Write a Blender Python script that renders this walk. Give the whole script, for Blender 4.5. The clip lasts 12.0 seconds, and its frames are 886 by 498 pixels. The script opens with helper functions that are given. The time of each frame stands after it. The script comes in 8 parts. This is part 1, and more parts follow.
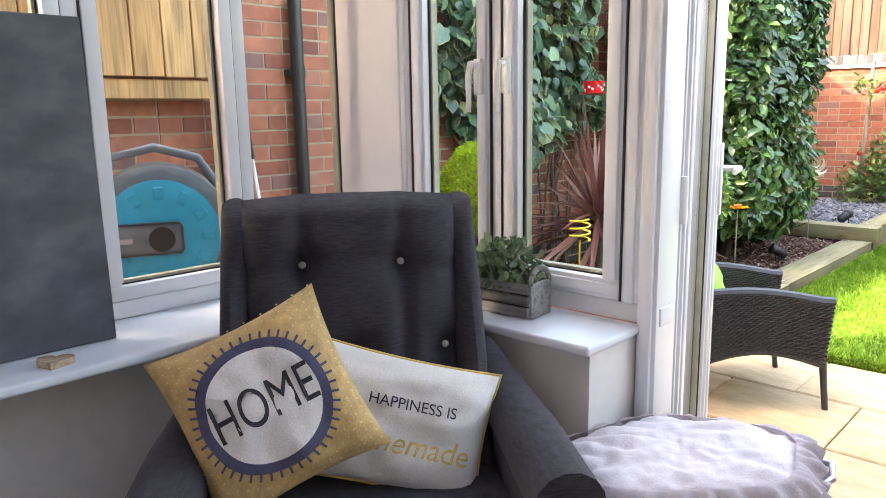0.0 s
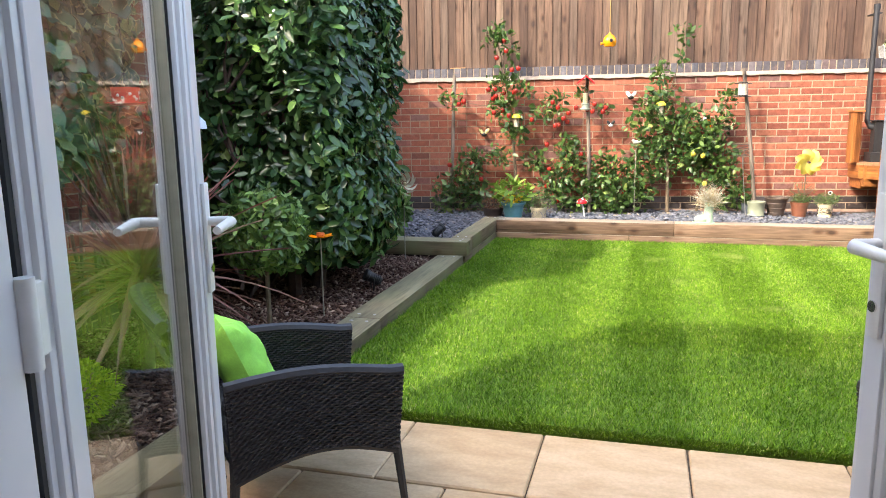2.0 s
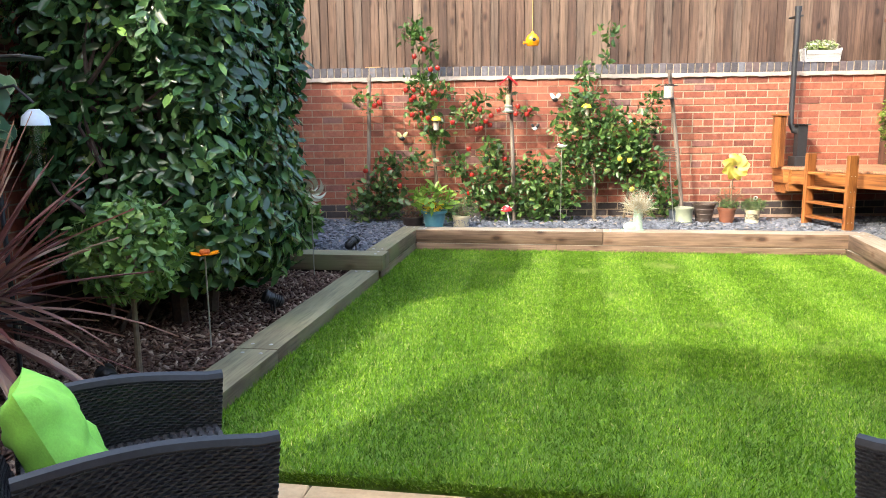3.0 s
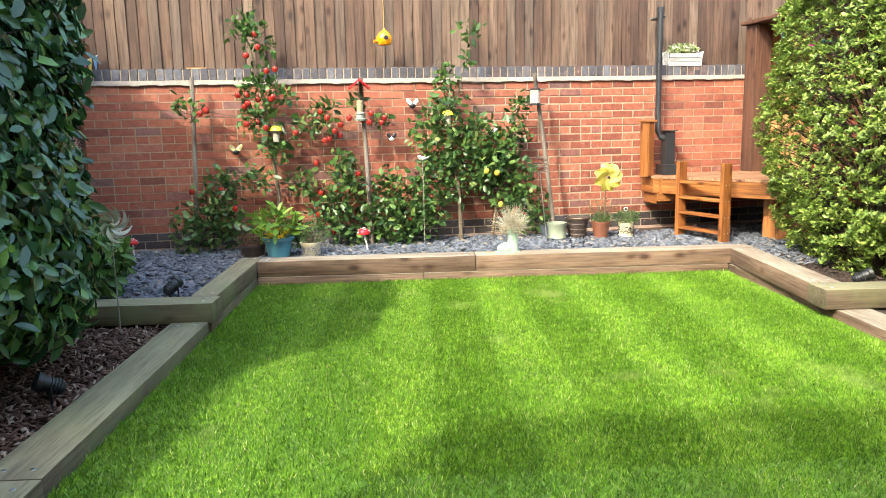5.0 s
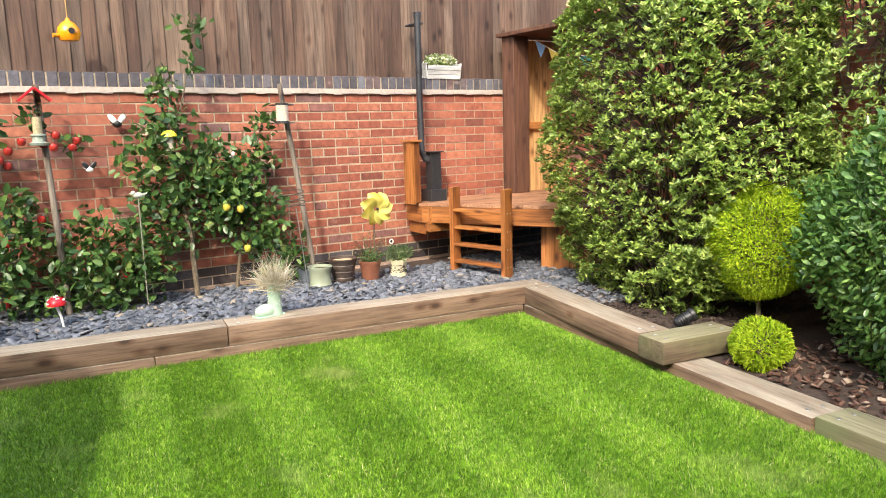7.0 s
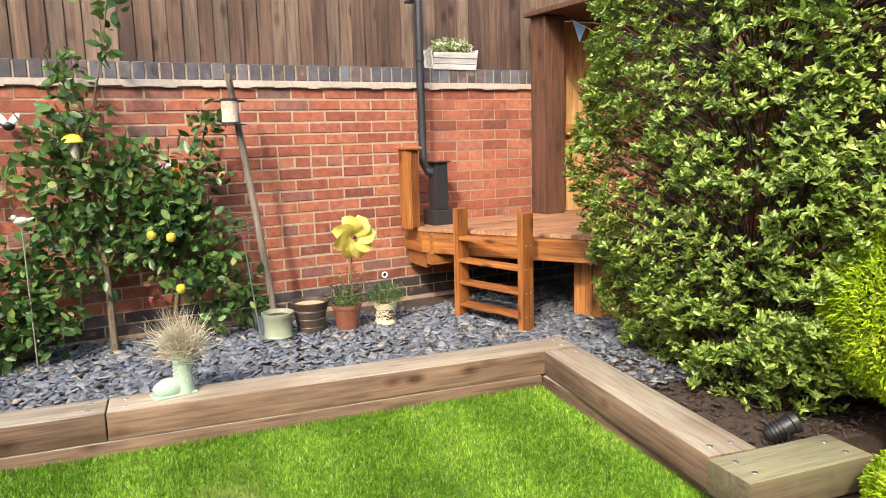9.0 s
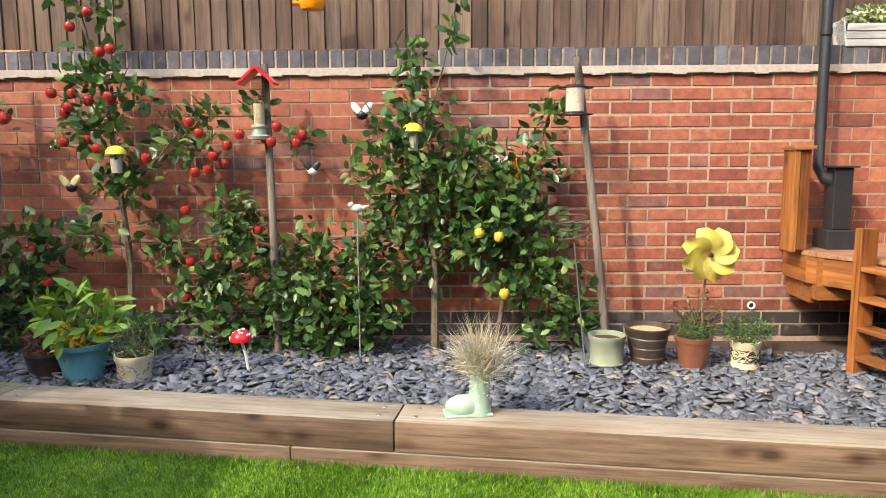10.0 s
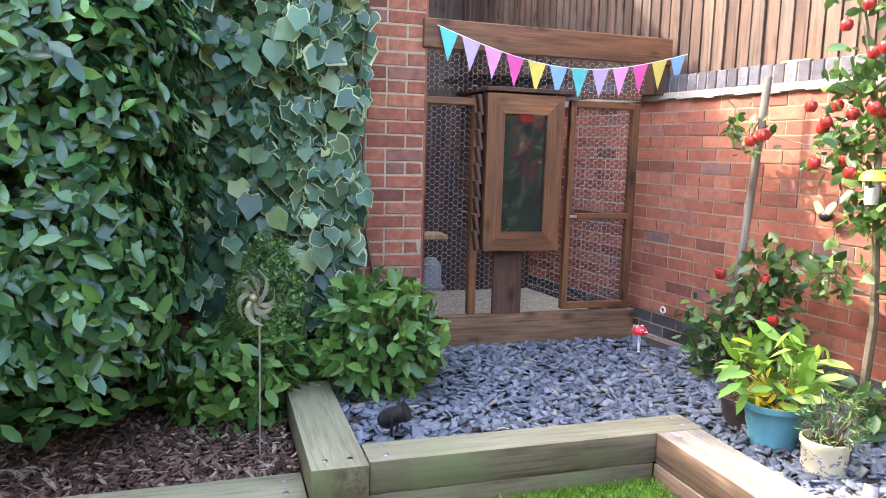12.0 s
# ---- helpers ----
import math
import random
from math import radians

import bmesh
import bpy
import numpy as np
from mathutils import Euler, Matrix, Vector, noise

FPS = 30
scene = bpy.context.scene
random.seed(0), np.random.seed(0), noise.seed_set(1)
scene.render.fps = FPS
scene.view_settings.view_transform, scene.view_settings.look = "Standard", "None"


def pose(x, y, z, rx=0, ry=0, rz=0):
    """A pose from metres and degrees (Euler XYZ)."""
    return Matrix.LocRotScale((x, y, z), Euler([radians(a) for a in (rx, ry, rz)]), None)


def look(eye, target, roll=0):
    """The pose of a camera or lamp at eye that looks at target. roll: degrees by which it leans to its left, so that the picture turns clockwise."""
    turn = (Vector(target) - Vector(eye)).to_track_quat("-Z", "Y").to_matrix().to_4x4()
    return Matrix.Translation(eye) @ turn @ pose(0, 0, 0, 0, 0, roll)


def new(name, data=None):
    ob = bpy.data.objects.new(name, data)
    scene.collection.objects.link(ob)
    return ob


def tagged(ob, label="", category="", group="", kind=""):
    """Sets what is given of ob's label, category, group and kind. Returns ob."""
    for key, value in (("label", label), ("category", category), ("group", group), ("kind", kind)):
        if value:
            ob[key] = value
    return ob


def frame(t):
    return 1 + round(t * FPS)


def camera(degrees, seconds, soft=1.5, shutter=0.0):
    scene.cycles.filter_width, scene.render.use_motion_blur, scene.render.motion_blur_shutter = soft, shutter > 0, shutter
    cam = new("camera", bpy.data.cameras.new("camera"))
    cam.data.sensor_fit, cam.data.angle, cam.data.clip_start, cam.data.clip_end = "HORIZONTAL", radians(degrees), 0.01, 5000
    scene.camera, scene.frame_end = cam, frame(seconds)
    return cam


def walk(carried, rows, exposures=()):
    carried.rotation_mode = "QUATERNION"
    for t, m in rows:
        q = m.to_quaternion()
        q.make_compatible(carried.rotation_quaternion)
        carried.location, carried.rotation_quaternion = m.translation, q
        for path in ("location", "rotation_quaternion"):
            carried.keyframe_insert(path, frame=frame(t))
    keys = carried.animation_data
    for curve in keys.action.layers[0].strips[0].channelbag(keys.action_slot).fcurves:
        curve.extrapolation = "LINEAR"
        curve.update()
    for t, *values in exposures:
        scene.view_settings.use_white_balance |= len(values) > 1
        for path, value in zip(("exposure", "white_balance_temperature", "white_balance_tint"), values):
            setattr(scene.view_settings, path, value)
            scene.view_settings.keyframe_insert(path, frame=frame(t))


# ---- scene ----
cam = camera(62.9, 12.0, 0.95)
PATH = [
    (0, (0.816, 1.91, 1.257), (-0.336, 3.503, 0.89), -1.0),
    (0.5, (0.854, 2.18, 1.249), (-0.044, 3.93, 0.883), -1.0),
    (1, (0.882, 2.443, 1.268), (0.209, 4.291, 0.906), -1.0),
    (1.5, (0.861, 2.699, 1.275), (0.402, 4.612, 0.915), -0.8),
    (2, (0.872, 2.96, 1.277), (0.606, 4.909, 0.92), -0.9),
    (2.5, (0.889, 3.26, 1.254), (0.764, 5.226, 0.904), -1.1),
    (2.7, (0.893, 3.369, 1.228), (0.802, 5.337, 0.882), -0.9),
    (4.3, (0.886, 4.127, 1.225), (0.944, 6.099, 0.897), -1.2),
    (4.5, (0.892, 4.243, 1.232), (1.011, 6.212, 0.907), -1.2),
    (5, (0.885, 4.516, 1.247), (1.232, 6.458, 0.919), -1.3),
    (5.5, (0.828, 4.802, 1.261), (1.465, 6.669, 0.934), -1.5),
    (6, (0.851, 5.151, 1.284), (1.724, 6.92, 0.955), -1.4),
    (6.5, (0.883, 5.517, 1.352), (1.893, 7.211, 1.022), -1.4),
    (7, (0.959, 5.851, 1.373), (2.028, 7.51, 1.046), -1.5),
    (7.2, (0.99, 5.975, 1.382), (2.076, 7.622, 1.057), -1.5),
    (9, (2.046, 6.87, 1.354), (2.981, 8.611, 1.045), -1.5),
    (9.5, (2.23, 7.183, 1.316), (2.802, 9.077, 1.028), -0.9),
    (10, (2.406, 7.452, 1.257), (2.365, 9.435, 0.994), -0.3),
    (10.5, (2.523, 7.716, 1.263), (1.887, 9.594, 1.002), 0.3),
    (11, (2.619, 7.971, 1.291), (1.492, 9.602, 1.029), 0.8),
    (11.5, (2.619, 8.193, 1.303), (1.115, 9.484, 1.039), 1.4),
    (12, (2.559, 8.369, 1.324), (0.772, 9.228, 1.06), 1.7),
]

BASE = 1.10
EXPOSURES = [(t, BASE + e, k, g) for t, e, k, g in ((0.0, 1.9, 8500, 12), (0.4, 1.5, 8900, 16), (0.9, 0.8, 8300, 16), (1.4, 0.5, 7700, 14), (2.6, 0.45, 7000, 10), (4.5, 0.45, 6900, 0), (5.5, 0.15, 6850, 6), (7.0, -0.1, 6800, 8), (9.0, -0.2, 7000, 8), (10.1, -0.3, 7000, 8), (10.5, -0.02, 7000, 8), (11.1, 0.62, 6950, 10), (11.5, 1.0, 7000, 12), (12.0, 1.45, 6800, 14))]
walk(cam, [(t, look(e, a, r)) for t, e, a, r in PATH], EXPOSURES)

# ---- sky and sun ----
SUN_WAY = Vector((0.62, 0.66, -0.80)).normalized()
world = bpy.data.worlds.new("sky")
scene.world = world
world.use_nodes = True
wn = world.node_tree
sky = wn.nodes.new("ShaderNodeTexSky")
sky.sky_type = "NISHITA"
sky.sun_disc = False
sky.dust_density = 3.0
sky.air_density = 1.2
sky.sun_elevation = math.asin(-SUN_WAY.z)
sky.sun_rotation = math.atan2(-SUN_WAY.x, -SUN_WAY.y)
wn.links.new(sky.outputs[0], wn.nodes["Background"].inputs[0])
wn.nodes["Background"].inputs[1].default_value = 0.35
sun = new("sun", bpy.data.lights.new("sun", "SUN"))
sun.data.energy = 2.0
sun.data.angle = radians(0.6)
sun.data.color = (1.0, 0.95, 0.87)
sun.matrix_world = look((0, 0, 9), Vector((0, 0, 9)) + SUN_WAY)

# ---- plan ----
# The house and the beds stand turned by eight degrees to the brick boundary wall: u runs along the house, v away from it.
TURN = radians(-8)
CT, ST = math.cos(TURN), math.sin(TURN)


def at(u, v, z=0.0, turn=0.0):
    """The pose of a thing that stands at u, v in the house's frame."""
    return Matrix.Translation((u * CT - v * ST, u * ST + v * CT, z)) @ Matrix.Rotation(TURN + radians(turn), 4, "Z")


def wat(x, y, z=0.0, turn=0.0):
    return Matrix.Translation((x, y, z)) @ Matrix.Rotation(radians(turn), 4, "Z")


WALL_Y = 11.6
LAWN_Z = 0.042
BED_Z = 0.16
TOP_Z = 0.23


# ---- materials ----
def shade(name, rough=0.7, metal=0.0):
    m = bpy.data.materials.new(name)
    m.use_nodes = True
    b = m.node_tree.nodes["Principled BSDF"]
    b.inputs["Roughness"].default_value = rough
    b.inputs["Metallic"].default_value = metal
    return m, m.node_tree, b


def noise_mix(nt, stops, scale=5.0, detail=5.0, stretch=(1, 1, 1), coords="Object", seed=0.0, rough=0.55, shift=None):
    """A colour from noise through a ramp. stops: (position, rgb) pairs."""
    tc = nt.nodes.new("ShaderNodeTexCoord")
    mp = nt.nodes.new("ShaderNodeMapping")
    mp.inputs["Scale"].default_value = stretch
    mp.inputs["Location"].default_value = (seed, seed * 1.7, seed * 0.6)
    nz = nt.nodes.new("ShaderNodeTexNoise")
    nz.inputs["Scale"].default_value = scale
    nz.inputs["Detail"].default_value = detail
    nz.inputs["Roughness"].default_value = rough
    rp = nt.nodes.new("ShaderNodeValToRGB")
    while len(rp.color_ramp.elements) < len(stops):
        rp.color_ramp.elements.new(0.5)
    for e, (p, c) in zip(rp.color_ramp.elements, stops):
        e.position, e.color = p, (*c, 1)
    nt.links.new(tc.outputs[coords], mp.inputs[0])
    where = mp.outputs[0]
    if shift is not None:
        where = moved(nt, where, shift)
    nt.links.new(where, nz.inputs[0])
    nt.links.new(nz.outputs[0], rp.inputs[0])
    return rp.outputs[0], nz.outputs[0], where


def moved(nt, where, shift):
    """Shifts a texture by a random number, so that no two pieces carry the same grain."""
    far = nt.nodes.new("ShaderNodeVectorMath")
    far.operation = "SCALE"
    far.inputs[0].default_value = (61.0, 37.0, 83.0)
    nt.links.new(shift, far.inputs["Scale"])
    add = nt.nodes.new("ShaderNodeVectorMath")
    nt.links.new(where, add.inputs[0])
    nt.links.new(far.outputs[0], add.inputs[1])
    return add.outputs[0]


def blend(nt, a, b, fac, mode="MIX"):
    mx = nt.nodes.new("ShaderNodeMix")
    mx.data_type = "RGBA"
    mx.blend_type = mode
    mx.clamp_result = True
    for sock, val in ((mx.inputs[0], fac), (mx.inputs[6], a), (mx.inputs[7], b)):
        if isinstance(val, bpy.types.NodeSocket):
            nt.links.new(val, sock)
        elif isinstance(val, tuple):
            sock.default_value = (*val, 1)
        else:
            sock.default_value = val
    return mx.outputs[2]


def bump(nt, bsdf, height, strength=0.3, dist=0.01):
    bp = nt.nodes.new("ShaderNodeBump")
    bp.inputs["Strength"].default_value = strength
    bp.inputs["Distance"].default_value = dist
    nt.links.new(height, bp.inputs["Height"])
    nt.links.new(bp.outputs[0], bsdf.inputs["Normal"])


def rnd(nt, island=False):
    """A random number for each object, or for each loose piece of a joined mesh."""
    if island:
        return nt.nodes.new("ShaderNodeNewGeometry").outputs["Random Per Island"]
    return nt.nodes.new("ShaderNodeObjectInfo").outputs["Random"]


def ramp(nt, fac, stops, step=False):
    rp = nt.nodes.new("ShaderNodeValToRGB")
    if step:
        rp.color_ramp.interpolation = "CONSTANT"
    while len(rp.color_ramp.elements) < len(stops):
        rp.color_ramp.elements.new(0.5)
    for e, (p, c) in zip(rp.color_ramp.elements, stops):
        e.position, e.color = p, (*c, 1)
    nt.links.new(fac, rp.inputs[0])
    return rp.outputs[0]


def plain(name, col, rough=0.6, metal=0.0, var=0.12, scale=30.0, bmp=0.1, coat=0.0):
    m, nt, b = shade(name, rough, metal)
    dark = tuple(c * (1 - var) for c in col)
    lite = tuple(min(1, c * (1 + var)) for c in col)
    c1, h, _ = noise_mix(nt, [(0.3, dark), (0.7, lite)], scale)
    c2, _, _ = noise_mix(nt, [(0.35, (0.82, 0.82, 0.82)), (0.65, (1, 1, 1))], scale * 0.12, 3)
    nt.links.new(blend(nt, c1, c2, 0.8, "MULTIPLY"), b.inputs["Base Color"])
    if bmp:
        bump(nt, b, h, bmp, 0.004)
    b.inputs["Coat Weight"].default_value = coat
    return m


def brick_mat(name, island, cols, dirt=0.3):
    m, nt, b = shade(name, 0.85)
    own = rnd(nt, island)
    base = ramp(nt, own, cols)
    c1, h, _ = noise_mix(nt, [(0.3, (0.68, 0.64, 0.64)), (0.7, (1.14, 1.12, 1.10))], 22, 6, coords="Object", shift=own)
    c2, _, _ = noise_mix(nt, [(0.60, (1, 1, 1)), (0.68, (0.35, 0.30, 0.30))], 55, 3, seed=4.0, shift=own)
    c3, _, _ = noise_mix(nt, [(0.35, (0.86, 0.84, 0.84)), (0.6, (1, 1, 1))], 1.6, 4, seed=9.0)
    c4, _, _ = noise_mix(nt, [(0.62, (0, 0, 0)), (0.78, (0.5, 0.5, 0.5))], 9, 6, seed=15.0, shift=own)
    base = blend(nt, base, (0.50, 0.33, 0.26), c4)
    x = blend(nt, base, c1, 1.0, "MULTIPLY")
    x = blend(nt, x, c2, dirt, "MULTIPLY")
    x = blend(nt, x, c3, 1.0, "MULTIPLY")
    nt.links.new(x, b.inputs["Base Color"])
    bump(nt, b, h, 0.55, 0.006)
    return m


RED = [(0.0, (0.185, 0.062, 0.044)), (0.12, (0.29, 0.088, 0.055)), (0.5, (0.375, 0.124, 0.074)), (0.8, (0.44, 0.165, 0.098)), (0.92, (0.32, 0.125, 0.095)), (1.0, (0.19, 0.106, 0.098))]
BLUE = [(0.0, (0.075, 0.07, 0.08)), (0.5, (0.11, 0.11, 0.13)), (0.8, (0.16, 0.17, 0.20)), (1.0, (0.13, 0.085, 0.08))]
DARK = [(0.0, (0.045, 0.036, 0.036)), (0.6, (0.07, 0.06, 0.062)), (1.0, (0.11, 0.10, 0.105))]
M_RED, M_REDJ = brick_mat("red_brick", False, RED), brick_mat("red_brick_far", True, RED)
M_BLUE = brick_mat("blue_brick", False, BLUE, 0.15)
M_DARK, M_DARKJ = brick_mat("dark_brick", False, DARK, 0.15), brick_mat("dark_brick_far", True, DARK, 0.15)
M_MORTAR = plain("mortar", (0.39, 0.31, 0.22), 0.95, var=0.2, scale=60, bmp=0.5)
M_FILLET = plain("cement_fillet", (0.46, 0.395, 0.34), 0.9, var=0.15, scale=40, bmp=0.4)
M_CONCRETE = plain("footing_concrete", (0.36, 0.25, 0.20), 0.95, var=0.25, scale=25, bmp=0.6)


def wood_mat(name, cols, island=False, axis=2, rough=0.75, grain=1.0, knots=True, coat=0.0, green=None):
    """Timber whose grain runs along one axis of the piece."""
    m, nt, b = shade(name, rough)
    st = [9.0, 9.0, 9.0]
    st[axis] = 0.55
    own = rnd(nt, island)
    base = ramp(nt, own, cols)
    c1, h, mp = noise_mix(nt, [(0.30, (0.50, 0.45, 0.42)), (0.52, (1, 1, 1)), (0.75, (1.22, 1.19, 1.14))], 5.5 * grain, 7, tuple(st), shift=own)
    wide = [2.2, 2.2, 2.2]
    wide[axis] = 0.5
    c2, _, _ = noise_mix(nt, [(0.32, (0.56, 0.52, 0.49)), (0.66, (1.2, 1.18, 1.16))], 3.6, 7, tuple(wide), seed=5.0, shift=own)
    x = blend(nt, base, c1, 0.9, "MULTIPLY")
    x = blend(nt, x, c2, 0.9, "MULTIPLY")
    st3 = [30.0, 30.0, 30.0]
    st3[axis] = 0.8
    c4, _, _ = noise_mix(nt, [(0.32, (0.60, 0.57, 0.55)), (0.5, (1, 1, 1)), (0.8, (1.1, 1.08, 1.05))], 4.0 * grain, 4, tuple(st3), seed=2.0, shift=own)
    x = blend(nt, x, c4, 0.8, "MULTIPLY")
    if knots:
        st2 = [1.0, 1.0, 1.0]
        st2[axis] = 0.5
        tc = nt.nodes.new("ShaderNodeTexCoord")
        mp2 = nt.nodes.new("ShaderNodeMapping")
        mp2.inputs["Scale"].default_value = st2
        vo = nt.nodes.new("ShaderNodeTexVoronoi")
        vo.inputs["Scale"].default_value = 7.5
        nt.links.new(tc.outputs["Object"], mp2.inputs[0])
        nt.links.new(moved(nt, mp2.outputs[0], own), vo.inputs["Vector"])
        kn = ramp(nt, vo.outputs["Distance"], [(0.09, (0.13, 0.07, 0.045)), (0.16, (0.62, 0.50, 0.42)), (0.26, (1, 1, 1))])
        x = blend(nt, x, kn, 0.85, "MULTIPLY")
    if green:
        c3, _, _ = noise_mix(nt, [(0.42, (0, 0, 0)), (0.68, (1, 1, 1))], 2.7, 5, seed=12.0, shift=own)
        x = blend(nt, x, green, c3)
    nt.links.new(x, b.inputs["Base Color"])
    bump(nt, b, h, 0.45, 0.006)
    b.inputs["Coat Weight"].default_value = coat
    return m


M_FENCE = wood_mat("fence_board", [(0.0, (0.07, 0.038, 0.026)), (0.3, (0.12, 0.071, 0.048)), (0.6, (0.15, 0.097, 0.068)), (0.85, (0.105, 0.073, 0.056)), (1.0, (0.205, 0.142, 0.102))], knots=True)
M_SLEEPER = wood_mat("sleeper_timber", [(0.0, (0.14, 0.105, 0.068)), (1.0, (0.21, 0.16, 0.105))], axis=0, green=(0.16, 0.165, 0.075))
M_SLEEPER_RAW = wood_mat("sleeper_timber_brown", [(0.0, (0.18, 0.118, 0.078)), (1.0, (0.26, 0.175, 0.12))], axis=0)


def bleach(m, col, amount=0.8):
    """Weathers the upward faces of a timber to a pale grey, unevenly."""
    nt = m.node_tree
    b = nt.nodes["Principled BSDF"]
    old = b.inputs["Base Color"].links[0].from_socket
    g = nt.nodes.new("ShaderNodeNewGeometry")
    sx = nt.nodes.new("ShaderNodeSeparateXYZ")
    nt.links.new(g.outputs["Normal"], sx.inputs[0])
    c, _, _ = noise_mix(nt, [(0.3, (0.25, 0.25, 0.25)), (0.6, (1, 1, 1))], 2.2, 8, (1, 4, 4), seed=3.0)
    c2, _, _ = noise_mix(nt, [(0.32, tuple(x * 0.45 for x in col)), (0.48, tuple(x * 0.9 for x in col)), (0.7, tuple(x * 1.15 for x in col))], 7.0, 8, (0.5, 9, 9), seed=6.0, rough=0.7)
    up = blend(nt, (0, 0, 0), c, ramp(nt, sx.outputs["Z"], [(0.5, (0, 0, 0)), (0.95, (amount, amount, amount))]))
    nt.links.new(blend(nt, old, c2, up), b.inputs["Base Color"])


bleach(M_SLEEPER_RAW, (0.40, 0.355, 0.275))
bleach(M_SLEEPER, (0.31, 0.285, 0.17))
M_DECK = wood_mat("stained_timber", [(0.0, (0.27, 0.095, 0.026)), (0.5, (0.35, 0.135, 0.036)), (1.0, (0.43, 0.18, 0.055))], axis=2, rough=0.5, coat=0.15)
M_DECKX = wood_mat("stained_timber_lying", [(0.0, (0.27, 0.095, 0.026)), (0.5, (0.35, 0.135, 0.036)), (1.0, (0.43, 0.18, 0.055))], axis=0, rough=0.5, coat=0.15)
M_BOARDW = wood_mat("worn_deck_board", [(0.0, (0.31, 0.155, 0.085)), (1.0, (0.42, 0.23, 0.135))], axis=0, rough=0.6)
M_COOP = wood_mat("coop_timber", [(0.0, (0.15, 0.058, 0.022)), (1.0, (0.225, 0.092, 0.034))], axis=2, rough=0.6)
M_COOPX = wood_mat("coop_timber_lying", [(0.0, (0.16, 0.062, 0.023)), (1.0, (0.235, 0.096, 0.035))], axis=0, rough=0.6)
M_COOPD = wood_mat("dark_coop_timber", [(0.0, (0.075, 0.034, 0.022)), (1.0, (0.12, 0.055, 0.034))], axis=2, rough=0.7)
M_POST = wood_mat("grey_post", [(0.0, (0.17, 0.145, 0.12)), (1.0, (0.25, 0.215, 0.18))], axis=2, rough=0.85)
M_PINE = wood_mat("new_pine", [(0.0, (0.50, 0.27, 0.10)), (1.0, (0.60, 0.36, 0.16))], axis=2, rough=0.6)


def slab_mat():
    m, nt, b = shade("sandstone_slab", 0.75)
    base = ramp(nt, rnd(nt), [(0.0, (0.50, 0.355, 0.205)), (0.5, (0.58, 0.42, 0.255)), (1.0, (0.63, 0.46, 0.29))])
    c1, h, _ = noise_mix(nt, [(0.3, (0.80, 0.74, 0.66)), (0.6, (1.05, 1.03, 1.0))], 4.0, 6, (1, 2.5, 1))
    c2, h2, _ = noise_mix(nt, [(0.3, (0.85, 0.85, 0.85)), (0.7, (1.05, 1.05, 1.05))], 60, 4)
    x = blend(nt, blend(nt, base, c1, 1.0, "MULTIPLY"), c2, 0.8, "MULTIPLY")
    nt.links.new(x, b.inputs["Base Color"])
    bump(nt, b, h, 0.5, 0.02)
    return m


M_SLAB = slab_mat()
M_SOIL = plain("dark_soil", (0.055, 0.035, 0.025), 0.95, var=0.4, scale=40, bmp=0.8)
M_TURF = plain("turf", (0.10, 0.20, 0.02), 0.95, var=0.3, scale=25, bmp=0.6)


def stripes(nt):
    """Mown stripes along the lawn: a wave across it."""
    tc = nt.nodes.new("ShaderNodeTexCoord")
    sx = nt.nodes.new("ShaderNodeSeparateXYZ")
    nt.links.new(tc.outputs["Object"], sx.inputs[0])
    mt = nt.nodes.new("ShaderNodeMath")
    mt.operation = "SINE"
    ml = nt.nodes.new("ShaderNodeMath")
    ml.operation = "MULTIPLY"
    ml.inputs[1].default_value = 9.5
    nt.links.new(sx.outputs["X"], ml.inputs[0])
    nt.links.new(ml.outputs[0], mt.inputs[0])
    return ramp(nt, mt.outputs[0], [(0.0, (0.82, 0.86, 0.8)), (0.5, (0.96, 0.97, 0.96)), (1.0, (1.06, 1.03, 1.10))])


def grass_mat():
    m, nt, b = shade("grass_blade", 0.55)
    base = ramp(nt, rnd(nt, True), [(0.0, (0.045, 0.125, 0.006)), (0.35, (0.13, 0.29, 0.012)), (0.7, (0.21, 0.40, 0.026)), (0.9, (0.29, 0.48, 0.06)), (0.97, (0.42, 0.50, 0.17)), (1.0, (0.55, 0.52, 0.30))])
    c2, _, _ = noise_mix(nt, [(0.3, (0.72, 0.8, 0.72)), (0.7, (1.12, 1.08, 1.1))], 3.2, 6)
    x = blend(nt, base, c2, 1.0, "MULTIPLY")
    c5, _, _ = noise_mix(nt, [(0.35, (0.66, 0.72, 0.64)), (0.65, (1.25, 1.2, 1.2))], 26, 5, seed=7.0)
    x = blend(nt, x, c5, 1.0, "MULTIPLY")
    c6, _, _ = noise_mix(nt, [(0.38, (0.68, 0.74, 0.66)), (0.6, (1.22, 1.16, 1.2))], 75, 3, (1, 0.6, 1), seed=17.0)
    x = blend(nt, x, c6, 1.0, "MULTIPLY")
    x = blend(nt, x, stripes(nt), 1.0, "MULTIPLY")
    c7, _, _ = noise_mix(nt, [(0.60, (0, 0, 0)), (0.75, (0.55, 0.55, 0.55))], 1.9, 5, seed=31.0)
    x = blend(nt, x, (0.36, 0.42, 0.14), c7)
    nt.links.new(x, b.inputs["Base Color"])
    b.inputs["Specular IOR Level"].default_value = 0.25
    return m


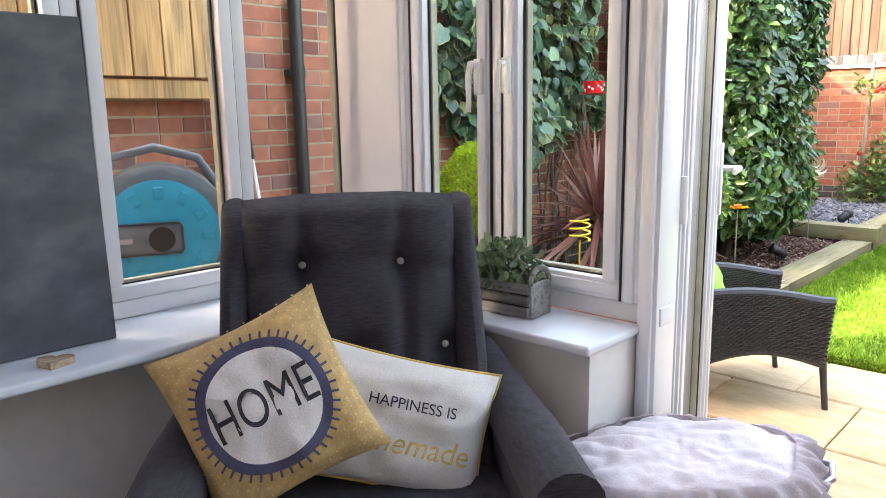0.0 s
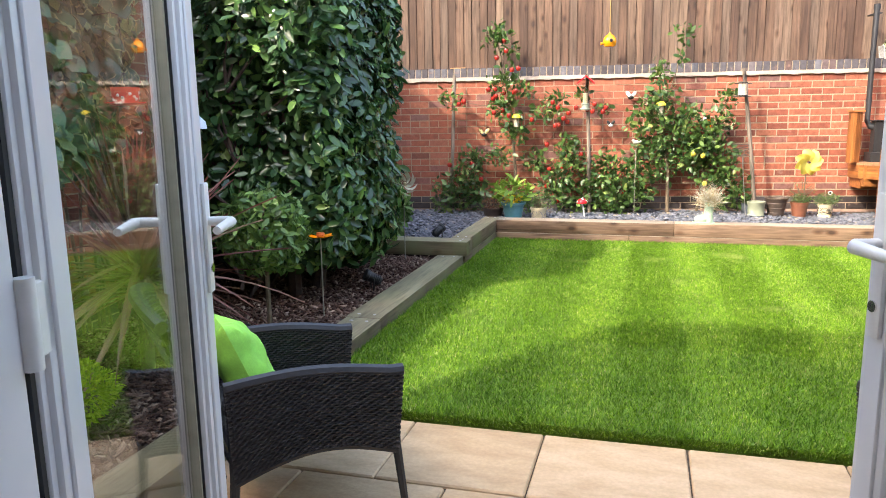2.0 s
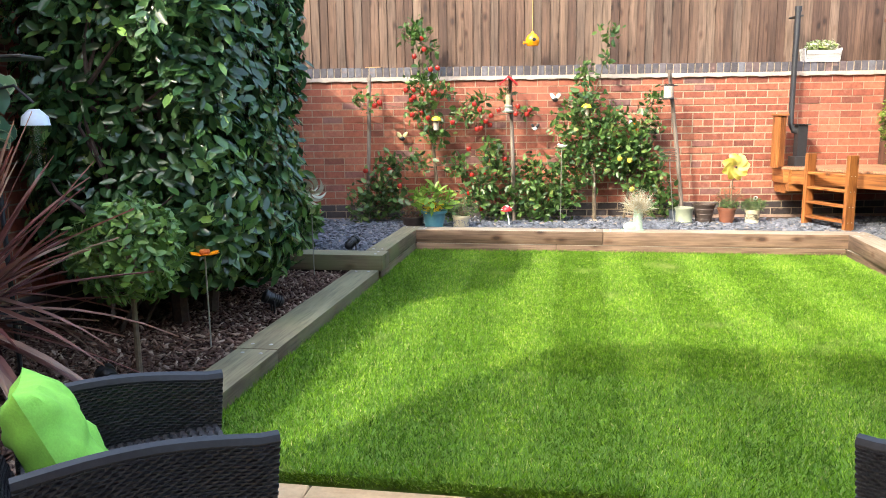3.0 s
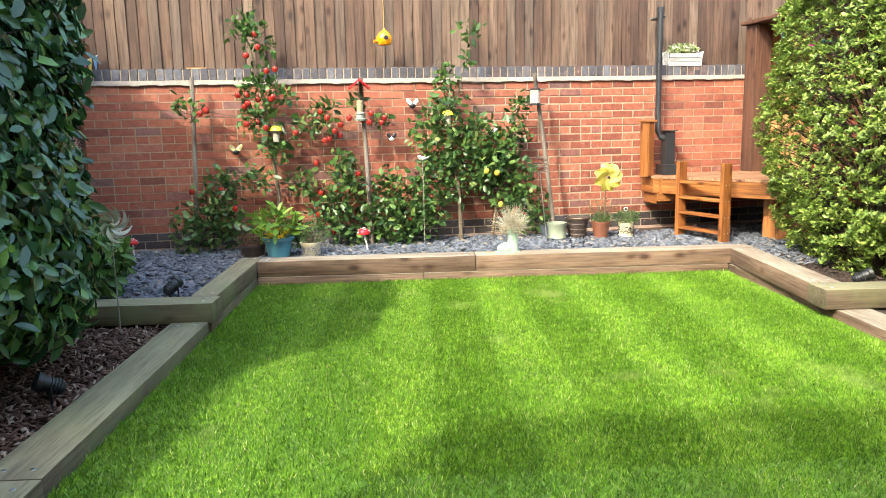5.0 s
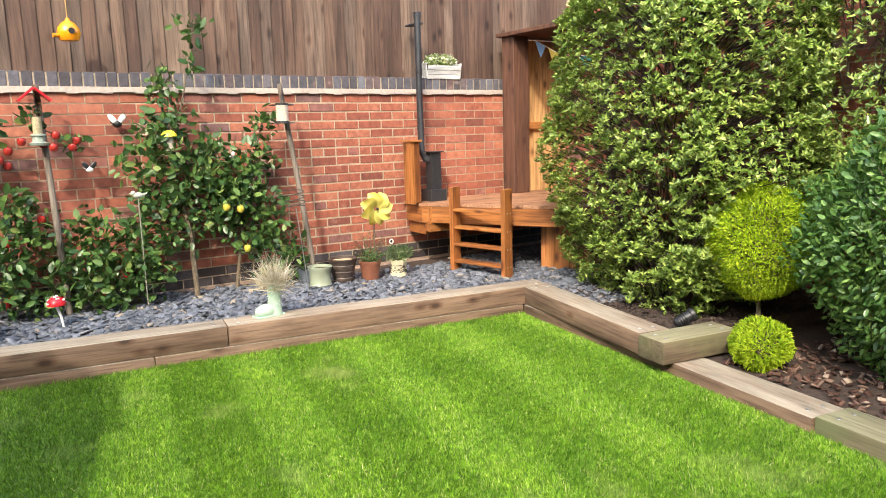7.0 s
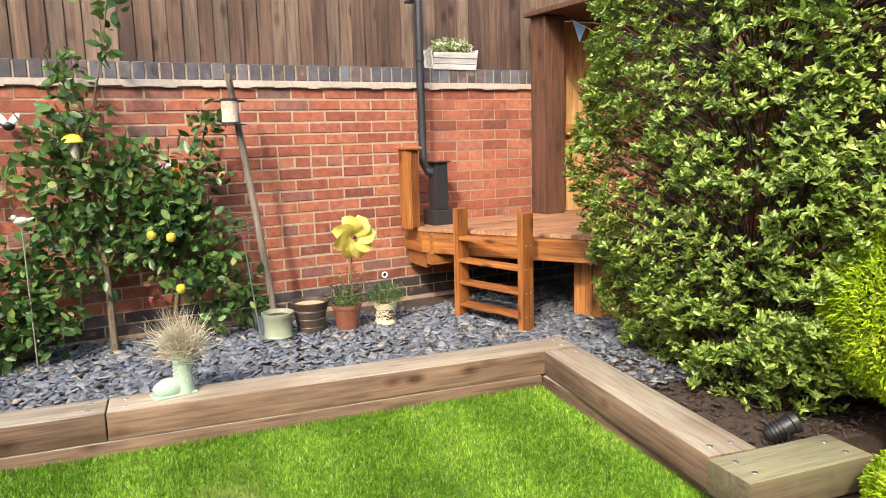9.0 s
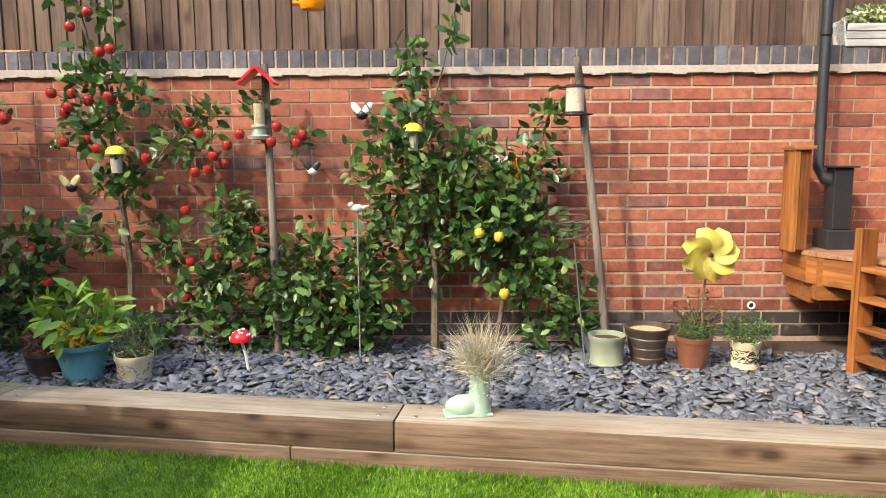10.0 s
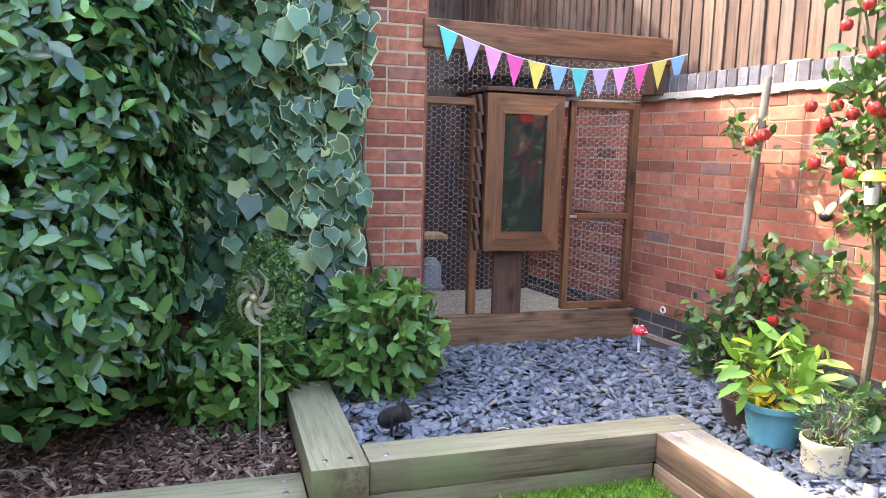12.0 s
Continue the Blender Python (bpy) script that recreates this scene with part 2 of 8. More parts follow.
def leaf_mat(name, cols, rough=0.4, seed=0.0, spec=0.5, back=0.25):
    m, nt, b = shade(name, rough)
    base = ramp(nt, rnd(nt, True), cols)
    c1, h, _ = noise_mix(nt, [(0.3, (0.75, 0.78, 0.75)), (0.7, (1.15, 1.12, 1.1))], 6.0, 3, seed=seed)
    x = blend(nt, base, c1, 1.0, "MULTIPLY")
    nt.links.new(x, b.inputs["Base Color"])
    b.inputs["Specular IOR Level"].default_value = spec
    tr = nt.nodes.new("ShaderNodeBsdfTranslucent")
    nt.links.new(x, tr.inputs[0])
    ms = nt.nodes.new("ShaderNodeMixShader")
    ms.inputs[0].default_value = back
    nt.links.new(b.outputs[0], ms.inputs[1])
    nt.links.new(tr.outputs[0], ms.inputs[2])
    nt.links.new(ms.outputs[0], nt.nodes["Material Output"].inputs[0])
    return m


M_GRASS = grass_mat()
M_LAUREL = leaf_mat("laurel_leaf", [(0.0, (0.022, 0.064, 0.028)), (0.5, (0.045, 0.115, 0.042)), (0.9, (0.08, 0.18, 0.052)), (1.0, (0.17, 0.32, 0.07))], 0.26, spec=0.6, back=0.14)
M_IVY = leaf_mat("ivy_leaf", [(0.0, (0.04, 0.095, 0.06)), (0.5, (0.075, 0.16, 0.095)), (0.86, (0.12, 0.22, 0.12)), (0.95, (0.24, 0.34, 0.15)), (1.0, (0.45, 0.52, 0.24))], 0.3, spec=0.6)
M_IVYRIM = leaf_mat("ivy_leaf_rim", [(0.0, (0.42, 0.48, 0.26)), (1.0, (0.58, 0.60, 0.36))], 0.4)
M_CONIFER = leaf_mat("lime_conifer", [(0.0, (0.17, 0.30, 0.010)), (0.5, (0.36, 0.52, 0.02)), (1.0, (0.55, 0.66, 0.05))], 0.6, spec=0.2)
M_HEDGE = leaf_mat("shrub_leaf", [(0.0, (0.09, 0.16, 0.025)), (0.35, (0.17, 0.27, 0.04)), (0.7, (0.28, 0.39, 0.07)), (1.0, (0.46, 0.53, 0.15))], 0.40, back=0.2)
M_SHRUB = leaf_mat("privet_leaf", [(0.0, (0.05, 0.125, 0.03)), (0.6, (0.12, 0.24, 0.055)), (1.0, (0.23, 0.38, 0.09))], 0.34, spec=0.5)
M_APPLE = leaf_mat("apple_leaf", [(0.0, (0.028, 0.075, 0.02)), (0.5, (0.068, 0.145, 0.035)), (0.9, (0.13, 0.23, 0.058)), (1.0, (0.26, 0.34, 0.10))], 0.38)
M_BRIGHT = leaf_mat("bright_leaf", [(0.0, (0.12, 0.26, 0.03)), (0.7, (0.25, 0.42, 0.06)), (0.92, (0.36, 0.50, 0.09)), (1.0, (0.75, 0.58, 0.03))], 0.4)
M_YELLOWLEAF = leaf_mat("yellow_leaf", [(0.0, (0.75, 0.50, 0.02)), (1.0, (0.85, 0.65, 0.05))], 0.4)
M_CORDY = leaf_mat("cordyline_leaf", [(0.0, (0.13, 0.045, 0.045)), (0.5, (0.24, 0.09, 0.08)), (0.85, (0.36, 0.19, 0.15)), (1.0, (0.45, 0.32, 0.24))], 0.35)
M_DRY = leaf_mat("dry_grass", [(0.0, (0.45, 0.36, 0.20)), (0.6, (0.62, 0.56, 0.44)), (1.0, (0.75, 0.74, 0.68))], 0.7)
M_BARKTWIG = plain("branch_bark", (0.15, 0.115, 0.075), 0.9, var=0.3, scale=50, bmp=0.6)
M_DARKTWIG = plain("dark_twig", (0.06, 0.04, 0.03), 0.95, var=0.3, scale=50, bmp=0.4)


def chip_mat(name, cols, rough=0.7, spec=0.4):
    m, nt, b = shade(name, rough)
    base = ramp(nt, rnd(nt, True), cols)
    c1, h, _ = noise_mix(nt, [(0.3, (0.8, 0.8, 0.8)), (0.7, (1.12, 1.12, 1.12))], 40, 4)
    nt.links.new(blend(nt, base, c1, 1.0, "MULTIPLY"), b.inputs["Base Color"])
    bump(nt, b, h, 0.3, 0.003)
    b.inputs["Specular IOR Level"].default_value = spec
    return m


M_SLATE = chip_mat("slate_chip", [(0.0, (0.065, 0.072, 0.088)), (0.5, (0.125, 0.138, 0.163)), (0.9, (0.19, 0.205, 0.238)), (0.97, (0.24, 0.215, 0.19)), (1.0, (0.33, 0.27, 0.19))], 0.55)
M_BARK = chip_mat("bark_chip", [(0.0, (0.045, 0.022, 0.016)), (0.5, (0.115, 0.062, 0.045)), (0.85, (0.20, 0.13, 0.095)), (1.0, (0.38, 0.29, 0.22))], 0.85, 0.2)
M_APPLERED = chip_mat("red_apple", [(0.0, (0.11, 0.004, 0.008)), (0.6, (0.25, 0.007, 0.012)), (1.0, (0.36, 0.03, 0.02))], 0.22, 0.6)
M_APPLEYEL = chip_mat("yellow_apple", [(0.0, (0.42, 0.42, 0.04)), (1.0, (0.55, 0.46, 0.07))], 0.3, 0.6)
M_UPVC = plain("white_upvc", (0.78, 0.78, 0.80), 0.32, var=0.03, scale=8, bmp=0.02)
M_UPVC.node_tree.nodes["Principled BSDF"].inputs["Coat Weight"].default_value = 0.2
M_GASKET = plain("black_gasket", (0.02, 0.02, 0.022), 0.6)
M_SPACER = plain("grey_spacer", (0.42, 0.40, 0.30), 0.5)
M_SILL = plain("painted_sill", (0.76, 0.78, 0.82), 0.35, var=0.03, scale=6, bmp=0.03)
M_PAINT = plain("cream_wall_paint", (0.66, 0.63, 0.60), 0.85, var=0.04, scale=20, bmp=0.15)
M_FLOOR = plain("floor_tile", (0.45, 0.43, 0.40), 0.4, var=0.08, scale=6)
M_BLACK = plain("black_plastic", (0.014, 0.014, 0.015), 0.45, bmp=0.05)
M_BLACKM = plain("black_painted_steel", (0.035, 0.037, 0.042), 0.5, metal=0.3, bmp=0.2)
M_WHITE = plain("white_gloss", (0.82, 0.81, 0.78), 0.35, var=0.05)
M_REDP = plain("red_gloss", (0.68, 0.02, 0.03), 0.3, var=0.06)
M_ORANGE = plain("orange_glaze", (0.86, 0.30, 0.01), 0.22, var=0.08, coat=0.4)
M_YELLOW = plain("yellow_plastic", (0.88, 0.68, 0.05), 0.4, var=0.06)
M_PALEYEL = plain("pale_yellow_petal", (0.88, 0.80, 0.22), 0.45, var=0.1)
M_STEEL = plain("steel", (0.55, 0.55, 0.56), 0.35, metal=0.9)
M_CHROME = plain("chrome", (0.75, 0.75, 0.76), 0.15, metal=1.0)
M_RUST = plain("rusty_rod", (0.10, 0.075, 0.06), 0.7, metal=0.4)


def glass_mat(name, tint=(0.96, 0.98, 0.97), gloss=0.5, least=0.045):
    m = bpy.data.materials.new(name)
    m.use_nodes = True
    nt = m.node_tree
    nt.nodes.clear()
    out = nt.nodes.new("ShaderNodeOutputMaterial")
    tr = nt.nodes.new("ShaderNodeBsdfTransparent")
    tr.inputs[0].default_value = (*tint, 1)
    gl = nt.nodes.new("ShaderNodeBsdfGlossy")
    gl.inputs["Roughness"].default_value = 0.0
    fr = nt.nodes.new("ShaderNodeLayerWeight")
    fr.inputs["Blend"].default_value = 0.5
    pw = nt.nodes.new("ShaderNodeMath")
    pw.operation = "POWER"
    pw.inputs[1].default_value = 4.0
    nt.links.new(fr.outputs["Facing"], pw.inputs[0])
    ml = nt.nodes.new("ShaderNodeMath")
    ml.operation = "MULTIPLY_ADD"
    ml.inputs[1].default_value = gloss
    ml.inputs[2].default_value = least
    mx = nt.nodes.new("ShaderNodeMixShader")
    nt.links.new(pw.outputs[0], ml.inputs[0])
    nt.links.new(ml.outputs[0], mx.inputs[0])
    nt.links.new(tr.outputs[0], mx.inputs[1])
    nt.links.new(gl.outputs[0], mx.inputs[2])
    nt.links.new(mx.outputs[0], out.inputs[0])
    return m


M_GLASS = glass_mat("window_glass", gloss=0.9)
M_GLASSWIN = glass_mat("casement_glass", gloss=0.06, least=0.012)
# tint holds down the light that the assumed roof lets indoors
M_GLASSROOF = glass_mat("roof_glass", (0.32, 0.33, 0.35))
M_JAR = glass_mat("clear_plastic", (0.86, 0.88, 0.86), 0.9)


# ---- building helpers ----
def mesh_of(name, bm, mat, smooth=False):
    me = bpy.data.meshes.new(name)
    bm.normal_update()
    bm.to_mesh(me)
    bm.free()
    for m in (mat if isinstance(mat, (list, tuple)) else [mat]):
        me.materials.append(m)
    if smooth:
        me.shade_smooth()
        me.set_sharp_from_angle(angle=radians(40))
    return me


def part(name, bm, mat, parent, label="", smooth=False, kind="", m=None):
    me = bm if isinstance(bm, bpy.types.Mesh) else mesh_of(name, bm, mat, smooth)
    ob = new(name, me)
    ob.parent = parent
    if m is not None:
        ob.matrix_basis = m
    return tagged(ob, label=label, kind=kind)


def thing(name, m, label, category, group="", kind=""):
    ob = new(name)
    ob.empty_display_size = 0.1
    ob.matrix_basis = m
    return tagged(ob, label, category, group, kind)


def solid(name, bm, mat, m, label, category, group="", kind="", smooth=False):
    ob = new(name, mesh_of(name, bm, mat, smooth))
    ob.matrix_basis = m
    return tagged(ob, label, category, group, kind)


def box(bm, x0, x1, y0, y1, z0, z1, bev=0.0, m=None, seg=1, mi=0):
    vs = [bm.verts.new((x, y, z)) for z in (z0, z1) for y in (y0, y1) for x in (x0, x1)]
    fs = [bm.faces.new([vs[i] for i in f]) for f in ((0, 2, 3, 1), (4, 5, 7, 6), (0, 1, 5, 4), (1, 3, 7, 5), (3, 2, 6, 7), (2, 0, 4, 6))]
    for f in fs:
        f.material_index = mi
    if bev:
        es = list({e for f in fs for e in f.edges})
        r = bmesh.ops.bevel(bm, geom=es, offset=bev, segments=seg, affect="EDGES", profile=0.5)
        vs = list({v for f in r["faces"] for v in f.verts} | {v for v in vs if v.is_valid})
        for f in r["faces"]:
            f.material_index = mi
    if m is not None:
        bmesh.ops.transform(bm, matrix=m, verts=[v for v in vs if v.is_valid])
    return bm


def boxed(*a, **k):
    return box(bmesh.new(), *a, **k)


def tube(bm, pts, radii, n=8, cap=True, mi=0):
    """A round tube along points, with a radius at each."""
    pts = [Vector(p) for p in pts]
    if not isinstance(radii, (list, tuple)):
        radii = [radii] * len(pts)
    rings, side = [], None
    for i, p in enumerate(pts):
        d = (pts[min(i + 1, len(pts) - 1)] - pts[max(i - 1, 0)]).normalized()
        side = (side - d * side.dot(d)).normalized() if side else d.orthogonal().normalized()
        up = d.cross(side)
        rings.append([bm.verts.new(p + radii[i] * (side * math.cos(a) + up * math.sin(a))) for a in [math.tau * k / n for k in range(n)]])
    for a, b in zip(rings, rings[1:]):
        for k in range(n):
            f = bm.faces.new((a[k], a[(k + 1) % n], b[(k + 1) % n], b[k]))
            f.material_index = mi
    if cap:
        bm.faces.new(rings[0][::-1]).material_index = mi
        bm.faces.new(rings[-1]).material_index = mi
    return bm


def lathe(bm, profile, n=24, m=None, mi=0, caps=True):
    """Turns a profile of (radius, height) pairs round z."""
    m = m or Matrix()
    rings = []
    for r, z in profile:
        rings.append([bm.verts.new(m @ Vector((r * math.cos(math.tau * k / n), r * math.sin(math.tau * k / n), z))) for k in range(n)])
    for a, b in zip(rings, rings[1:]):
        for k in range(n):
            bm.faces.new((a[k], a[(k + 1) % n], b[(k + 1) % n], b[k])).material_index = mi
    if caps:
        bm.faces.new(rings[0][::-1]).material_index = mi
        bm.faces.new(rings[-1]).material_index = mi
    return bm


def ball(bm, c, r, sub=2, squash=(1, 1, 1)):
    bmesh.ops.create_icosphere(bm, subdivisions=sub, radius=r, matrix=Matrix.Translation(c) @ Matrix.Diagonal((*squash, 1)))
    return bm


RNG = np.random.default_rng(7)


def turns(n, dirs, spin, tilt):
    """Frames for n leaves: x along the leaf, z its face. dirs: way outwards of each."""
    d = dirs / np.maximum(1e-6, np.linalg.norm(dirs, axis=1, keepdims=True))
    w = RNG.normal(size=(n, 3))
    ax = w - d * (w * d).sum(1, keepdims=True)
    ax /= np.linalg.norm(ax, axis=1, keepdims=True)
    ax = ax + d * spin[:, None]
    ax /= np.linalg.norm(ax, axis=1, keepdims=True)
    nz = d + RNG.normal(size=(n, 3)) * tilt
    ay = np.cross(nz, ax)
    ay /= np.linalg.norm(ay, axis=1, keepdims=True)
    az = np.cross(ax, ay)
    return np.stack([ax, ay, az], axis=1)


def scatter_mesh(name, shape, faces, places, frames, sizes, mat, mats=None):
    """One mesh of many small pieces. shape: the piece's corners; faces: its faces, all with as many corners."""
    shape = np.asarray(shape, float)
    faces = np.asarray(faces, int)
    n, k = len(places), len(shape)
    sizes = np.asarray(sizes, float)
    if sizes.ndim == 1:
        sizes = np.repeat(sizes[:, None], 3, axis=1)
    v = np.einsum("nki,nij->nkj", shape[None] * sizes[:, None, :], frames) + np.asarray(places)[:, None, :]
    f = (faces[None] + (np.arange(n) * k)[:, None, None]).reshape(-1, faces.shape[1])
    me = bpy.data.meshes.new(name)
    me.vertices.add(n * k)
    me.vertices.foreach_set("co", v.reshape(-1).astype(np.float32))
    me.loops.add(f.size)
    me.loops.foreach_set("vertex_index", f.reshape(-1).astype(np.int32))
    me.polygons.add(len(f))
    me.polygons.foreach_set("loop_start", (np.arange(len(f)) * faces.shape[1]).astype(np.int32))
    for mm in (mat if isinstance(mat, (list, tuple)) else [mat]):
        me.materials.append(mm)
    if mats is not None:
        me.polygons.foreach_set("material_index", np.tile(np.asarray(mats, np.int32), n))
    me.update(calc_edges=True)
    me.validate()
    return me


# leaf shapes: x along, y across, z up
LEAF = [(0, 0, 0), (0.3, 0.20, 0.03), (0.7, 0.19, 0.02), (1.0, 0, -0.07), (0.7, -0.19, 0.02), (0.3, -0.20, 0.03), (0.5, 0, -0.04)]
LEAF_F = [(0, 6, 1), (1, 6, 2), (2, 6, 3), (3, 6, 4), (4, 6, 5), (5, 6, 0)]
BLADE = [(0, -0.5, 0), (0, 0.5, 0), (1, 0, 0)]
IVYL = [(0, 0, 0), (-0.14, 0.30, -0.03), (0.14, 0.44, 0.03), (0.42, 0.50, -0.04), (0.62, 0.34, 0.03), (1.0, 0, -0.12), (0.62, -0.34, 0.03), (0.42, -0.50, -0.04), (0.14, -0.44, 0.03), (-0.14, -0.30, -0.03), (0.36, 0, -0.06)]
IVYL_F = [(i, (i + 1) % 10, 10) for i in range(10)]
CHIP = [(-0.5, -0.3, -0.08), (0.45, -0.38, -0.08), (0.5, 0.25, -0.08), (-0.38, 0.36, -0.08), (-0.42, -0.25, 0.08), (0.38, -0.3, 0.10), (0.42, 0.22, 0.07), (-0.3, 0.3, 0.08)]
CHIP_F = [(0, 3, 2, 1), (4, 5, 6, 7), (0, 1, 5, 4), (1, 2, 6, 5), (2, 3, 7, 6), (3, 0, 4, 7)]


def leaves(name, pts, dirs, size, mat, spin=0.3, tilt=0.5, shape=LEAF, faces=LEAF_F, vary=0.3, wide=1.0, mats=None):
    n = len(pts)
    fr = turns(n, dirs, np.full(n, spin) + RNG.normal(size=n) * 0.3, tilt)
    s = size * (1 + RNG.uniform(-vary, vary, n))
    return scatter_mesh(name, shape, faces, pts, fr, np.stack([s, s * wide, s], 1), mat, mats)


def lumpy(points, amp, freq, seed):
    """Uneven push for points, by noise."""
    return np.array([noise.noise(Vector((p[0] * freq + seed, p[1] * freq, p[2] * freq - seed))) * amp for p in points])


def blob_points(n, c, r, seed=0.0, amp=0.12, depth=0.25, freq=2.0):
    """Points in the outer shell of an uneven rounded mass, and the ways outwards."""
    d = RNG.normal(size=(n, 3))
    d /= np.linalg.norm(d, axis=1, keepdims=True)
    k = 1 + lumpy(d * 1.0, amp, freq, seed) - np.abs(RNG.normal(size=n)) * depth
    return np.asarray(c) + d * np.asarray(r) * k[:, None], d


def slab_points(n, lo, hi, seed, amp=0.18, depth=0.18, power=5.0, freq=1.3):
    """As blob_points, for a clipped hedge: a rounded block."""
    lo, hi = np.asarray(lo, float), np.asarray(hi, float)
    c, r = (lo + hi) / 2, (hi - lo) / 2
    area = np.array([r[1] * r[2], r[0] * r[2], r[0] * r[1]])
    f = RNG.choice(3, n, p=area / area.sum())
    q = RNG.uniform(-1, 1, (n, 3))
    q[np.arange(n), f] = RNG.choice([-1, 1], n)
    q = q / (np.abs(q) ** power).sum(1)[:, None] ** (1 / power)
    p = c + q * r
    g = np.sign(q) * np.abs(q) ** (power - 1) / r
    g /= np.linalg.norm(g, axis=1, keepdims=True)
    k = lumpy(p, amp, freq, seed) + lumpy(p, amp * 0.5, freq * 3.5, seed + 5) - np.abs(RNG.normal(size=n)) * depth
    return p + g * k[:, None], g


# ---- ground, lawn, patio ----
bm = bmesh.new()
bmesh.ops.create_grid(bm, x_segments=8, y_segments=8, size=400)
solid("ground", bm, M_SOIL, Matrix.Translation((0, 0, -0.06)), "dark bare soil under the beds and far around", "ground", kind="structure")
LU0, LU1, LV0, LV1 = -1.03, 2.82, 5.85, 10.34
solid("lawn", boxed(LU0 - 0.02, LU1 + 0.02, LV0, LV1 + 0.02, -0.06, LAWN_Z - 0.012), M_TURF, at(0, 0), "short green turf of the back lawn between timber sleepers", "lawn", kind="structure")
solid("lawn_far", boxed(2.8, 3.6, LV0, 6.6, -0.06, LAWN_Z - 0.012), M_TURF, at(0, 0), "short green turf beside the lawn edge", "lawn", kind="structure")


def make_grass(n=430000):
    n2 = int(n * 0.62)
    u = np.concatenate([RNG.uniform(LU0, LU1 - 0.01, n), RNG.uniform(0.0, 2.8, n2)])
    v = np.concatenate([RNG.uniform(LV0, LV1, n), RNG.uniform(7.0, LV1, n2)])
    keep = np.ones(len(u), bool)
    u, v = u[keep], v[keep]
    k = len(u)
    lean = RNG.normal(size=(k, 2)) * 0.55
    stripe = np.sign(np.sin(u * 9.5))
    ax = np.stack([lean[:, 0], lean[:, 1] + 0.22 * stripe, np.ones(k)], 1)
    ax /= np.linalg.norm(ax, axis=1, keepdims=True)
    w = RNG.normal(size=(k, 3))
    ay = np.cross(ax, w)
    ay /= np.linalg.norm(ay, axis=1, keepdims=True)
    az = np.cross(ax, ay)
    h = RNG.uniform(0.013, 0.032, k)
    h = h * (1 + np.where((v < LV0 + 0.05) | (u < LU0 + 0.05) | (v > LV1 - 0.05), 0.5, 0))
    s = np.stack([h, np.full(k, 0.0038) * RNG.uniform(0.7, 1.5, k), h], 1)
    p = np.stack([u, v, np.full(k, LAWN_Z - 0.014)], 1)
    # the ragged fringe that hangs over the edge of the paving
    edge = slice(0, 9000)
    p[edge, 0], p[edge, 1] = RNG.uniform(LU0, LU1, 9000), LV0 + RNG.uniform(-0.012, 0.01, 9000)
    p[edge, 2] = RNG.uniform(-0.005, LAWN_Z - 0.01, 9000)
    ax[edge, 1] -= 0.5
    return scatter_mesh("grass", BLADE, [(0, 1, 2)], p, np.stack([ax, ay, az], 1), s, M_GRASS)


ob = new("grass", make_grass())
ob.matrix_basis = at(0, 0)
tagged(ob, "freshly mown striped green grass blades of the lawn", "grass", kind="stuff")

patio = thing("patio", at(0, 0), "buff sandstone paving laid in staggered rows by the house", "patio", kind="structure")
part("joint_bed", boxed(-1.06, 3.6, 3.45, LV0 - 0.004, -0.06, -0.014), plain("dark_joint_sand", (0.10, 0.075, 0.05), 0.95, var=0.3, scale=60, bmp=0.5), patio, "sandy mortar joints")


def slab_mesh(w, d, k):
    bm = bmesh.new()
    box(bm, -w / 2, w / 2, -d / 2, d / 2, -0.03, 0, 0.006)
    for v in bm.verts:
        if v.co.z > -0.02:
            v.co.x += noise.noise(v.co * 9 + Vector((k, 0, 0))) * 0.006
            v.co.y += noise.noise(v.co * 9 + Vector((0, k, 0))) * 0.006
    return mesh_of("slab", bm, M_SLAB)


SLABS = [slab_mesh(0.545, 0.50, k) for k in range(4)]
for row in range(5):
    v = 5.835 - 0.257 - row * 0.512
    off = 0.086 if row % 2 == 0 else 0.36
    for k in range(-3, 6):
        u = off + 0.552 * k + 0.276
        if u < -1.1 or u > 3.4:
            continue
        part("slab", SLABS[(k + row) % 4], None, patio, m=Matrix.Translation((u, v, 0)))

# ---- sleepers ----
SLEEPS = (
    # u0, u1, v0, v1, z0, z1, raw brown
    (-1.20, -1.03, 9.16, 10.56, 0.105, TOP_Z, 0), (-1.98, -1.005, 8.95, 9.155, 0.105, TOP_Z, 0),
    (-1.03, 0.722, 10.335, 10.545, 0.105, TOP_Z, 1), (0.727, 3.02, 10.335, 10.545, 0.105, TOP_Z, 1),
    (-1.03, 0.30, 10.33, 10.545, -0.05, 0.102, 1), (0.304, 2.80, 10.33, 10.545, -0.05, 0.102, 1),
    (2.775, 2.98, 8.992, 10.33, 0.105, TOP_Z, 1, -3.3), (2.72, 3.26, 8.785, 8.985, 0.105, TOP_Z, 0),
    (2.80, 3.02, 7.95, 10.33, -0.05, 0.102, 1), (2.81, 3.03, 6.95, 7.945, -0.05, 0.112, 0),
    (2.82, 3.04, 4.9, 6.945, -0.05, 0.112, 0),
    (-1.22, -1.03, 9.0, 10.33, -0.05, 0.102, 0), (-1.26, -1.035, 6.93, 8.945, -0.05, 0.115, 0),
    (-1.25, -1.03, 5.90, 6.925, -0.05, 0.115, 0), (-1.27, -1.06, 4.5, 5.895, -0.05, 0.12, 0))
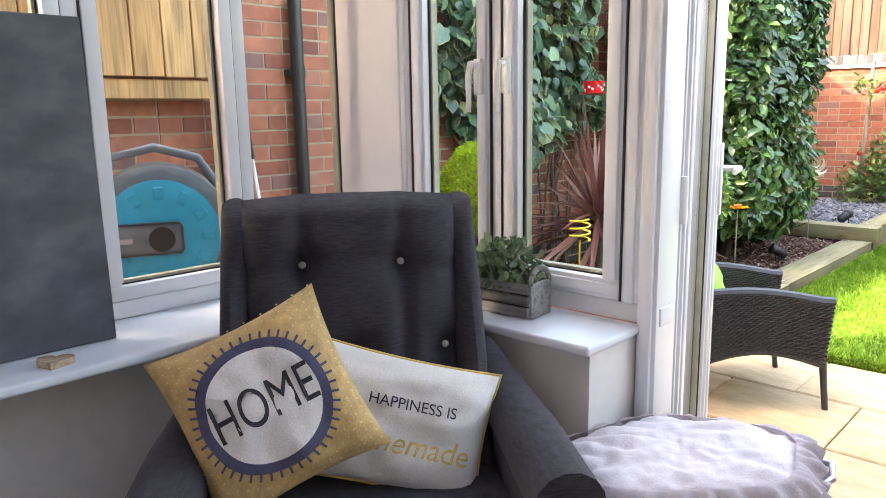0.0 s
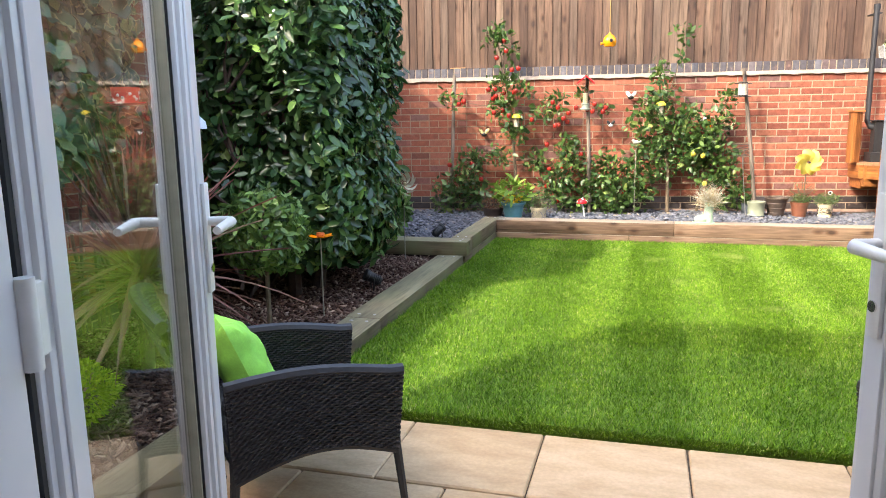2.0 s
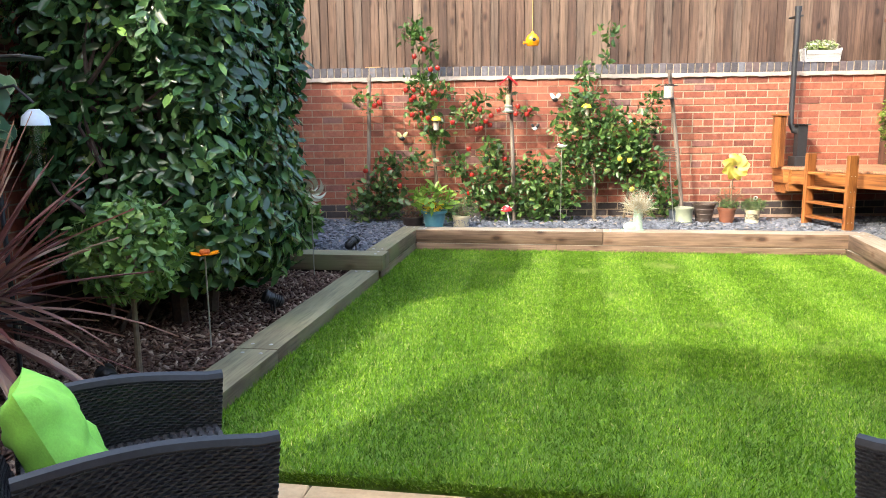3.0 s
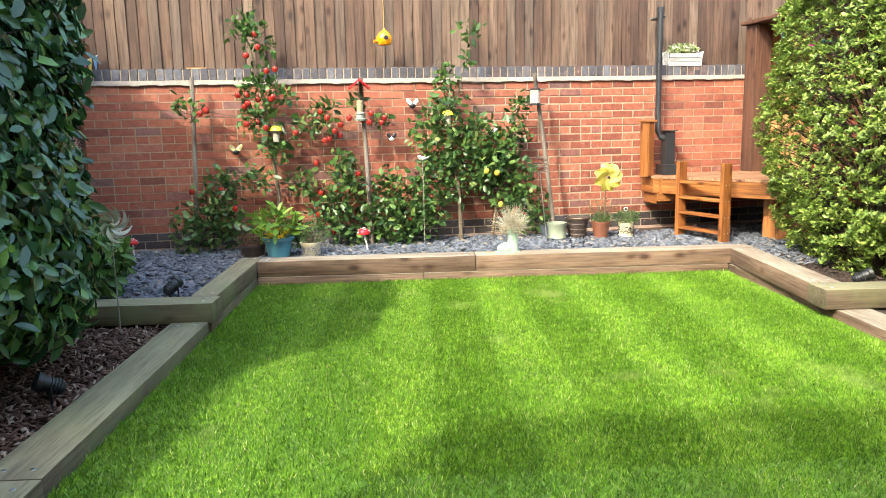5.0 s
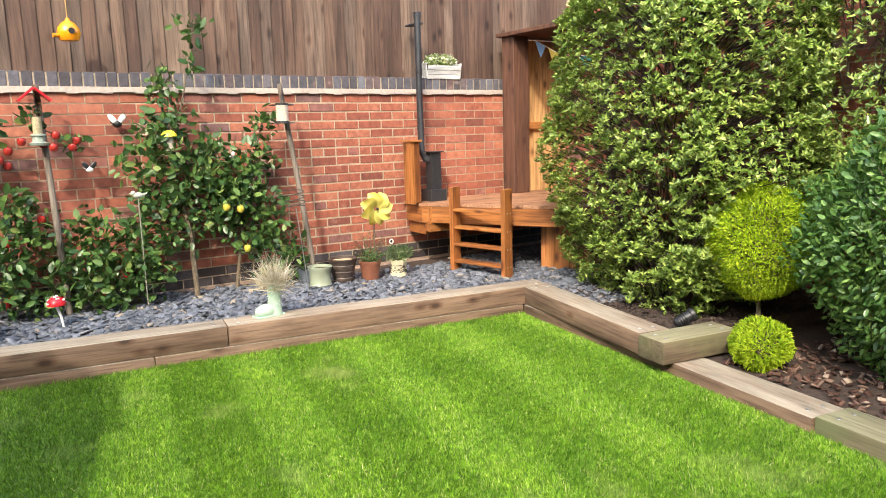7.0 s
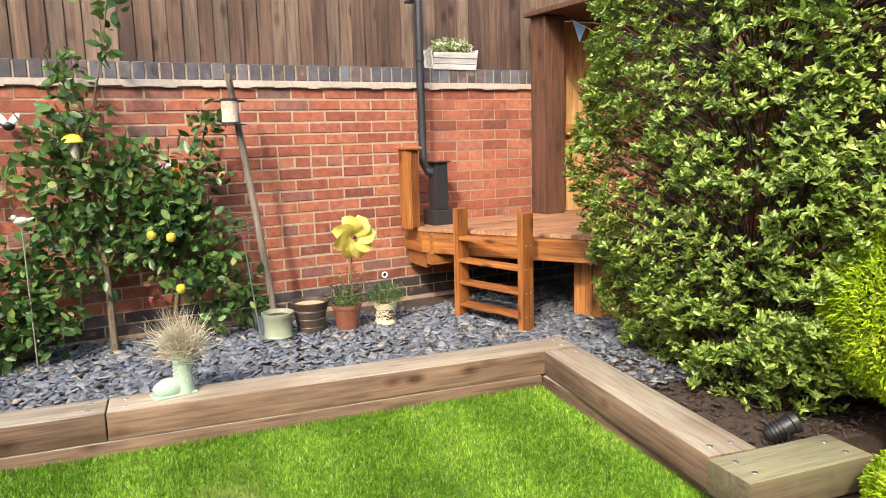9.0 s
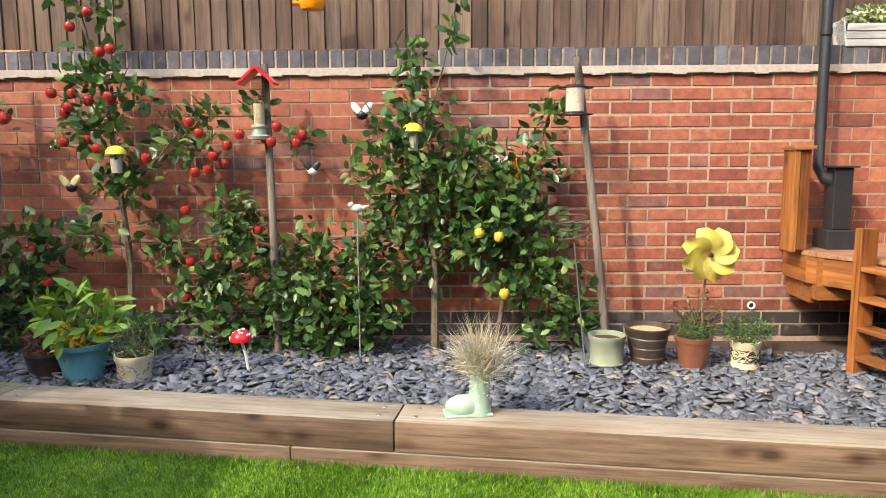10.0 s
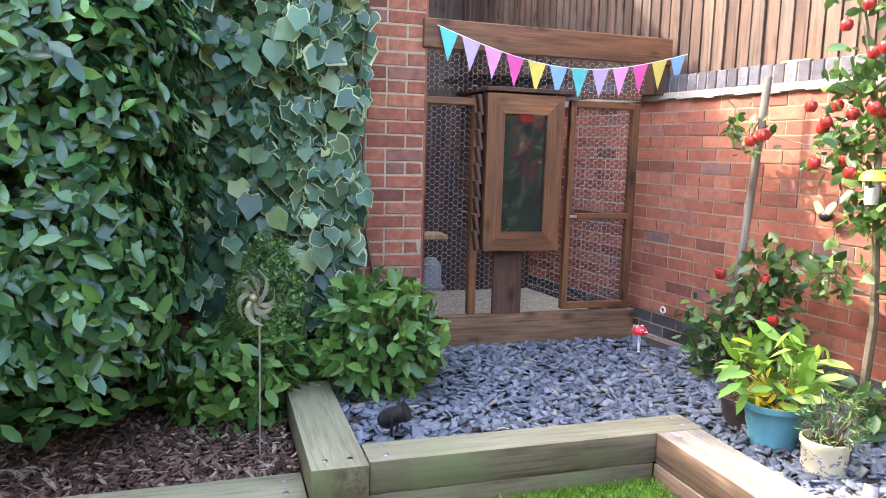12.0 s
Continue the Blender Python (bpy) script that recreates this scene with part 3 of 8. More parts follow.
for u0, u1, v0, v1, z0, z1, raw, *lean in SLEEPS:
    w, d = u1 - u0, v1 - v0
    bm = bmesh.new()
    long_ = max(w, d)
    box(bm, -long_ / 2, long_ / 2, -min(w, d) / 2, min(w, d) / 2, z0, z1, 0.006, seg=2)
    beam = solid("sleeper", bm, M_SLEEPER_RAW if raw else M_SLEEPER, at((u0 + u1) / 2, (v0 + v1) / 2, 0, (0 if w > d else 90) + (lean[0] if lean else 0)),
          "brown softwood sleeper with weathered top edging the lawn" if raw else "grey-green weathered softwood sleeper edging a bed", "sleeper", "sleepers round the lawn", smooth=True)
    for sx in (-1, 1):
        for sy in (-1, 1):
            head = lathe(bmesh.new(), [(0.009, 0.0), (0.011, 0.001), (0.010, 0.0025), (0.004, 0.003)], 10)
            part("screw", head, M_STEEL, beam, "dull steel screw head", smooth=True, m=Matrix.Translation((sx * (long_ / 2 - 0.07), sy * min(w, d) * 0.22, z1)))

# ---- beds ----
solid("slate_base", boxed(-2.64, 6.5, 10.5, 13.4, -0.05, 0.165), M_SOIL, at(0, 0), "dark soil under slate chippings", "ground", kind="structure")
solid("slate_base_side", boxed(-2.64, -1.15, 9.1, 10.6, -0.05, 0.16), M_SOIL, at(0, 0), "dark soil under slate chippings", "ground", kind="structure")
solid("bark_bed", boxed(-2.64, -1.2, 3.9, 8.98, -0.05, 0.075), M_SOIL, at(0, 0), "dark soil under bark mulch", "ground", kind="structure")
solid("side_bed", boxed(2.98, 4.4, 4.9, 10.56, -0.05, 0.09), M_SOIL, at(0, 0), "dark soil of the side bed", "ground", kind="structure")


def strew(name, areas, n, zb, size, mat, label, category, shape=CHIP, faces=CHIP_F, flat=0.35, thick=1.0, wide=(0.5, 1.1)):
    area = np.array([(a[1] - a[0]) * (a[3] - a[2]) for a in areas])
    pick = RNG.choice(len(areas), n, p=area / area.sum())
    A = np.array(areas)[pick]
    u = A[:, 0] + RNG.uniform(size=n) * (A[:, 1] - A[:, 0])
    v = A[:, 2] + RNG.uniform(size=n) * (A[:, 3] - A[:, 2])
    z = zb + RNG.uniform(0, 0.02, n)
    up = np.stack([RNG.normal(size=n) * flat, RNG.normal(size=n) * flat, np.ones(n)], 1)
    up /= np.linalg.norm(up, axis=1, keepdims=True)
    w = RNG.normal(size=(n, 3))
    ax = np.cross(up, w)
    ax /= np.linalg.norm(ax, axis=1, keepdims=True)
    fr = np.stack([ax, np.cross(up, ax), up], 1)
    s = size * RNG.uniform(0.5, 1.35, n)
    ob = new(name, scatter_mesh(name, shape, faces, np.stack([u, v, z], 1), fr, np.stack([s, s * RNG.uniform(*wide, n), s * thick], 1), mat))
    ob.matrix_basis = at(0, 0)
    return tagged(ob, label, category, kind="stuff")


strew("slate_chips", [(-2.6, -1.2, 9.17, 11.2), (-1.2, 3.0, 10.56, 11.75), (3.0, 4.6, 10.3, 12.0), (-2.3, -1.2, 11.1, 11.35)], 15000, 0.168, 0.062, M_SLATE, "blue-grey slate chippings loose on the bed", "slate chippings", thick=0.75)
strew("slate_chips", [(2.99, 4.3, 9.75, 10.34)], 900, 0.186, 0.055, M_SLATE, "blue-grey slate chippings strewn beside the sleepers", "slate chippings", thick=0.75)
strew("bark_mulch", [(-2.6, -1.28, 3.95, 8.94)], 17000, 0.078, 0.056, M_BARK, "dark brown shredded bark mulching the bed", "bark mulch", flat=0.55, thick=0.6, wide=(0.18, 0.55))
strew("side_mulch", [(3.05, 4.3, 4.95, 8.7)], 2500, 0.092, 0.04, M_BARK, "dark brown mulch in the side bed", "bark mulch", flat=0.5)

solid("side_bed_upper", boxed(2.985, 4.4, 8.99, 10.34, 0.0905, 0.185), M_SOIL, at(0, 0), "dark soil level with the top sleepers", "ground", kind="structure")
strew("upper_mulch", [(3.0, 4.3, 9.0, 10.3)], 1600, 0.187, 0.030, M_DARKTWIG, "dark brown litter under the tall shrub", "leaf litter", flat=0.4, wide=(0.2, 0.7))

# ---- boundary wall of brick ----
BW, BH, BJ = 0.215, 0.065, 0.010
PITCH, COURSE = 0.225, 0.075
RED_Z = 0.34


def brick_mesh(name, w, h, d, mat, k, bev=0.004):
    bm = bmesh.new()
    box(bm, -w / 2, w / 2, 0, d, 0, h, bev)
    for v in bm.verts:
        if v.co.y < d / 2:
            v.co.y += noise.noise(v.co * 14 + Vector((k * 3.1, 0, 0))) * 0.004
            v.co.z += noise.noise(v.co * 12 + Vector((0, k * 2.3, 0))) * 0.002
    return mesh_of(name, bm, mat)


def bricks_in(x0, x1, courses, headers, z0, dark_rows):
    """Places of the bricks: x, z, width, dark."""
    out = []
    for c in range(courses):
        head = c in headers
        step = PITCH / 2 if head else PITCH
        off = 0.0 if head else (0.1125 if c % 2 else 0.0)
        k = math.floor((x0 - off) / step)
        while off + k * step < x1:
            a, b = off + k * step + BJ / 2, off + (k + 1) * step - BJ / 2
            a, b = max(a, x0), min(b, x1)
            if b - a > 0.03:
                out.append(((a + b) / 2, z0 + c * COURSE, b - a, c < dark_rows))
            k += 1
    return out


def build_brickwork(owner, places, near, face_y, seed):
    """The nearest bricks as parts, the others joined."""
    rr = random.Random(seed)
    cache = {}
    far = {True: bmesh.new(), False: bmesh.new()}
    count = 0
    for x, z, w, dark in places:
        if near(x, z) and count < 300:
            key = (round(w, 3), dark, rr.randrange(3))
            if key not in cache:
                cache[key] = brick_mesh("brick", w, BH, 0.05, M_DARK if dark else M_RED, len(cache))
            part("brick", cache[key], None, owner, m=Matrix.Translation((x, face_y + rr.uniform(-0.0025, 0.0025), z)))
            count += 1
        else:
            y = face_y + rr.uniform(-0.0025, 0.0025)
            box(far[dark], x - w / 2, x + w / 2, y, y + 0.03, z + rr.uniform(-0.001, 0.001), z + BH)
    for dark, bm in far.items():
        if bm.verts:
            part("dark_brickwork" if dark else "brickwork", bm, M_DARKJ if dark else M_REDJ, owner, "dark engineering bricks" if dark else "", kind="stuff")
        else:
            bm.free()


WX0, WX1 = -4.2, 6.4
wall_back = thing("wall_back", wat(0, WALL_Y), "red brick garden boundary wall with blue coping bricks", "brick wall", kind="structure")
part("wall_core", boxed(WX0, WX1, 0.0035, 0.22, 0.0, 1.70), M_MORTAR, wall_back, "pale mortar joints")
part("footing", boxed(WX0, WX1, -0.012, 0.02, 0.0, RED_Z - 0.152), M_CONCRETE, wall_back, "rough reddish concrete footing")
fil = bmesh.new()
for k in range(int((WX1 - WX0) / 0.075)):
    x = WX0 + k * 0.075
    dz = 0.006 * math.sin(k * 2.1) + 0.003 * math.sin(k * 5.3)
    box(fil, x, x + 0.075, -0.022, 0.2, 1.690 + dz * 0.8, 1.732, 0.0)
part("mortar_fillet", fil, M_FILLET, wall_back, "wavy pale cement fillet under the coping")

# ---- brick flank of the neighbouring garage, the coop behind it, far fences ----
GU = -2.62
GH = 2.62
wall_garage = thing("wall_garage", at(GU, 0, 0, 90), "red brick flank wall with dark base courses beside the bed", "brick wall", kind="structure")
# in this frame x runs away from the house along v, and the face looks back along -y, towards the lawn
part("wall_core", boxed(2.2, 9.78, 0.0035, 0.24, -0.05, GH), M_MORTAR, wall_garage, "pale mortar joints")
part("fascia", boxed(2.2, 9.86, -0.12, -0.10, GH - 0.10, GH + 0.06), M_UPVC, wall_garage, "white fascia board")
part("soffit", boxed(2.2, 9.86, -0.099, 0.3, GH + 0.002, GH + 0.02), M_UPVC, wall_garage, "white soffit")
# unseen gable and roof, pitched to throw the sloping shade on the back wall
PITCHED = 0.80
gb = bmesh.new()
prof = [(-0.245, GH), (-2.6, GH + 2.355 * PITCHED), (-4.95, GH), (-4.95, -0.05), (-0.245, -0.05)]
a = [gb.verts.new((x, 9.60, z)) for x, z in prof]
b = [gb.verts.new((x, 9.782, z)) for x, z in prof]
gb.faces.new(a)
gb.faces.new(b[::-1])
for i in range(5):
    gb.faces.new((a[(i + 1) % 5], a[i], b[i], b[(i + 1) % 5]))
bmesh.ops.recalc_face_normals(gb, faces=gb.faces[:])
solid("wall_gable", gb, M_REDJ, at(GU, 0), "unseen red brick gable end of the garage, shaped to shade the back wall", "brick wall", kind="structure")
rf = bmesh.new()
for s in (-1, 1):
    x_e = 0.12 if s > 0 else -5.32
    z_e = GH + 0.03
    vs = [rf.verts.new(p) for p in ((x_e, 2.0, z_e), (-2.6, 2.0, z_e + 2.72 * PITCHED), (-2.6, 9.88, z_e + 2.72 * PITCHED), (x_e, 9.88, z_e))]
    rf.faces.new(vs)
bmesh.ops.recalc_face_normals(rf, faces=rf.faces[:])
bmesh.ops.solidify(rf, geom=rf.faces[:], thickness=-0.05)
solid("roof_garage", rf, plain("dark_roof_tile", (0.10, 0.08, 0.075), 0.8, var=0.3, scale=9, bmp=0.8), at(GU, 0), "unseen dark pitched garage roof, shaped to shade the back wall", "roof", kind="structure")
solid("wall_end", boxed(-0.24, 0.0, 9.781, 9.79, -0.05, GH), M_REDJ, at(GU, 0), "red brick end of the flank wall", "brick wall", kind="structure")
wall_side = thing("wall_side", at(4.45, 0, 0, -90), "shaded red brick boundary wall behind the shrubs", "brick wall", kind="structure")
part("wall_core", boxed(-12.2, -2.5, 0.006, 0.2, -0.05, 2.6), M_MORTAR, wall_side, "mortar joints")

fence = thing("fence_back", wat(0, WALL_Y + 0.13), "tall brown weathered feather-edge fence above the wall", "fence", kind="structure")
part("arris_rail", boxed(-4.2, 6.4, 0.03, 0.09, 2.2, 2.28), M_FENCE, fence)
part("arris_rail", boxed(-4.2, 6.4, 0.03, 0.09, 3.3, 3.38), M_FENCE, fence)


def board_mesh(w, h, k):
    bm = bmesh.new()
    box(bm, -w / 2, w / 2, 0, 0.014, 0, h)
    for v in bm.verts:
        if v.co.x > 0:
            v.co.y += 0.0 if v.co.y > 0.005 else -0.010
    return mesh_of("board", bm, M_FENCE)


# dark sheet behind the boards stands in for shade in their gaps
part("gap_shade", boxed(-4.2, 6.4, 0.016, 0.029, 1.80, 3.7), M_DARKTWIG, fence, "dark sheet for the shade in the board gaps")
FBOARDS = [board_mesh(0.0885 + 0.0015 * k, 1.92, k) for k in range(3)]
x, k = -4.2, 0
rr = random.Random(4)
while x < 6.4:
    part("board", FBOARDS[k % 3], None, fence, m=Matrix.Translation((x, rr.uniform(-0.003, 0.003), 1.80)) @ Matrix.Rotation(radians(rr.uniform(-0.25, 0.25)), 4, "Y"))
    x += 0.0935
    k += 1
fence_end = thing("fence_end", wat(-4.15, 8.0, 0, 90), "grey weathered feather-edge fence behind the coop", "fence", kind="structure")
x = -1.0
while x < 3.7:
    part("board", FBOARDS[k % 3], None, fence_end, m=Matrix.Translation((x, rr.uniform(-0.003, 0.003), 1.80)))
    x += 0.0935
    k += 1
part("brick_base", boxed(-1.0, 3.7, 0.02, 0.2, 0, 1.80), M_REDJ, fence_end, "red brick wall below")

# ---- house and conservatory ----
IU0, IU1, IV0, IV1 = -1.53, 1.75, -0.2, 3.66
# out of view: height and end are set by where its shade falls
house_wall = solid("wall_house", boxed(-5.1, 9, -0.55, -0.3, -0.05, 8.45), M_REDJ, at(0, 0), "unseen red brick rear wall of the house, sized to shade the lawn", "house wall", kind="structure")
solid("floor", boxed(IU0 - 0.1, IU1 + 0.1, -0.3, 3.80, -0.06, 0.0), M_FLOOR, at(0, 0), "pale tiled conservatory floor", "floor", kind="structure")
solid("wall_left_low", boxed(-1.50, -1.36, IV0, 3.64, 0, 0.69), M_PAINT, at(0, 0), "cream painted dwarf wall under the windows", "wall", kind="structure")
solid("wall_front_low", boxed(-1.36, -0.350, 3.43, 3.70, 0, 0.69), M_PAINT, at(0, 0), "grey-white painted dwarf wall beside the doors", "wall", kind="structure")
solid("wall_left_outer", boxed(-1.62, -1.503, IV0, 3.80, -0.05, 0.69), M_REDJ, at(0, 0), "red brick outer skin of the dwarf wall", "wall", kind="structure")
solid("wall_front_outer", boxed(-1.50, -0.35, 3.703, 3.76, -0.05, 0.69), M_REDJ, at(0, 0), "red brick outer skin of the dwarf wall", "wall", kind="structure")
solid("wall_right", boxed(1.62, 1.75, IV0, 3.80, -0.05, 2.3), M_PAINT, at(0, 0), "cream painted wall", "wall", kind="structure")
solid("wall_rear", boxed(-1.62, 1.75, -0.29, -0.2, 0, 2.6), M_PAINT, at(0, 0), "cream painted rear wall of the room", "wall", kind="structure")


def sill(name, bm_m, x0, x1, y0, y1):
    return solid(name, boxed(x0, x1, y0, y1, 0.69, 0.715, 0.008, seg=3), M_SILL, bm_m, "glossy pale painted window board", "window sill", kind="structure", smooth=True)


sill("window_sill_front", at(0, 0), -1.22, -0.335, 3.40, 3.655)
sill("window_sill_left", at(0, 0), -1.52, -1.10 + 0.0, IV0, 3.66)


def upvc_bar(parent, name, x0, x1, z0, z1, y0=0.0, y1=0.06, label=""):
    """A plastic bar with stepped edges on both its long sides."""
    bm = bmesh.new()
    box(bm, x0, x1, y0, y1, z0, z1, 0.004, seg=2)
    w, h = x1 - x0, z1 - z0
    if h > w and w > 0.05:
        box(bm, x0 + 0.012, x1 - 0.012, y0 - 0.010, y1 + 0.010, z0, z1, 0.004, seg=2)
        if w > 0.08:
            box(bm, x0 + 0.028, x1 - 0.028, y0 - 0.016, y1 + 0.016, z0, z1, 0.003)
    elif h > 0.05:
        box(bm, x0, x1, y0 - 0.010, y1 + 0.010, z0 + 0.012, z1 - 0.012, 0.004, seg=2)
    return part(name, bm, M_UPVC, parent, label, smooth=True)


def pane(parent, x0, x1, z0, z1, y=0.03, glass=M_GLASSWIN):
    bm = bmesh.new()
    box(bm, x0, x1, y - 0.003, y + 0.003, z0, z1)
    ob = part("pane", bm, glass, parent)
    ob.visible_shadow = False
    g = bmesh.new()
    for a, b, c, d in ((x0 + 0.004, x0 + 0.011, z0, z1), (x1 - 0.011, x1 - 0.004, z0, z1), (x0, x1, z0 + 0.004, z0 + 0.011), (x0, x1, z1 - 0.011, z1 - 0.004)):
        box(g, a, b, y - 0.012, y + 0.012, c, d)
    part("gasket", g, M_SPACER, parent, "brass-toned glazing spacer")
    g = bmesh.new()
    for a, b, c, d in ((x0 - 0.001, x0 + 0.004, z0, z1), (x1 - 0.004, x1 + 0.001, z0, z1), (x0, x1, z0 - 0.001, z0 + 0.004), (x0, x1, z1 - 0.004, z1 + 0.001)):
        box(g, a, b, y - 0.017, y + 0.017, c, d)
    part("seal", g, M_GASKET, parent, "black rubber glazing seal")
    return ob


def opener(parent, x0, x1, z0, z1, handle_x=None, w=0.055):
    """A casement in its frame, with glass and perhaps a handle."""
    upvc_bar(parent, "sash_rail", x0, x1, z0, z0 + w, -0.012, 0.05)
    upvc_bar(parent, "sash_rail", x0, x1, z1 - w, z1, -0.012, 0.05)
    upvc_bar(parent, "sash_stile", x0, x0 + w, z0 + w, z1 - w, -0.012, 0.05)
    upvc_bar(parent, "sash_stile", x1 - w, x1, z0 + w, z1 - w, -0.012, 0.05)
    pane(parent, x0 + w, x1 - w, z0 + w, z1 - w)
    g = bmesh.new()
    for a, b in ((x0 - 0.003, x0 + 0.001), (x1 - 0.001, x1 + 0.003)):
        box(g, a, b, -0.016, 0.04, z0, z1)
    part("sash_seal", g, M_GASKET, parent, "black rubber sash seal")
    if handle_x is not None:
        bm = bmesh.new()
        box(bm, handle_x - 0.013, handle_x + 0.013, -0.040, -0.024, 1.31, 1.41, 0.004, seg=2)
        tube(bm, [(handle_x, -0.035, 1.395), (handle_x, -0.066, 1.395), (handle_x - 0.003, -0.072, 1.36), (handle_x - 0.006, -0.068, 1.26)], [0.009, 0.010, 0.010, 0.007], 8)
        part("handle", bm, M_WHITE, parent, "white window handle", smooth=True)


WT = 2.12
win_f = thing("window_1", at(0, 3.66), "white plastic double-glazed window beside the garden doors", "window", kind="structure")
upvc_bar(win_f, "corner_post", -1.53, -1.17, 0.715, WT, -0.02, 0.09)
upvc_bar(win_f, "bottom_rail", -1.17, -0.285, 0.716, 0.765, -0.006, 0.07)
upvc_bar(win_f, "top_rail", -1.17, -0.285, WT - 0.06, WT, -0.006, 0.07)
opener(win_f, -1.165, -0.835, 0.767, WT - 0.062, -0.865)
upvc_bar(win_f, "mullion", -0.832, -0.795, 0.767, WT - 0.062)
opener(win_f, -0.792, -0.40, 0.767, WT - 0.062, -0.762)
upvc_bar(win_f, "door_post", -0.397, -0.347, 0.767, WT - 0.062, -0.012, 0.07)
win_l = thing("window_2", at(-1.44, 0, 0, 90), "white plastic double-glazed side window over the deep sill", "window", kind="structure")
upvc_bar(win_l, "bottom_rail", -0.2, 3.60, 0.716, 0.765, -0.006, 0.07)
upvc_bar(win_l, "top_rail", -0.2, 3.60, WT - 0.06, WT, -0.006, 0.07)
for a, b in ((-0.15, 0.75), (0.80, 1.72), (1.76, 2.70), (2.75, 3.17), (3.22, 3.58)):
    if (a, b) == (3.22, 3.58):
        pane(win_l, a, b, 0.767, WT - 0.062)
    else:
        opener(win_l, a, b, 0.767, WT - 0.062, w=0.04)
for a in (0.752, 1.722, 2.702, 3.172):
    upvc_bar(win_l, "mullion", a, a + 0.045, 0.767, WT - 0.062)

# door frame and the two open leaves
DU0, DU1, DH = -0.345, 1.10, 2.06
dframe = thing("door_frame", at(0, 3.66), "white plastic frame of the open garden doors", "door frame", kind="structure")
upvc_bar(dframe, "jamb", DU0, DU0 + 0.055, 0.0, WT, -0.02, 0.085)
upvc_bar(dframe, "jamb", DU1, DU1 + 0.06, 0.0, WT, -0.02, 0.085)
upvc_bar(dframe, "head", DU0, DU1, DH + 0.003, WT, -0.012, 0.08)
part("threshold", boxed(DU0 + 0.057, DU1 - 0.003, 0, 0.07, 0.0, 0.025, 0.004), M_STEEL, dframe, "low metal threshold")
upvc_bar(dframe, "side_panel", DU1 + 0.062, 1.62, 0.0, WT, 0.0, 0.06)


def leaf_door(name, m, mirror, w=0.735):
    """An open leaf: local x runs from its hinges to its free edge."""
    t = thing(name, m, "open white plastic glazed garden door", "door", "garden doors", kind="structure")
    s = 0.10
    upvc_bar(t, "stile", 0, s, 0.03, DH, 0, 0.055)
    upvc_bar(t, "stile", w - s, w, 0.03, DH, 0, 0.055)
    upvc_bar(t, "bottom_rail", s, w - s, 0.03, 0.13, 0, 0.055)
    upvc_bar(t, "top_rail", s, w - s, DH - 0.10, DH, 0, 0.055)
    pane(t, s, w - s, 0.13, DH - 0.10, 0.028, M_GLASS)
    g = bmesh.new()
    box(g, -0.012, -0.001, 0.006, 0.05, 0.03, DH)
    box(g, w + 0.001, w + 0.008, 0.018, 0.036, 0.03, DH)
    part("seal", g, M_GASKET, t, "black rubber seal")
    for sy in (-1, 1):
        y = -0.016 if sy < 0 else 0.071
        bm = bmesh.new()
        box(bm, w - 0.066, w - 0.034, min(y, y + sy * 0.010), max(y, y + sy * 0.010), 0.90, 1.145, 0.004, seg=2)
        y2 = y + sy * 0.010
        tube(bm, [(w - 0.05, y2, 1.06), (w - 0.05, y2 + sy * 0.042, 1.06), (w - 0.062, y2 + sy * 0.052, 1.06), (w - 0.16, y2 + sy * 0.048, 1.055)], [0.010, 0.011, 0.012, 0.009], 10)
        part("handle", bm, M_WHITE, t, "white lever door handle", smooth=True)
        k = bmesh.new()
        tube(k, [(w - 0.05, y2 - sy * 0.004, 0.955), (w - 0.05, y2 + sy * 0.003, 0.955)], 0.010, 12)
        part("keyhole", k, M_CHROME, t, "chrome lock barrel", smooth=True)
    for z in (0.25, 1.03, 1.80):
        bm = bmesh.new()
        tube(bm, [(-0.022, -0.006, z - 0.06), (-0.022, -0.006, z + 0.06)], 0.013, 10)
        box(bm, -0.018, 0.045, -0.010, 0.0, z - 0.05, z + 0.05, 0.003)
        part("hinge", bm, M_WHITE, t, "white door hinge", smooth=True)
    return t


leaf_door("door_1", at(DU0 + 0.045, 3.775, 0, 107), False)
leaf_door("door_2", at(DU1 + 0.05, 3.77, 0, 111.5), True)

# conservatory roof of glass, unseen and assumed, so that the sky lights the room
solid("eaves_beam_front", boxed(-1.62, 1.75, 3.62, 3.80, WT, WT + 0.14), M_UPVC, at(0, 0), "white eaves beam", "beam", kind="structure")
solid("eaves_beam_left", boxed(-1.62, -1.38, -0.2, 3.62, WT, WT + 0.14), M_UPVC, at(0, 0), "white eaves beam", "beam", kind="structure")
ceil = thing("ceiling", at(0, 0), "assumed glazed roof with white bars, unseen, added to light the room", "ceiling", kind="structure")
tilt = Matrix.Translation((0, 3.70, WT + 0.15)) @ Matrix.Rotation(radians(-12), 4, "X")
rb = bmesh.new()
box(rb, -1.6, 1.72, -3.98, 0, 0.0, 0.012)
r = part("roof_pane", rb, M_GLASSROOF, ceil, m=tilt)
r.visible_shadow = False
rb = bmesh.new()
for k in range(6):
    u = -1.6 + k * 0.664
    box(rb, u - 0.03, u + 0.03, -3.98, 0, 0.013, 0.06)
part("glazing_bars", rb, M_UPVC, ceil, m=tilt)


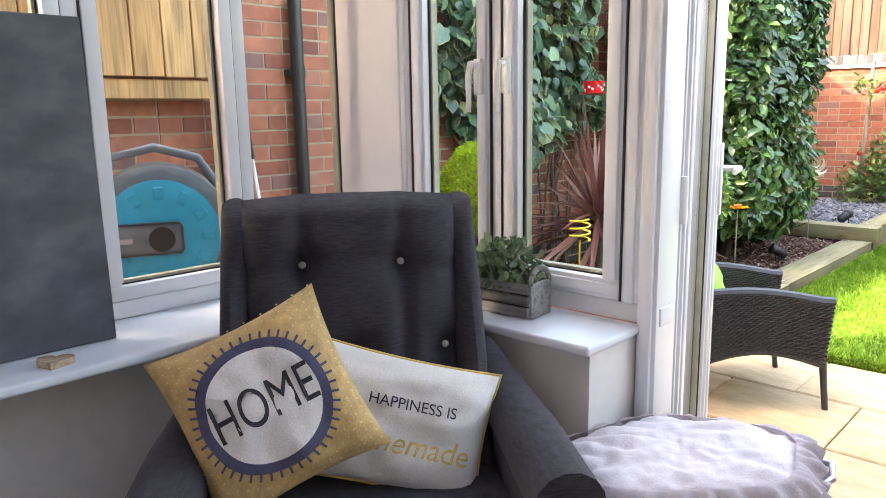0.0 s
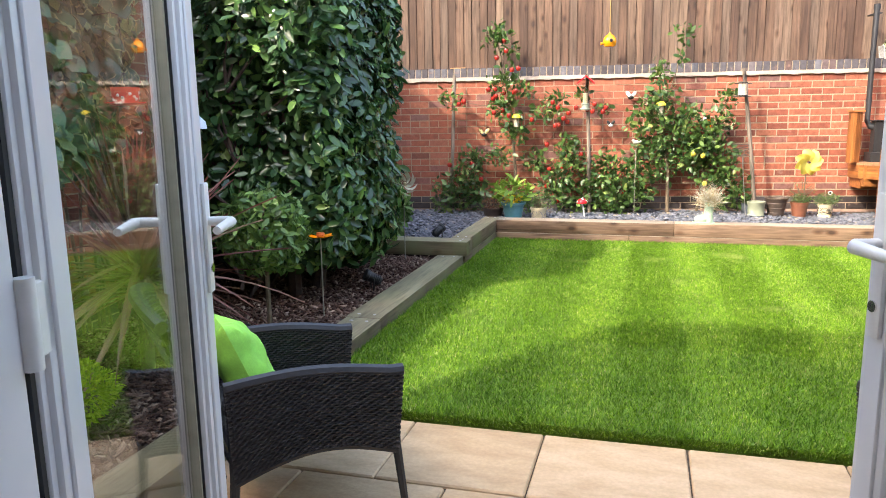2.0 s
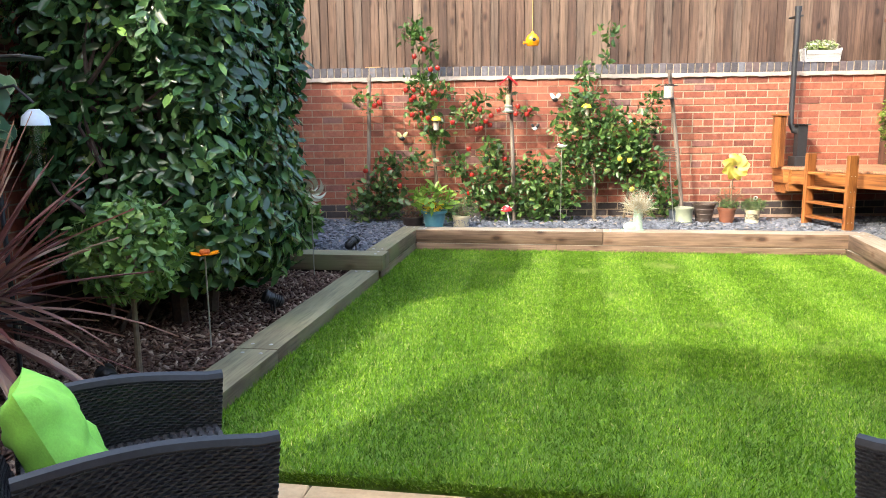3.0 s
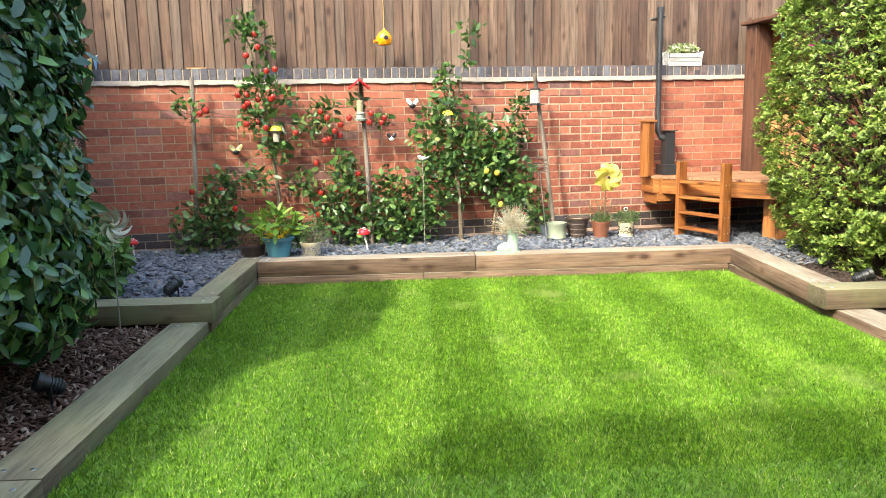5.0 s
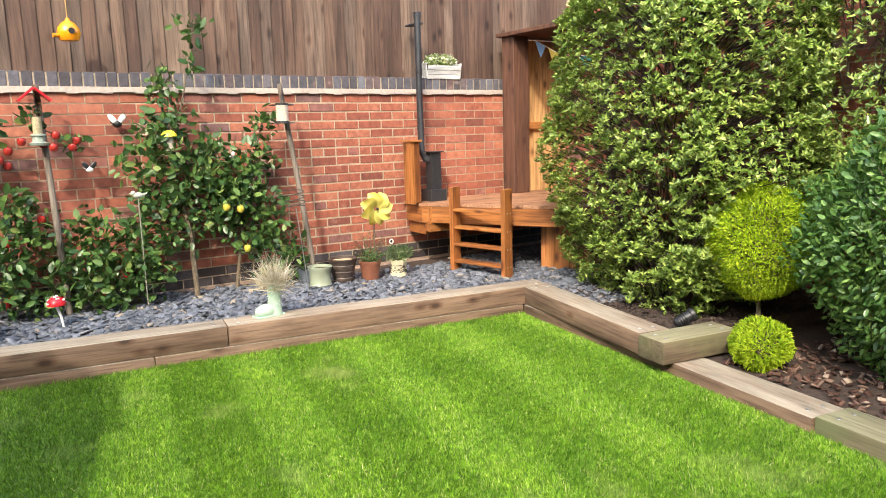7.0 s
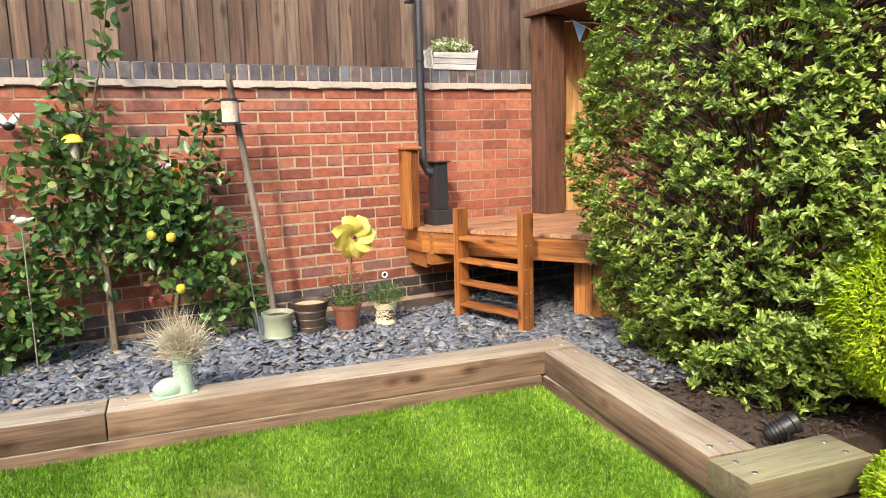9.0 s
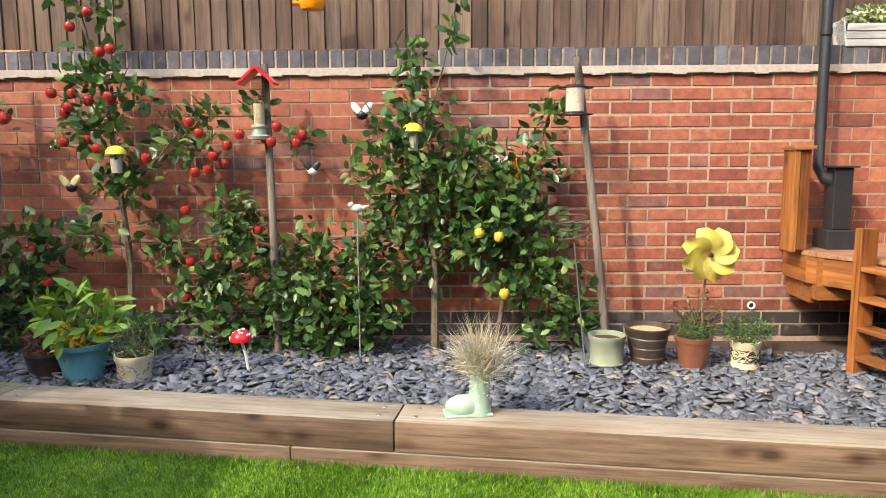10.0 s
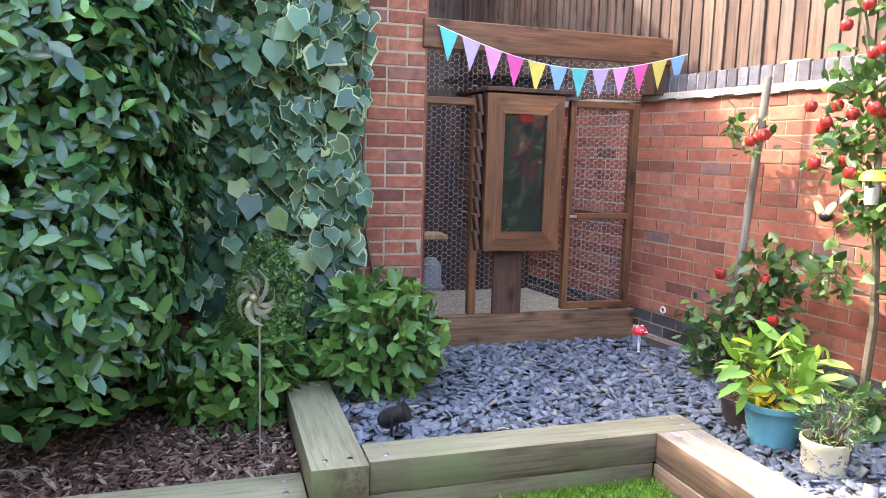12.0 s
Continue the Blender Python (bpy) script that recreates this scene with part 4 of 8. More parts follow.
# ---- plants ----
def plant_mass(name, m, label, category, leaf, bark, crown_label="", trunks=(), **k):
    """A plant: trunk and limbs, and a crown of leaves."""
    t = thing(name, m, label, category, k.get("group", ""))
    if trunks:
        bm = bmesh.new()
        for pts, r in trunks:
            tube(bm, pts, r, 7)
        part("trunk", bm, bark, t, "", smooth=True)
    part("crown", leaf, None, t, crown_label)
    return t


def twigs(center, pts, n, r0=0.008, seed=1):
    """Limbs from a centre line out to some of the leaves."""
    rr = random.Random(seed)
    out = []
    for _ in range(n):
        p = Vector(pts[rr.randrange(len(pts))])
        c = Vector(center(p))
        mid = (p + c) / 2 + Vector((rr.uniform(-0.05, 0.05), rr.uniform(-0.05, 0.05), rr.uniform(-0.04, 0.08)))
        out.append(([c, mid, p], [r0, r0 * 0.7, r0 * 0.3]))
    return out


# great laurel against the flank wall, wood and shade inside it
p, d = slab_points(23000, (-2.6, 7.0, 0.30), (-1.30, 8.5, 2.42), 3.0, amp=0.16, depth=0.10, power=4.5)
keep = ~((p[:, 0] < -2.5) | ((p[:, 2] < 0.5) & (RNG.uniform(size=len(p)) < 0.5)))
p, d = p[keep], d[keep] + np.array([0, 0, 0.35])
big = leaves("crown", p, d, 0.085, M_LAUREL, spin=0.25, tilt=0.42, vary=0.35)
p2, d2 = slab_points(6000, (-2.5, 7.1, 0.25), (-1.42, 8.4, 2.3), 3.0, amp=0.16, depth=0.16, power=4.5)
inner = leaves("crown", p2, d2, 0.11, M_LAUREL, spin=0.1, tilt=0.8)
t = plant_mass("laurel", at(0, 0), "large dark green glossy laurel bush against the brick wall", "bush", big, M_DARKTWIG, "glossy dark laurel leaves",
               trunks=[([(-2.0 + a, 7.75 + b * 0.5, 0.05), (-2.0 + a * 1.6, 7.75 + b * 0.8, 0.8), (-2.0 + a * 2, 7.75 + b, 2.0)], [0.05, 0.04, 0.02]) for a, b in ((0.1, 0.3), (-0.1, -0.4), (0.2, -0.1), (0.0, 0.6), (0.15, -0.6))]
               + twigs(lambda q: (-2.0, q.y, q.z - 0.3), p, 160, 0.012))
part("inner_leaves", inner, None, t)

# ivy on the flank wall, in two sheets
def ivy(name, outline, n, seed):
    q = np.stack([np.full(4 * n, GU + 0.05), RNG.uniform(outline[0], outline[1], 4 * n), RNG.uniform(outline[2], outline[3], 4 * n)], 1)
    cv, cz = (outline[0] + outline[1]) / 2, (outline[2] + outline[3]) / 2
    e = ((np.abs(q[:, 1] - cv) / ((outline[1] - outline[0]) / 2)) ** 3 + (np.abs(q[:, 2] - cz) / ((outline[3] - outline[2]) / 2)) ** 3) + lumpy(q, 0.9, 2.2, seed)
    q = q[e < 0.85][:n]
    q[:, 0] += np.abs(RNG.normal(size=len(q))) * 0.07 + np.maximum(0, lumpy(q, 0.45, 1.8, seed + 3) + lumpy(q, 0.16, 5.0, seed + 4))
    w = np.tile([1.0, 0, 0.5], (len(q), 1))
    fr = turns(len(q), w, RNG.normal(size=len(q)) * 0.2, 0.35)
    down = np.array([0.25, 0, -1.0])
    ax = down + RNG.normal(size=(len(q), 3)) * 0.45
    ax /= np.linalg.norm(ax, axis=1, keepdims=True)
    nz = w + RNG.normal(size=w.shape) * 0.36
    ay = np.cross(nz, ax)
    ay /= np.linalg.norm(ay, axis=1, keepdims=True)
    fr = np.stack([ax, ay, np.cross(ax, ay)], 1)
    s = 0.105 * RNG.uniform(0.5, 1.25, len(q))
    t = thing(name, at(0, 0), "variegated ivy with cream-edged leaves climbing the brick wall", "ivy", "ivy on the wall")
    edged = RNG.uniform(size=len(q)) < 0.30 + 0.5 * (q[:, 1] > outline[1] - 0.45)
    rim = scatter_mesh("leaf_rims", IVYL, IVYL_F, q[edged], fr[edged], np.stack([s, s, s], 1)[edged], M_IVYRIM)
    part("leaf_rim", rim, None, t, "cream leaf edges", kind="stuff")
    face = scatter_mesh("leaf_faces", IVYL, IVYL_F, q + fr[:, 2] * 0.0025 * np.sign(fr[:, 2, 0:1] + 1e-3) + fr[:, 0] * s[:, None] * 0.05 + fr[:, 1] * s[:, None] * RNG.normal(size=(len(q), 1)) * 0.05, fr, np.stack([s, s, s], 1) * RNG.uniform(0.84, 1.0, (len(q), 3)), M_IVY)
    part("leaf_face", face, None, t, "dark green leaf centres", kind="stuff")
    bm = bmesh.new()
    rr = random.Random(seed)
    for _ in range(26):
        a = q[rr.randrange(len(q))]
        pts = [(GU + 0.03, a[1] + rr.uniform(-0.2, 0.2), 0.1), (GU + 0.03, a[1] + rr.uniform(-0.1, 0.1), a[2] * 0.5), tuple(a)]
        tube(bm, pts, [0.012, 0.009, 0.004], 5)
    part("stems", bm, M_BARKTWIG, t)


ivy("ivy", (8.1, 9.42, 0.42, 2.8), 4700, 2.0)
ivy("ivy", (4.85, 6.9, 0.95, 2.7), 3800, 6.0)


def clump(name, u, v, z0, c, r, n, size, mat, label, category, group="", wide=1.0, spin=0.5, trunk=0.014, depth=0.18, amp=0.18, seed=1.0, tilt=0.5, twig=14, vary=0.3, bark=None):
    p, d = blob_points(n, c, r, seed, amp, depth)
    p[:, 2] = np.maximum(p[:, 2], 0.01)
    lv = leaves("crown", p, d + np.array([0, 0, 0.3]), size, mat, spin=spin, tilt=tilt, wide=wide, vary=vary)
    cx, cy, cz = c
    tr = [([(0, 0, 0), (cx * 0.5, cy * 0.5, cz * 0.6), (cx, cy, cz)], [trunk, trunk * 0.85, trunk * 0.6])]
    tr += twigs(lambda q: (cx, cy, max(0.02, cz - r[2] * 0.5)), p, twig, trunk * 0.5, int(seed * 10))
    return plant_mass(name, at(u, v, z0), label, category, lv, bark or M_BARKTWIG, trunks=tr, group=group)


clump("standard_bay", -1.49, 6.45, 0.08, (0, 0, 0.62), (0.22, 0.22, 0.22), 1500, 0.05, M_SHRUB, "round-headed standard shrub with glossy leaves in the bark bed", "small tree", seed=2.2, amp=0.2, depth=0.16)
clump("lime_conifer", -2.20, 5.19, 0.08, (0, 0, 0.74), (0.235, 0.235, 0.265), 14000, 0.026, M_CONIFER, "clipped lime green dwarf conifer on a bare stem", "conifer", wide=0.5, depth=0.08, amp=0.12, seed=3.1, spin=1.2, tilt=0.4)
clump("low_conifer", -1.75, 5.25, 0.08, (0, 0, 0.14), (0.2, 0.2, 0.12), 2600, 0.034, M_CONIFER, "low spreading lime green conifer in the bed", "conifer", wide=0.5, depth=0.1, seed=3.9, spin=1.2)
clump("photinia", -1.98, 9.38, 0.165, (0.0, 0.02, 0.25), (0.29, 0.28, 0.30), 900, 0.098, M_SHRUB, "leafy evergreen shrub at the corner of the slate bed", "shrub", seed=5.1, depth=0.25, spin=0.7)
clump("photinia", -2.1, 8.75, 0.08, (0.0, 0.0, 0.16), (0.38, 0.36, 0.24), 900, 0.095, M_SHRUB, "low leafy evergreen shrub under the laurel", "shrub", seed=5.8, depth=0.28, spin=0.7)
clump("box_cone", -2.13, 8.88, 0.08, (0, 0, 0.40), (0.17, 0.17, 0.42), 4200, 0.026, M_SHRUB, "dense dark green upright box bush", "shrub", depth=0.08, seed=6.1, spin=0.8)

# right-hand shrubs
p, d = slab_points(21000, (3.05, 8.75, 0.15), (4.28, 10.75, 2.55), 7.0, amp=0.14, depth=0.08, power=3.2, freq=2.0)
p = p[lumpy(p * np.array([1, 1, 2.2]), 1.0, 4.5, 3.0) > -0.12 - 0.22 * RNG.uniform(size=len(p))]
d = np.stack([p[:, 0] - 3.65, p[:, 1] - 9.75, np.full(len(p), 0.9)], 1) * np.array([0.6, 0.5, 1.0])
d = d + RNG.normal(size=p.shape) * 0.25
LEAVES_A_TIP = 8
p = np.repeat(p, LEAVES_A_TIP, axis=0) + RNG.normal(size=(LEAVES_A_TIP * len(p), 3)) * 0.004
d = np.repeat(d, LEAVES_A_TIP, axis=0)
sun_leaf = leaves("crown", p, d, 0.031, M_HEDGE, spin=0.65, tilt=0.35, wide=0.85)
t = plant_mass("tall_shrub", at(0, 0), "tall yellow-green small-leaved clipped shrub by the deck", "shrub", sun_leaf, M_DARKTWIG, "small light green leaves",
               trunks=[([(3.6 + a, 9.6 + b, 0.1), (3.6 + a * 2, 9.6 + b * 2, 1.0), (3.6 + a * 2.4, 9.6 + b * 2.4, 2.0)], [0.04, 0.03, 0.015]) for a, b in ((0.1, 0.3), (-0.15, -0.2), (0.1, -0.3), (-0.1, 0.25))]
               + twigs(lambda q: (3.6 + (q.x - 3.6) * 0.4, 9.7 + (q.y - 9.7) * 0.4, q.z - 0.25), p, 1300, 0.005))
p, d = slab_points(9500, (3.62, 5.6, 0.7), (4.42, 9.2, 2.7), 11.0, amp=0.16, depth=0.12, power=3.0, freq=2.0)
p = p[lumpy(p * np.array([1, 1, 2.2]), 1.0, 4.0, 8.0) > -0.08 - 0.2 * RNG.uniform(size=len(p))]
p = np.repeat(p, 6, axis=0) + RNG.normal(size=(6 * len(p), 3)) * 0.005
d = np.tile([-0.5, -0.3, 0.9], (len(p), 1)) + RNG.normal(size=p.shape) * 0.15
plant_mass("tall_shrub", at(0, 0), "tall yellow-green small-leaved shrub against the side wall", "shrub", leaves("crown", p, d, 0.034, M_HEDGE, spin=0.65, tilt=0.4, wide=0.85), M_DARKTWIG,
           trunks=[([(4.2, 7 + b, 0.1), (4.15, 7 + b, 1.0), (4.1, 7 + b * 1.2, 2.2)], [0.03, 0.025, 0.015]) for b in (-1.2, -0.4, 0.5, 1.4)] + twigs(lambda q: (4.2, q.y, q.z - 0.4), p, 300, 0.006))
clump("globe_conifer", 3.50, 8.87, 0.09, (0, 0, 0.60), (0.29, 0.29, 0.32), 24000, 0.024, M_CONIFER, "clipped round lime green conifer in the side bed", "conifer", wide=0.5, depth=0.07, amp=0.12, seed=8.1, spin=1.2, tilt=0.4, twig=60)
clump("dwarf_conifer", 3.16, 8.55, 0.09, (0, 0, 0.13), (0.14, 0.14, 0.125), 4500, 0.03, M_CONIFER, "small round lime green dwarf conifer", "conifer", wide=0.5, depth=0.07, amp=0.12, seed=8.7, spin=1.2, tilt=0.4)
clump("privet", 3.60, 7.80, 0.09, (0, 0, 0.70), (0.44, 0.85, 0.70), 21000, 0.042, M_SHRUB, "upright leafy green privet in the side bed", "shrub", depth=0.25, amp=0.25, seed=9.1, spin=1.0, twig=60)


def cordyline():
    t = thing("cordyline", at(-1.85, 5.9, 0.08), "red-purple cordyline palm with long sword leaves", "cordyline")
    bm = bmesh.new()
    tube(bm, [(0, 0, 0), (0.01, 0, 0.3), (0, 0.01, 0.52)], [0.035, 0.03, 0.028], 9)
    part("trunk", bm, M_BARKTWIG, t, smooth=True)
    rr = random.Random(5)
    bm = bmesh.new()
    for i in range(150):
        a = rr.uniform(0, math.tau)
        e = rr.uniform(-0.35, 1.45)
        L = rr.uniform(0.5, 0.85)
        droop = rr.uniform(0.1, 0.5) * (1.5 - e) * 0.6
        d = Vector((math.cos(a) * math.cos(e), math.sin(a) * math.cos(e), math.sin(e)))
        side = Vector((-math.sin(a), math.cos(a), 0))
        base = Vector((0, 0, 0.50 + rr.uniform(-0.1, 0.06)))
        prev = None
        for k in range(7):
            s = k / 6
            p = base + d * L * s + Vector((0, 0, -droop * L * s * s))
            w = 0.019 * (0.6 + 1.2 * s if s < 0.4 else 1.08 * (1 - s) / 0.6 + 0.05)
            cur = [bm.verts.new(p - side * w), bm.verts.new(p + Vector((0, 0, -0.006))), bm.verts.new(p + side * w)]
            if prev:
                bm.faces.new((prev[0], prev[1], cur[1], cur[0]))
                bm.faces.new((prev[1], prev[2], cur[2], cur[1]))
            prev = cur
    part("leaf_fan", bm, M_CORDY, t, "long arching red-purple leaves")


cordyline()


# ---- fruit trees trained on the wall ----
def fruit(parent, spots, mat, name, label, r=0.027):
    base = None
    for k, (x, y, z) in enumerate(spots):
        if base is None:
            bm = bmesh.new()
            lathe(bm, [(0.003, 0.020), (0.012, 0.026), (0.022, 0.021), (0.027, 0.006), (0.025, -0.008), (0.016, -0.022), (0.006, -0.024)], 12)
            tube(bm, [(0, 0, 0.018), (0.002, 0, 0.038)], 0.0018, 5)
            base = mesh_of(name, bm, mat, True)
        part(name, base, None, parent, label if k == 0 else label, m=Matrix.Translation((x, y, z)) @ Matrix.Diagonal((r / 0.026,) * 3 + (1,)))


def tree(x, stem, limbs, puffs, apples, label, seed, leafmat=M_APPLE, fruitmat=M_APPLERED, fruitlabel="ripe red apple", size=0.064, dens=1.5):
    """An apple tree against the wall: stem and limbs by points, leaves in puffs (x, y, z, radius, count)."""
    t = thing("apple_tree", wat(x, 11.42, 0.16), label, "apple tree", "fruit trees on the wall")
    bm = bmesh.new()
    for pts, r in [stem] + limbs:
        tube(bm, pts, [r * (1 - 0.65 * i / (len(pts) - 1)) for i in range(len(pts))], 7)
    P, D = [], []
    rr = random.Random(seed)
    for px, py, pz, rad, n in puffs:
        q, dd = blob_points(int(n * dens), (px, py, pz), (rad * 1.12, rad * 0.7, rad * 1.12), seed + px, 0.5, 0.45, 3.0)
        q[:, 1] = np.minimum(q[:, 1], 0.12)
        P.append(q)
        D.append(dd + np.array([0, -0.4, 0.3]))
        for _ in range(max(2, int(n / 22))):
            e = q[rr.randrange(len(q))]
            tube(bm, [(px, py, pz - rad * 0.4), ((px + e[0]) / 2, (py + e[1]) / 2, (pz + e[2]) / 2 - 0.01), tuple(e)], [0.005, 0.004, 0.002], 5)
    part("trunk", bm, M_BARKTWIG, t, smooth=True)
    P, D = np.concatenate(P), np.concatenate(D)
    part("foliage", leaves("foliage", P, D, size, leafmat, spin=0.7, tilt=0.85, wide=1.2, vary=0.45), None, t)
    fruit(t, apples, fruitmat, "apple", fruitlabel)
    return t


def rand_apples(n, boxes, seed):
    rr = random.Random(seed)
    out = []
    for k in range(n):
        x0, x1, z0, z1 = boxes[k % len(boxes)]
        out.append((rr.uniform(x0, x1), -rr.uniform(0.06, 0.17), rr.uniform(z0, z1)))
    return out


tree(0.56, ([(0, 0, 0), (0.02, 0, 0.5), (-0.02, 0.0, 0.95), (-0.05, 0, 1.3), (-0.14, -0.02, 1.75), (-0.2, -0.02, 1.98)], 0.022),
     [([(0.0, 0, 0.62), (0.35, -0.02, 0.62), (0.7, 0, 0.66)], 0.010), ([(0, 0, 0.60), (-0.35, -0.02, 0.66), (-0.68, 0, 0.55)], 0.010),
      ([(-0.02, 0, 1.22), (-0.4, 0, 1.25), (-0.72, 0, 1.32)], 0.006), ([(0, 0, 0.9), (0.22, -0.03, 1.08), (0.4, 0, 1.3), (0.62, -0.02, 1.3)], 0.008),
      ([(-0.05, 0, 1.3), (0.05, -0.03, 1.5), (0.10, 0, 1.62)], 0.006)],
     [(-0.18, 0, 2.0, 0.15, 95), (-0.02, -0.02, 1.85, 0.08, 22), (-0.10, -0.04, 1.52, 0.16, 85), (-0.12, -0.05, 1.25, 0.18, 120), (0.15, -0.04, 1.42, 0.08, 24), (0.35, -0.04, 1.17, 0.16, 80), (0.5, -0.04, 1.3, 0.10, 30),
      (0.02, -0.05, 0.95, 0.14, 75), (-0.70, -0.04, 1.30, 0.11, 30), (-0.80, -0.04, 1.36, 0.05, 10), (0.62, -0.04, 0.78, 0.12, 60), (-0.45, -0.05, 0.62, 0.16, 80), (-0.55, -0.06, 0.42, 0.2, 130),
      (-0.72, -0.12, 0.20, 0.22, 170), (-0.40, -0.1, 0.25, 0.18, 110), (-0.15, -0.05, 0.68, 0.12, 50), (0.25, -0.06, 0.62, 0.12, 50)],
     rand_apples(32, [(-0.3, 0.0, 1.15, 1.6), (-0.2, 0.1, 1.6, 2.0), (0.2, 0.7, 1.0, 1.3), (-0.3, 0.05, 0.95, 1.4), (-0.62, -0.55, 1.26, 1.3), (-0.8, -0.35, 0.1, 0.65), (0.4, 0.7, 0.85, 1.2)], 3),
     "trained apple tree laden with red apples against the brick wall", 2)
tree(1.08, ([(0, 0, 0), (0.03, -0.02, 0.4), (0.1, -0.02, 0.66), (0.3, -0.02, 0.72)], 0.018),
     [([(0.1, 0, 0.64), (0.4, -0.03, 0.66), (0.9, -0.02, 0.62), (1.1, 0, 0.6)], 0.009), ([(0.1, 0, 0.6), (-0.1, -0.02, 0.74), (-0.25, 0, 0.6)], 0.009), ([(0.25, -0.02, 1.3), (0.4, -0.02, 1.24), (0.68, -0.03, 1.1)], 0.006)],
     [(-0.05, -0.1, 0.42, 0.2, 150), (0.15, -0.08, 0.62, 0.18, 110), (0.42, -0.1, 0.40, 0.2, 130), (0.0, -0.15, 0.18, 0.16, 90), (0.25, -0.08, 0.2, 0.18, 90), (0.62, -0.15, 0.22, 0.24, 300), (0.55, -0.08, 0.6, 0.15, 80), (0.78, -0.1, 0.35, 0.2, 120), (0.48, -0.03, 1.18, 0.07, 18), (0.26, -0.04, 1.34, 0.08, 20), (-0.35, -0.12, 0.12, 0.14, 70)],
     rand_apples(19, [(-0.2, 0.7, 0.1, 0.7), (0.2, 0.75, 0.02, 0.5), (0.25, 0.5, 1.1, 1.25), (-0.2, 0.3, 0.3, 0.8)], 8),
     "spreading low apple tree with red apples against the wall", 5)
tree(2.28, ([(0, -0.12, 0), (0.0, -0.05, 0.5), (-0.05, 0, 0.85), (-0.1, 0, 1.2), (-0.12, 0, 1.55)], 0.022),
     [([(0, 0, 0.78), (-0.35, -0.02, 0.65), (-0.6, 0, 0.62)], 0.010), ([(0, 0, 0.7), (0.25, -0.02, 0.62), (0.5, 0, 0.72)], 0.010), ([(-0.08, 0, 1.1), (0.05, -0.02, 1.55), (0.14, 0, 1.98)], 0.008), ([(-0.05, 0, 0.95), (-0.3, 0, 1.25), (-0.4, -0.02, 1.42)], 0.008)],
     [(-0.12, -0.03, 1.58, 0.12, 50), (-0.10, -0.04, 1.32, 0.16, 90), (-0.2, -0.05, 1.12, 0.2, 170), (0.02, -0.05, 0.92, 0.2, 190), (0.2, -0.05, 1.1, 0.14, 80), (-0.4, -0.04, 0.98, 0.08, 20), (0.1, -0.03, 1.72, 0.06, 14), (0.13, -0.03, 1.98, 0.11, 30),
      (-0.25, -0.05, 0.72, 0.18, 120), (0.3, -0.05, 0.85, 0.18, 120), (-0.1, -0.06, 0.55, 0.18, 110), (0.2, -0.06, 0.62, 0.16, 90), (-0.40, -0.1, 0.55, 0.14, 70), (-0.32, -0.2, 0.30, 0.16, 110)],
     [], "trained apple tree with dense green leaves and one tall shoot", 11)
tree(2.72, ([(-0.1, 0.02, 0), (-0.05, 0, 0.4), (0.0, 0, 0.8), (0.12, 0, 1.1), (0.18, 0, 1.3)], 0.016),
     [([(0, 0, 0.5), (0.25, -0.02, 0.42), (0.35, -0.03, 0.3)], 0.008), ([(0, 0, 0.6), (-0.2, 0, 0.75)], 0.007)],
     [(0.17, -0.04, 1.30, 0.11, 34), (0.10, -0.04, 1.02, 0.15, 90), (-0.02, -0.05, 0.80, 0.18, 130), (0.12, -0.05, 0.62, 0.18, 120), (0.18, -0.08, 0.38, 0.18, 120), (0.28, -0.1, 0.22, 0.15, 80), (-0.15, -0.06, 0.6, 0.14, 70), (0.1, -0.2, 0.14, 0.08, 26), (-0.05, -0.16, 0.40, 0.10, 45), (-0.15, -0.15, 0.68, 0.08, 30)],
     [(-0.20, -0.2, 0.68), (-0.10, -0.21, 0.66), (-0.07, -0.22, 0.36)], "young apple tree with a few yellow apples beside the feeder post", 14, fruitmat=M_APPLEYEL, fruitlabel="yellow-green apple")


# ---- posts, feeders and ornaments on the wall ----
def post(x, y, x2, y2, ztop, r=0.022, label="weathered round timber post against the wall"):
    bm = bmesh.new()
    tube(bm, [(0, 0, 0), ((x2 - x) * 0.5 + 0.005, (y2 - y) * 0.5, ztop * 0.5), (x2 - x, y2 - y, ztop)], [r, r * 0.97, r * 0.9], 12)
    return solid("garden_post", bm, M_POST, wat(x, y, 0.15), label, "post", "posts along the wall", smooth=True)


post(-0.18, 11.36, -0.125, 11.46, 1.60)
post(1.42, 11.30, 1.375, 11.40, 1.58)
post(3.21, 11.24, 3.03, 11.34, 1.60)


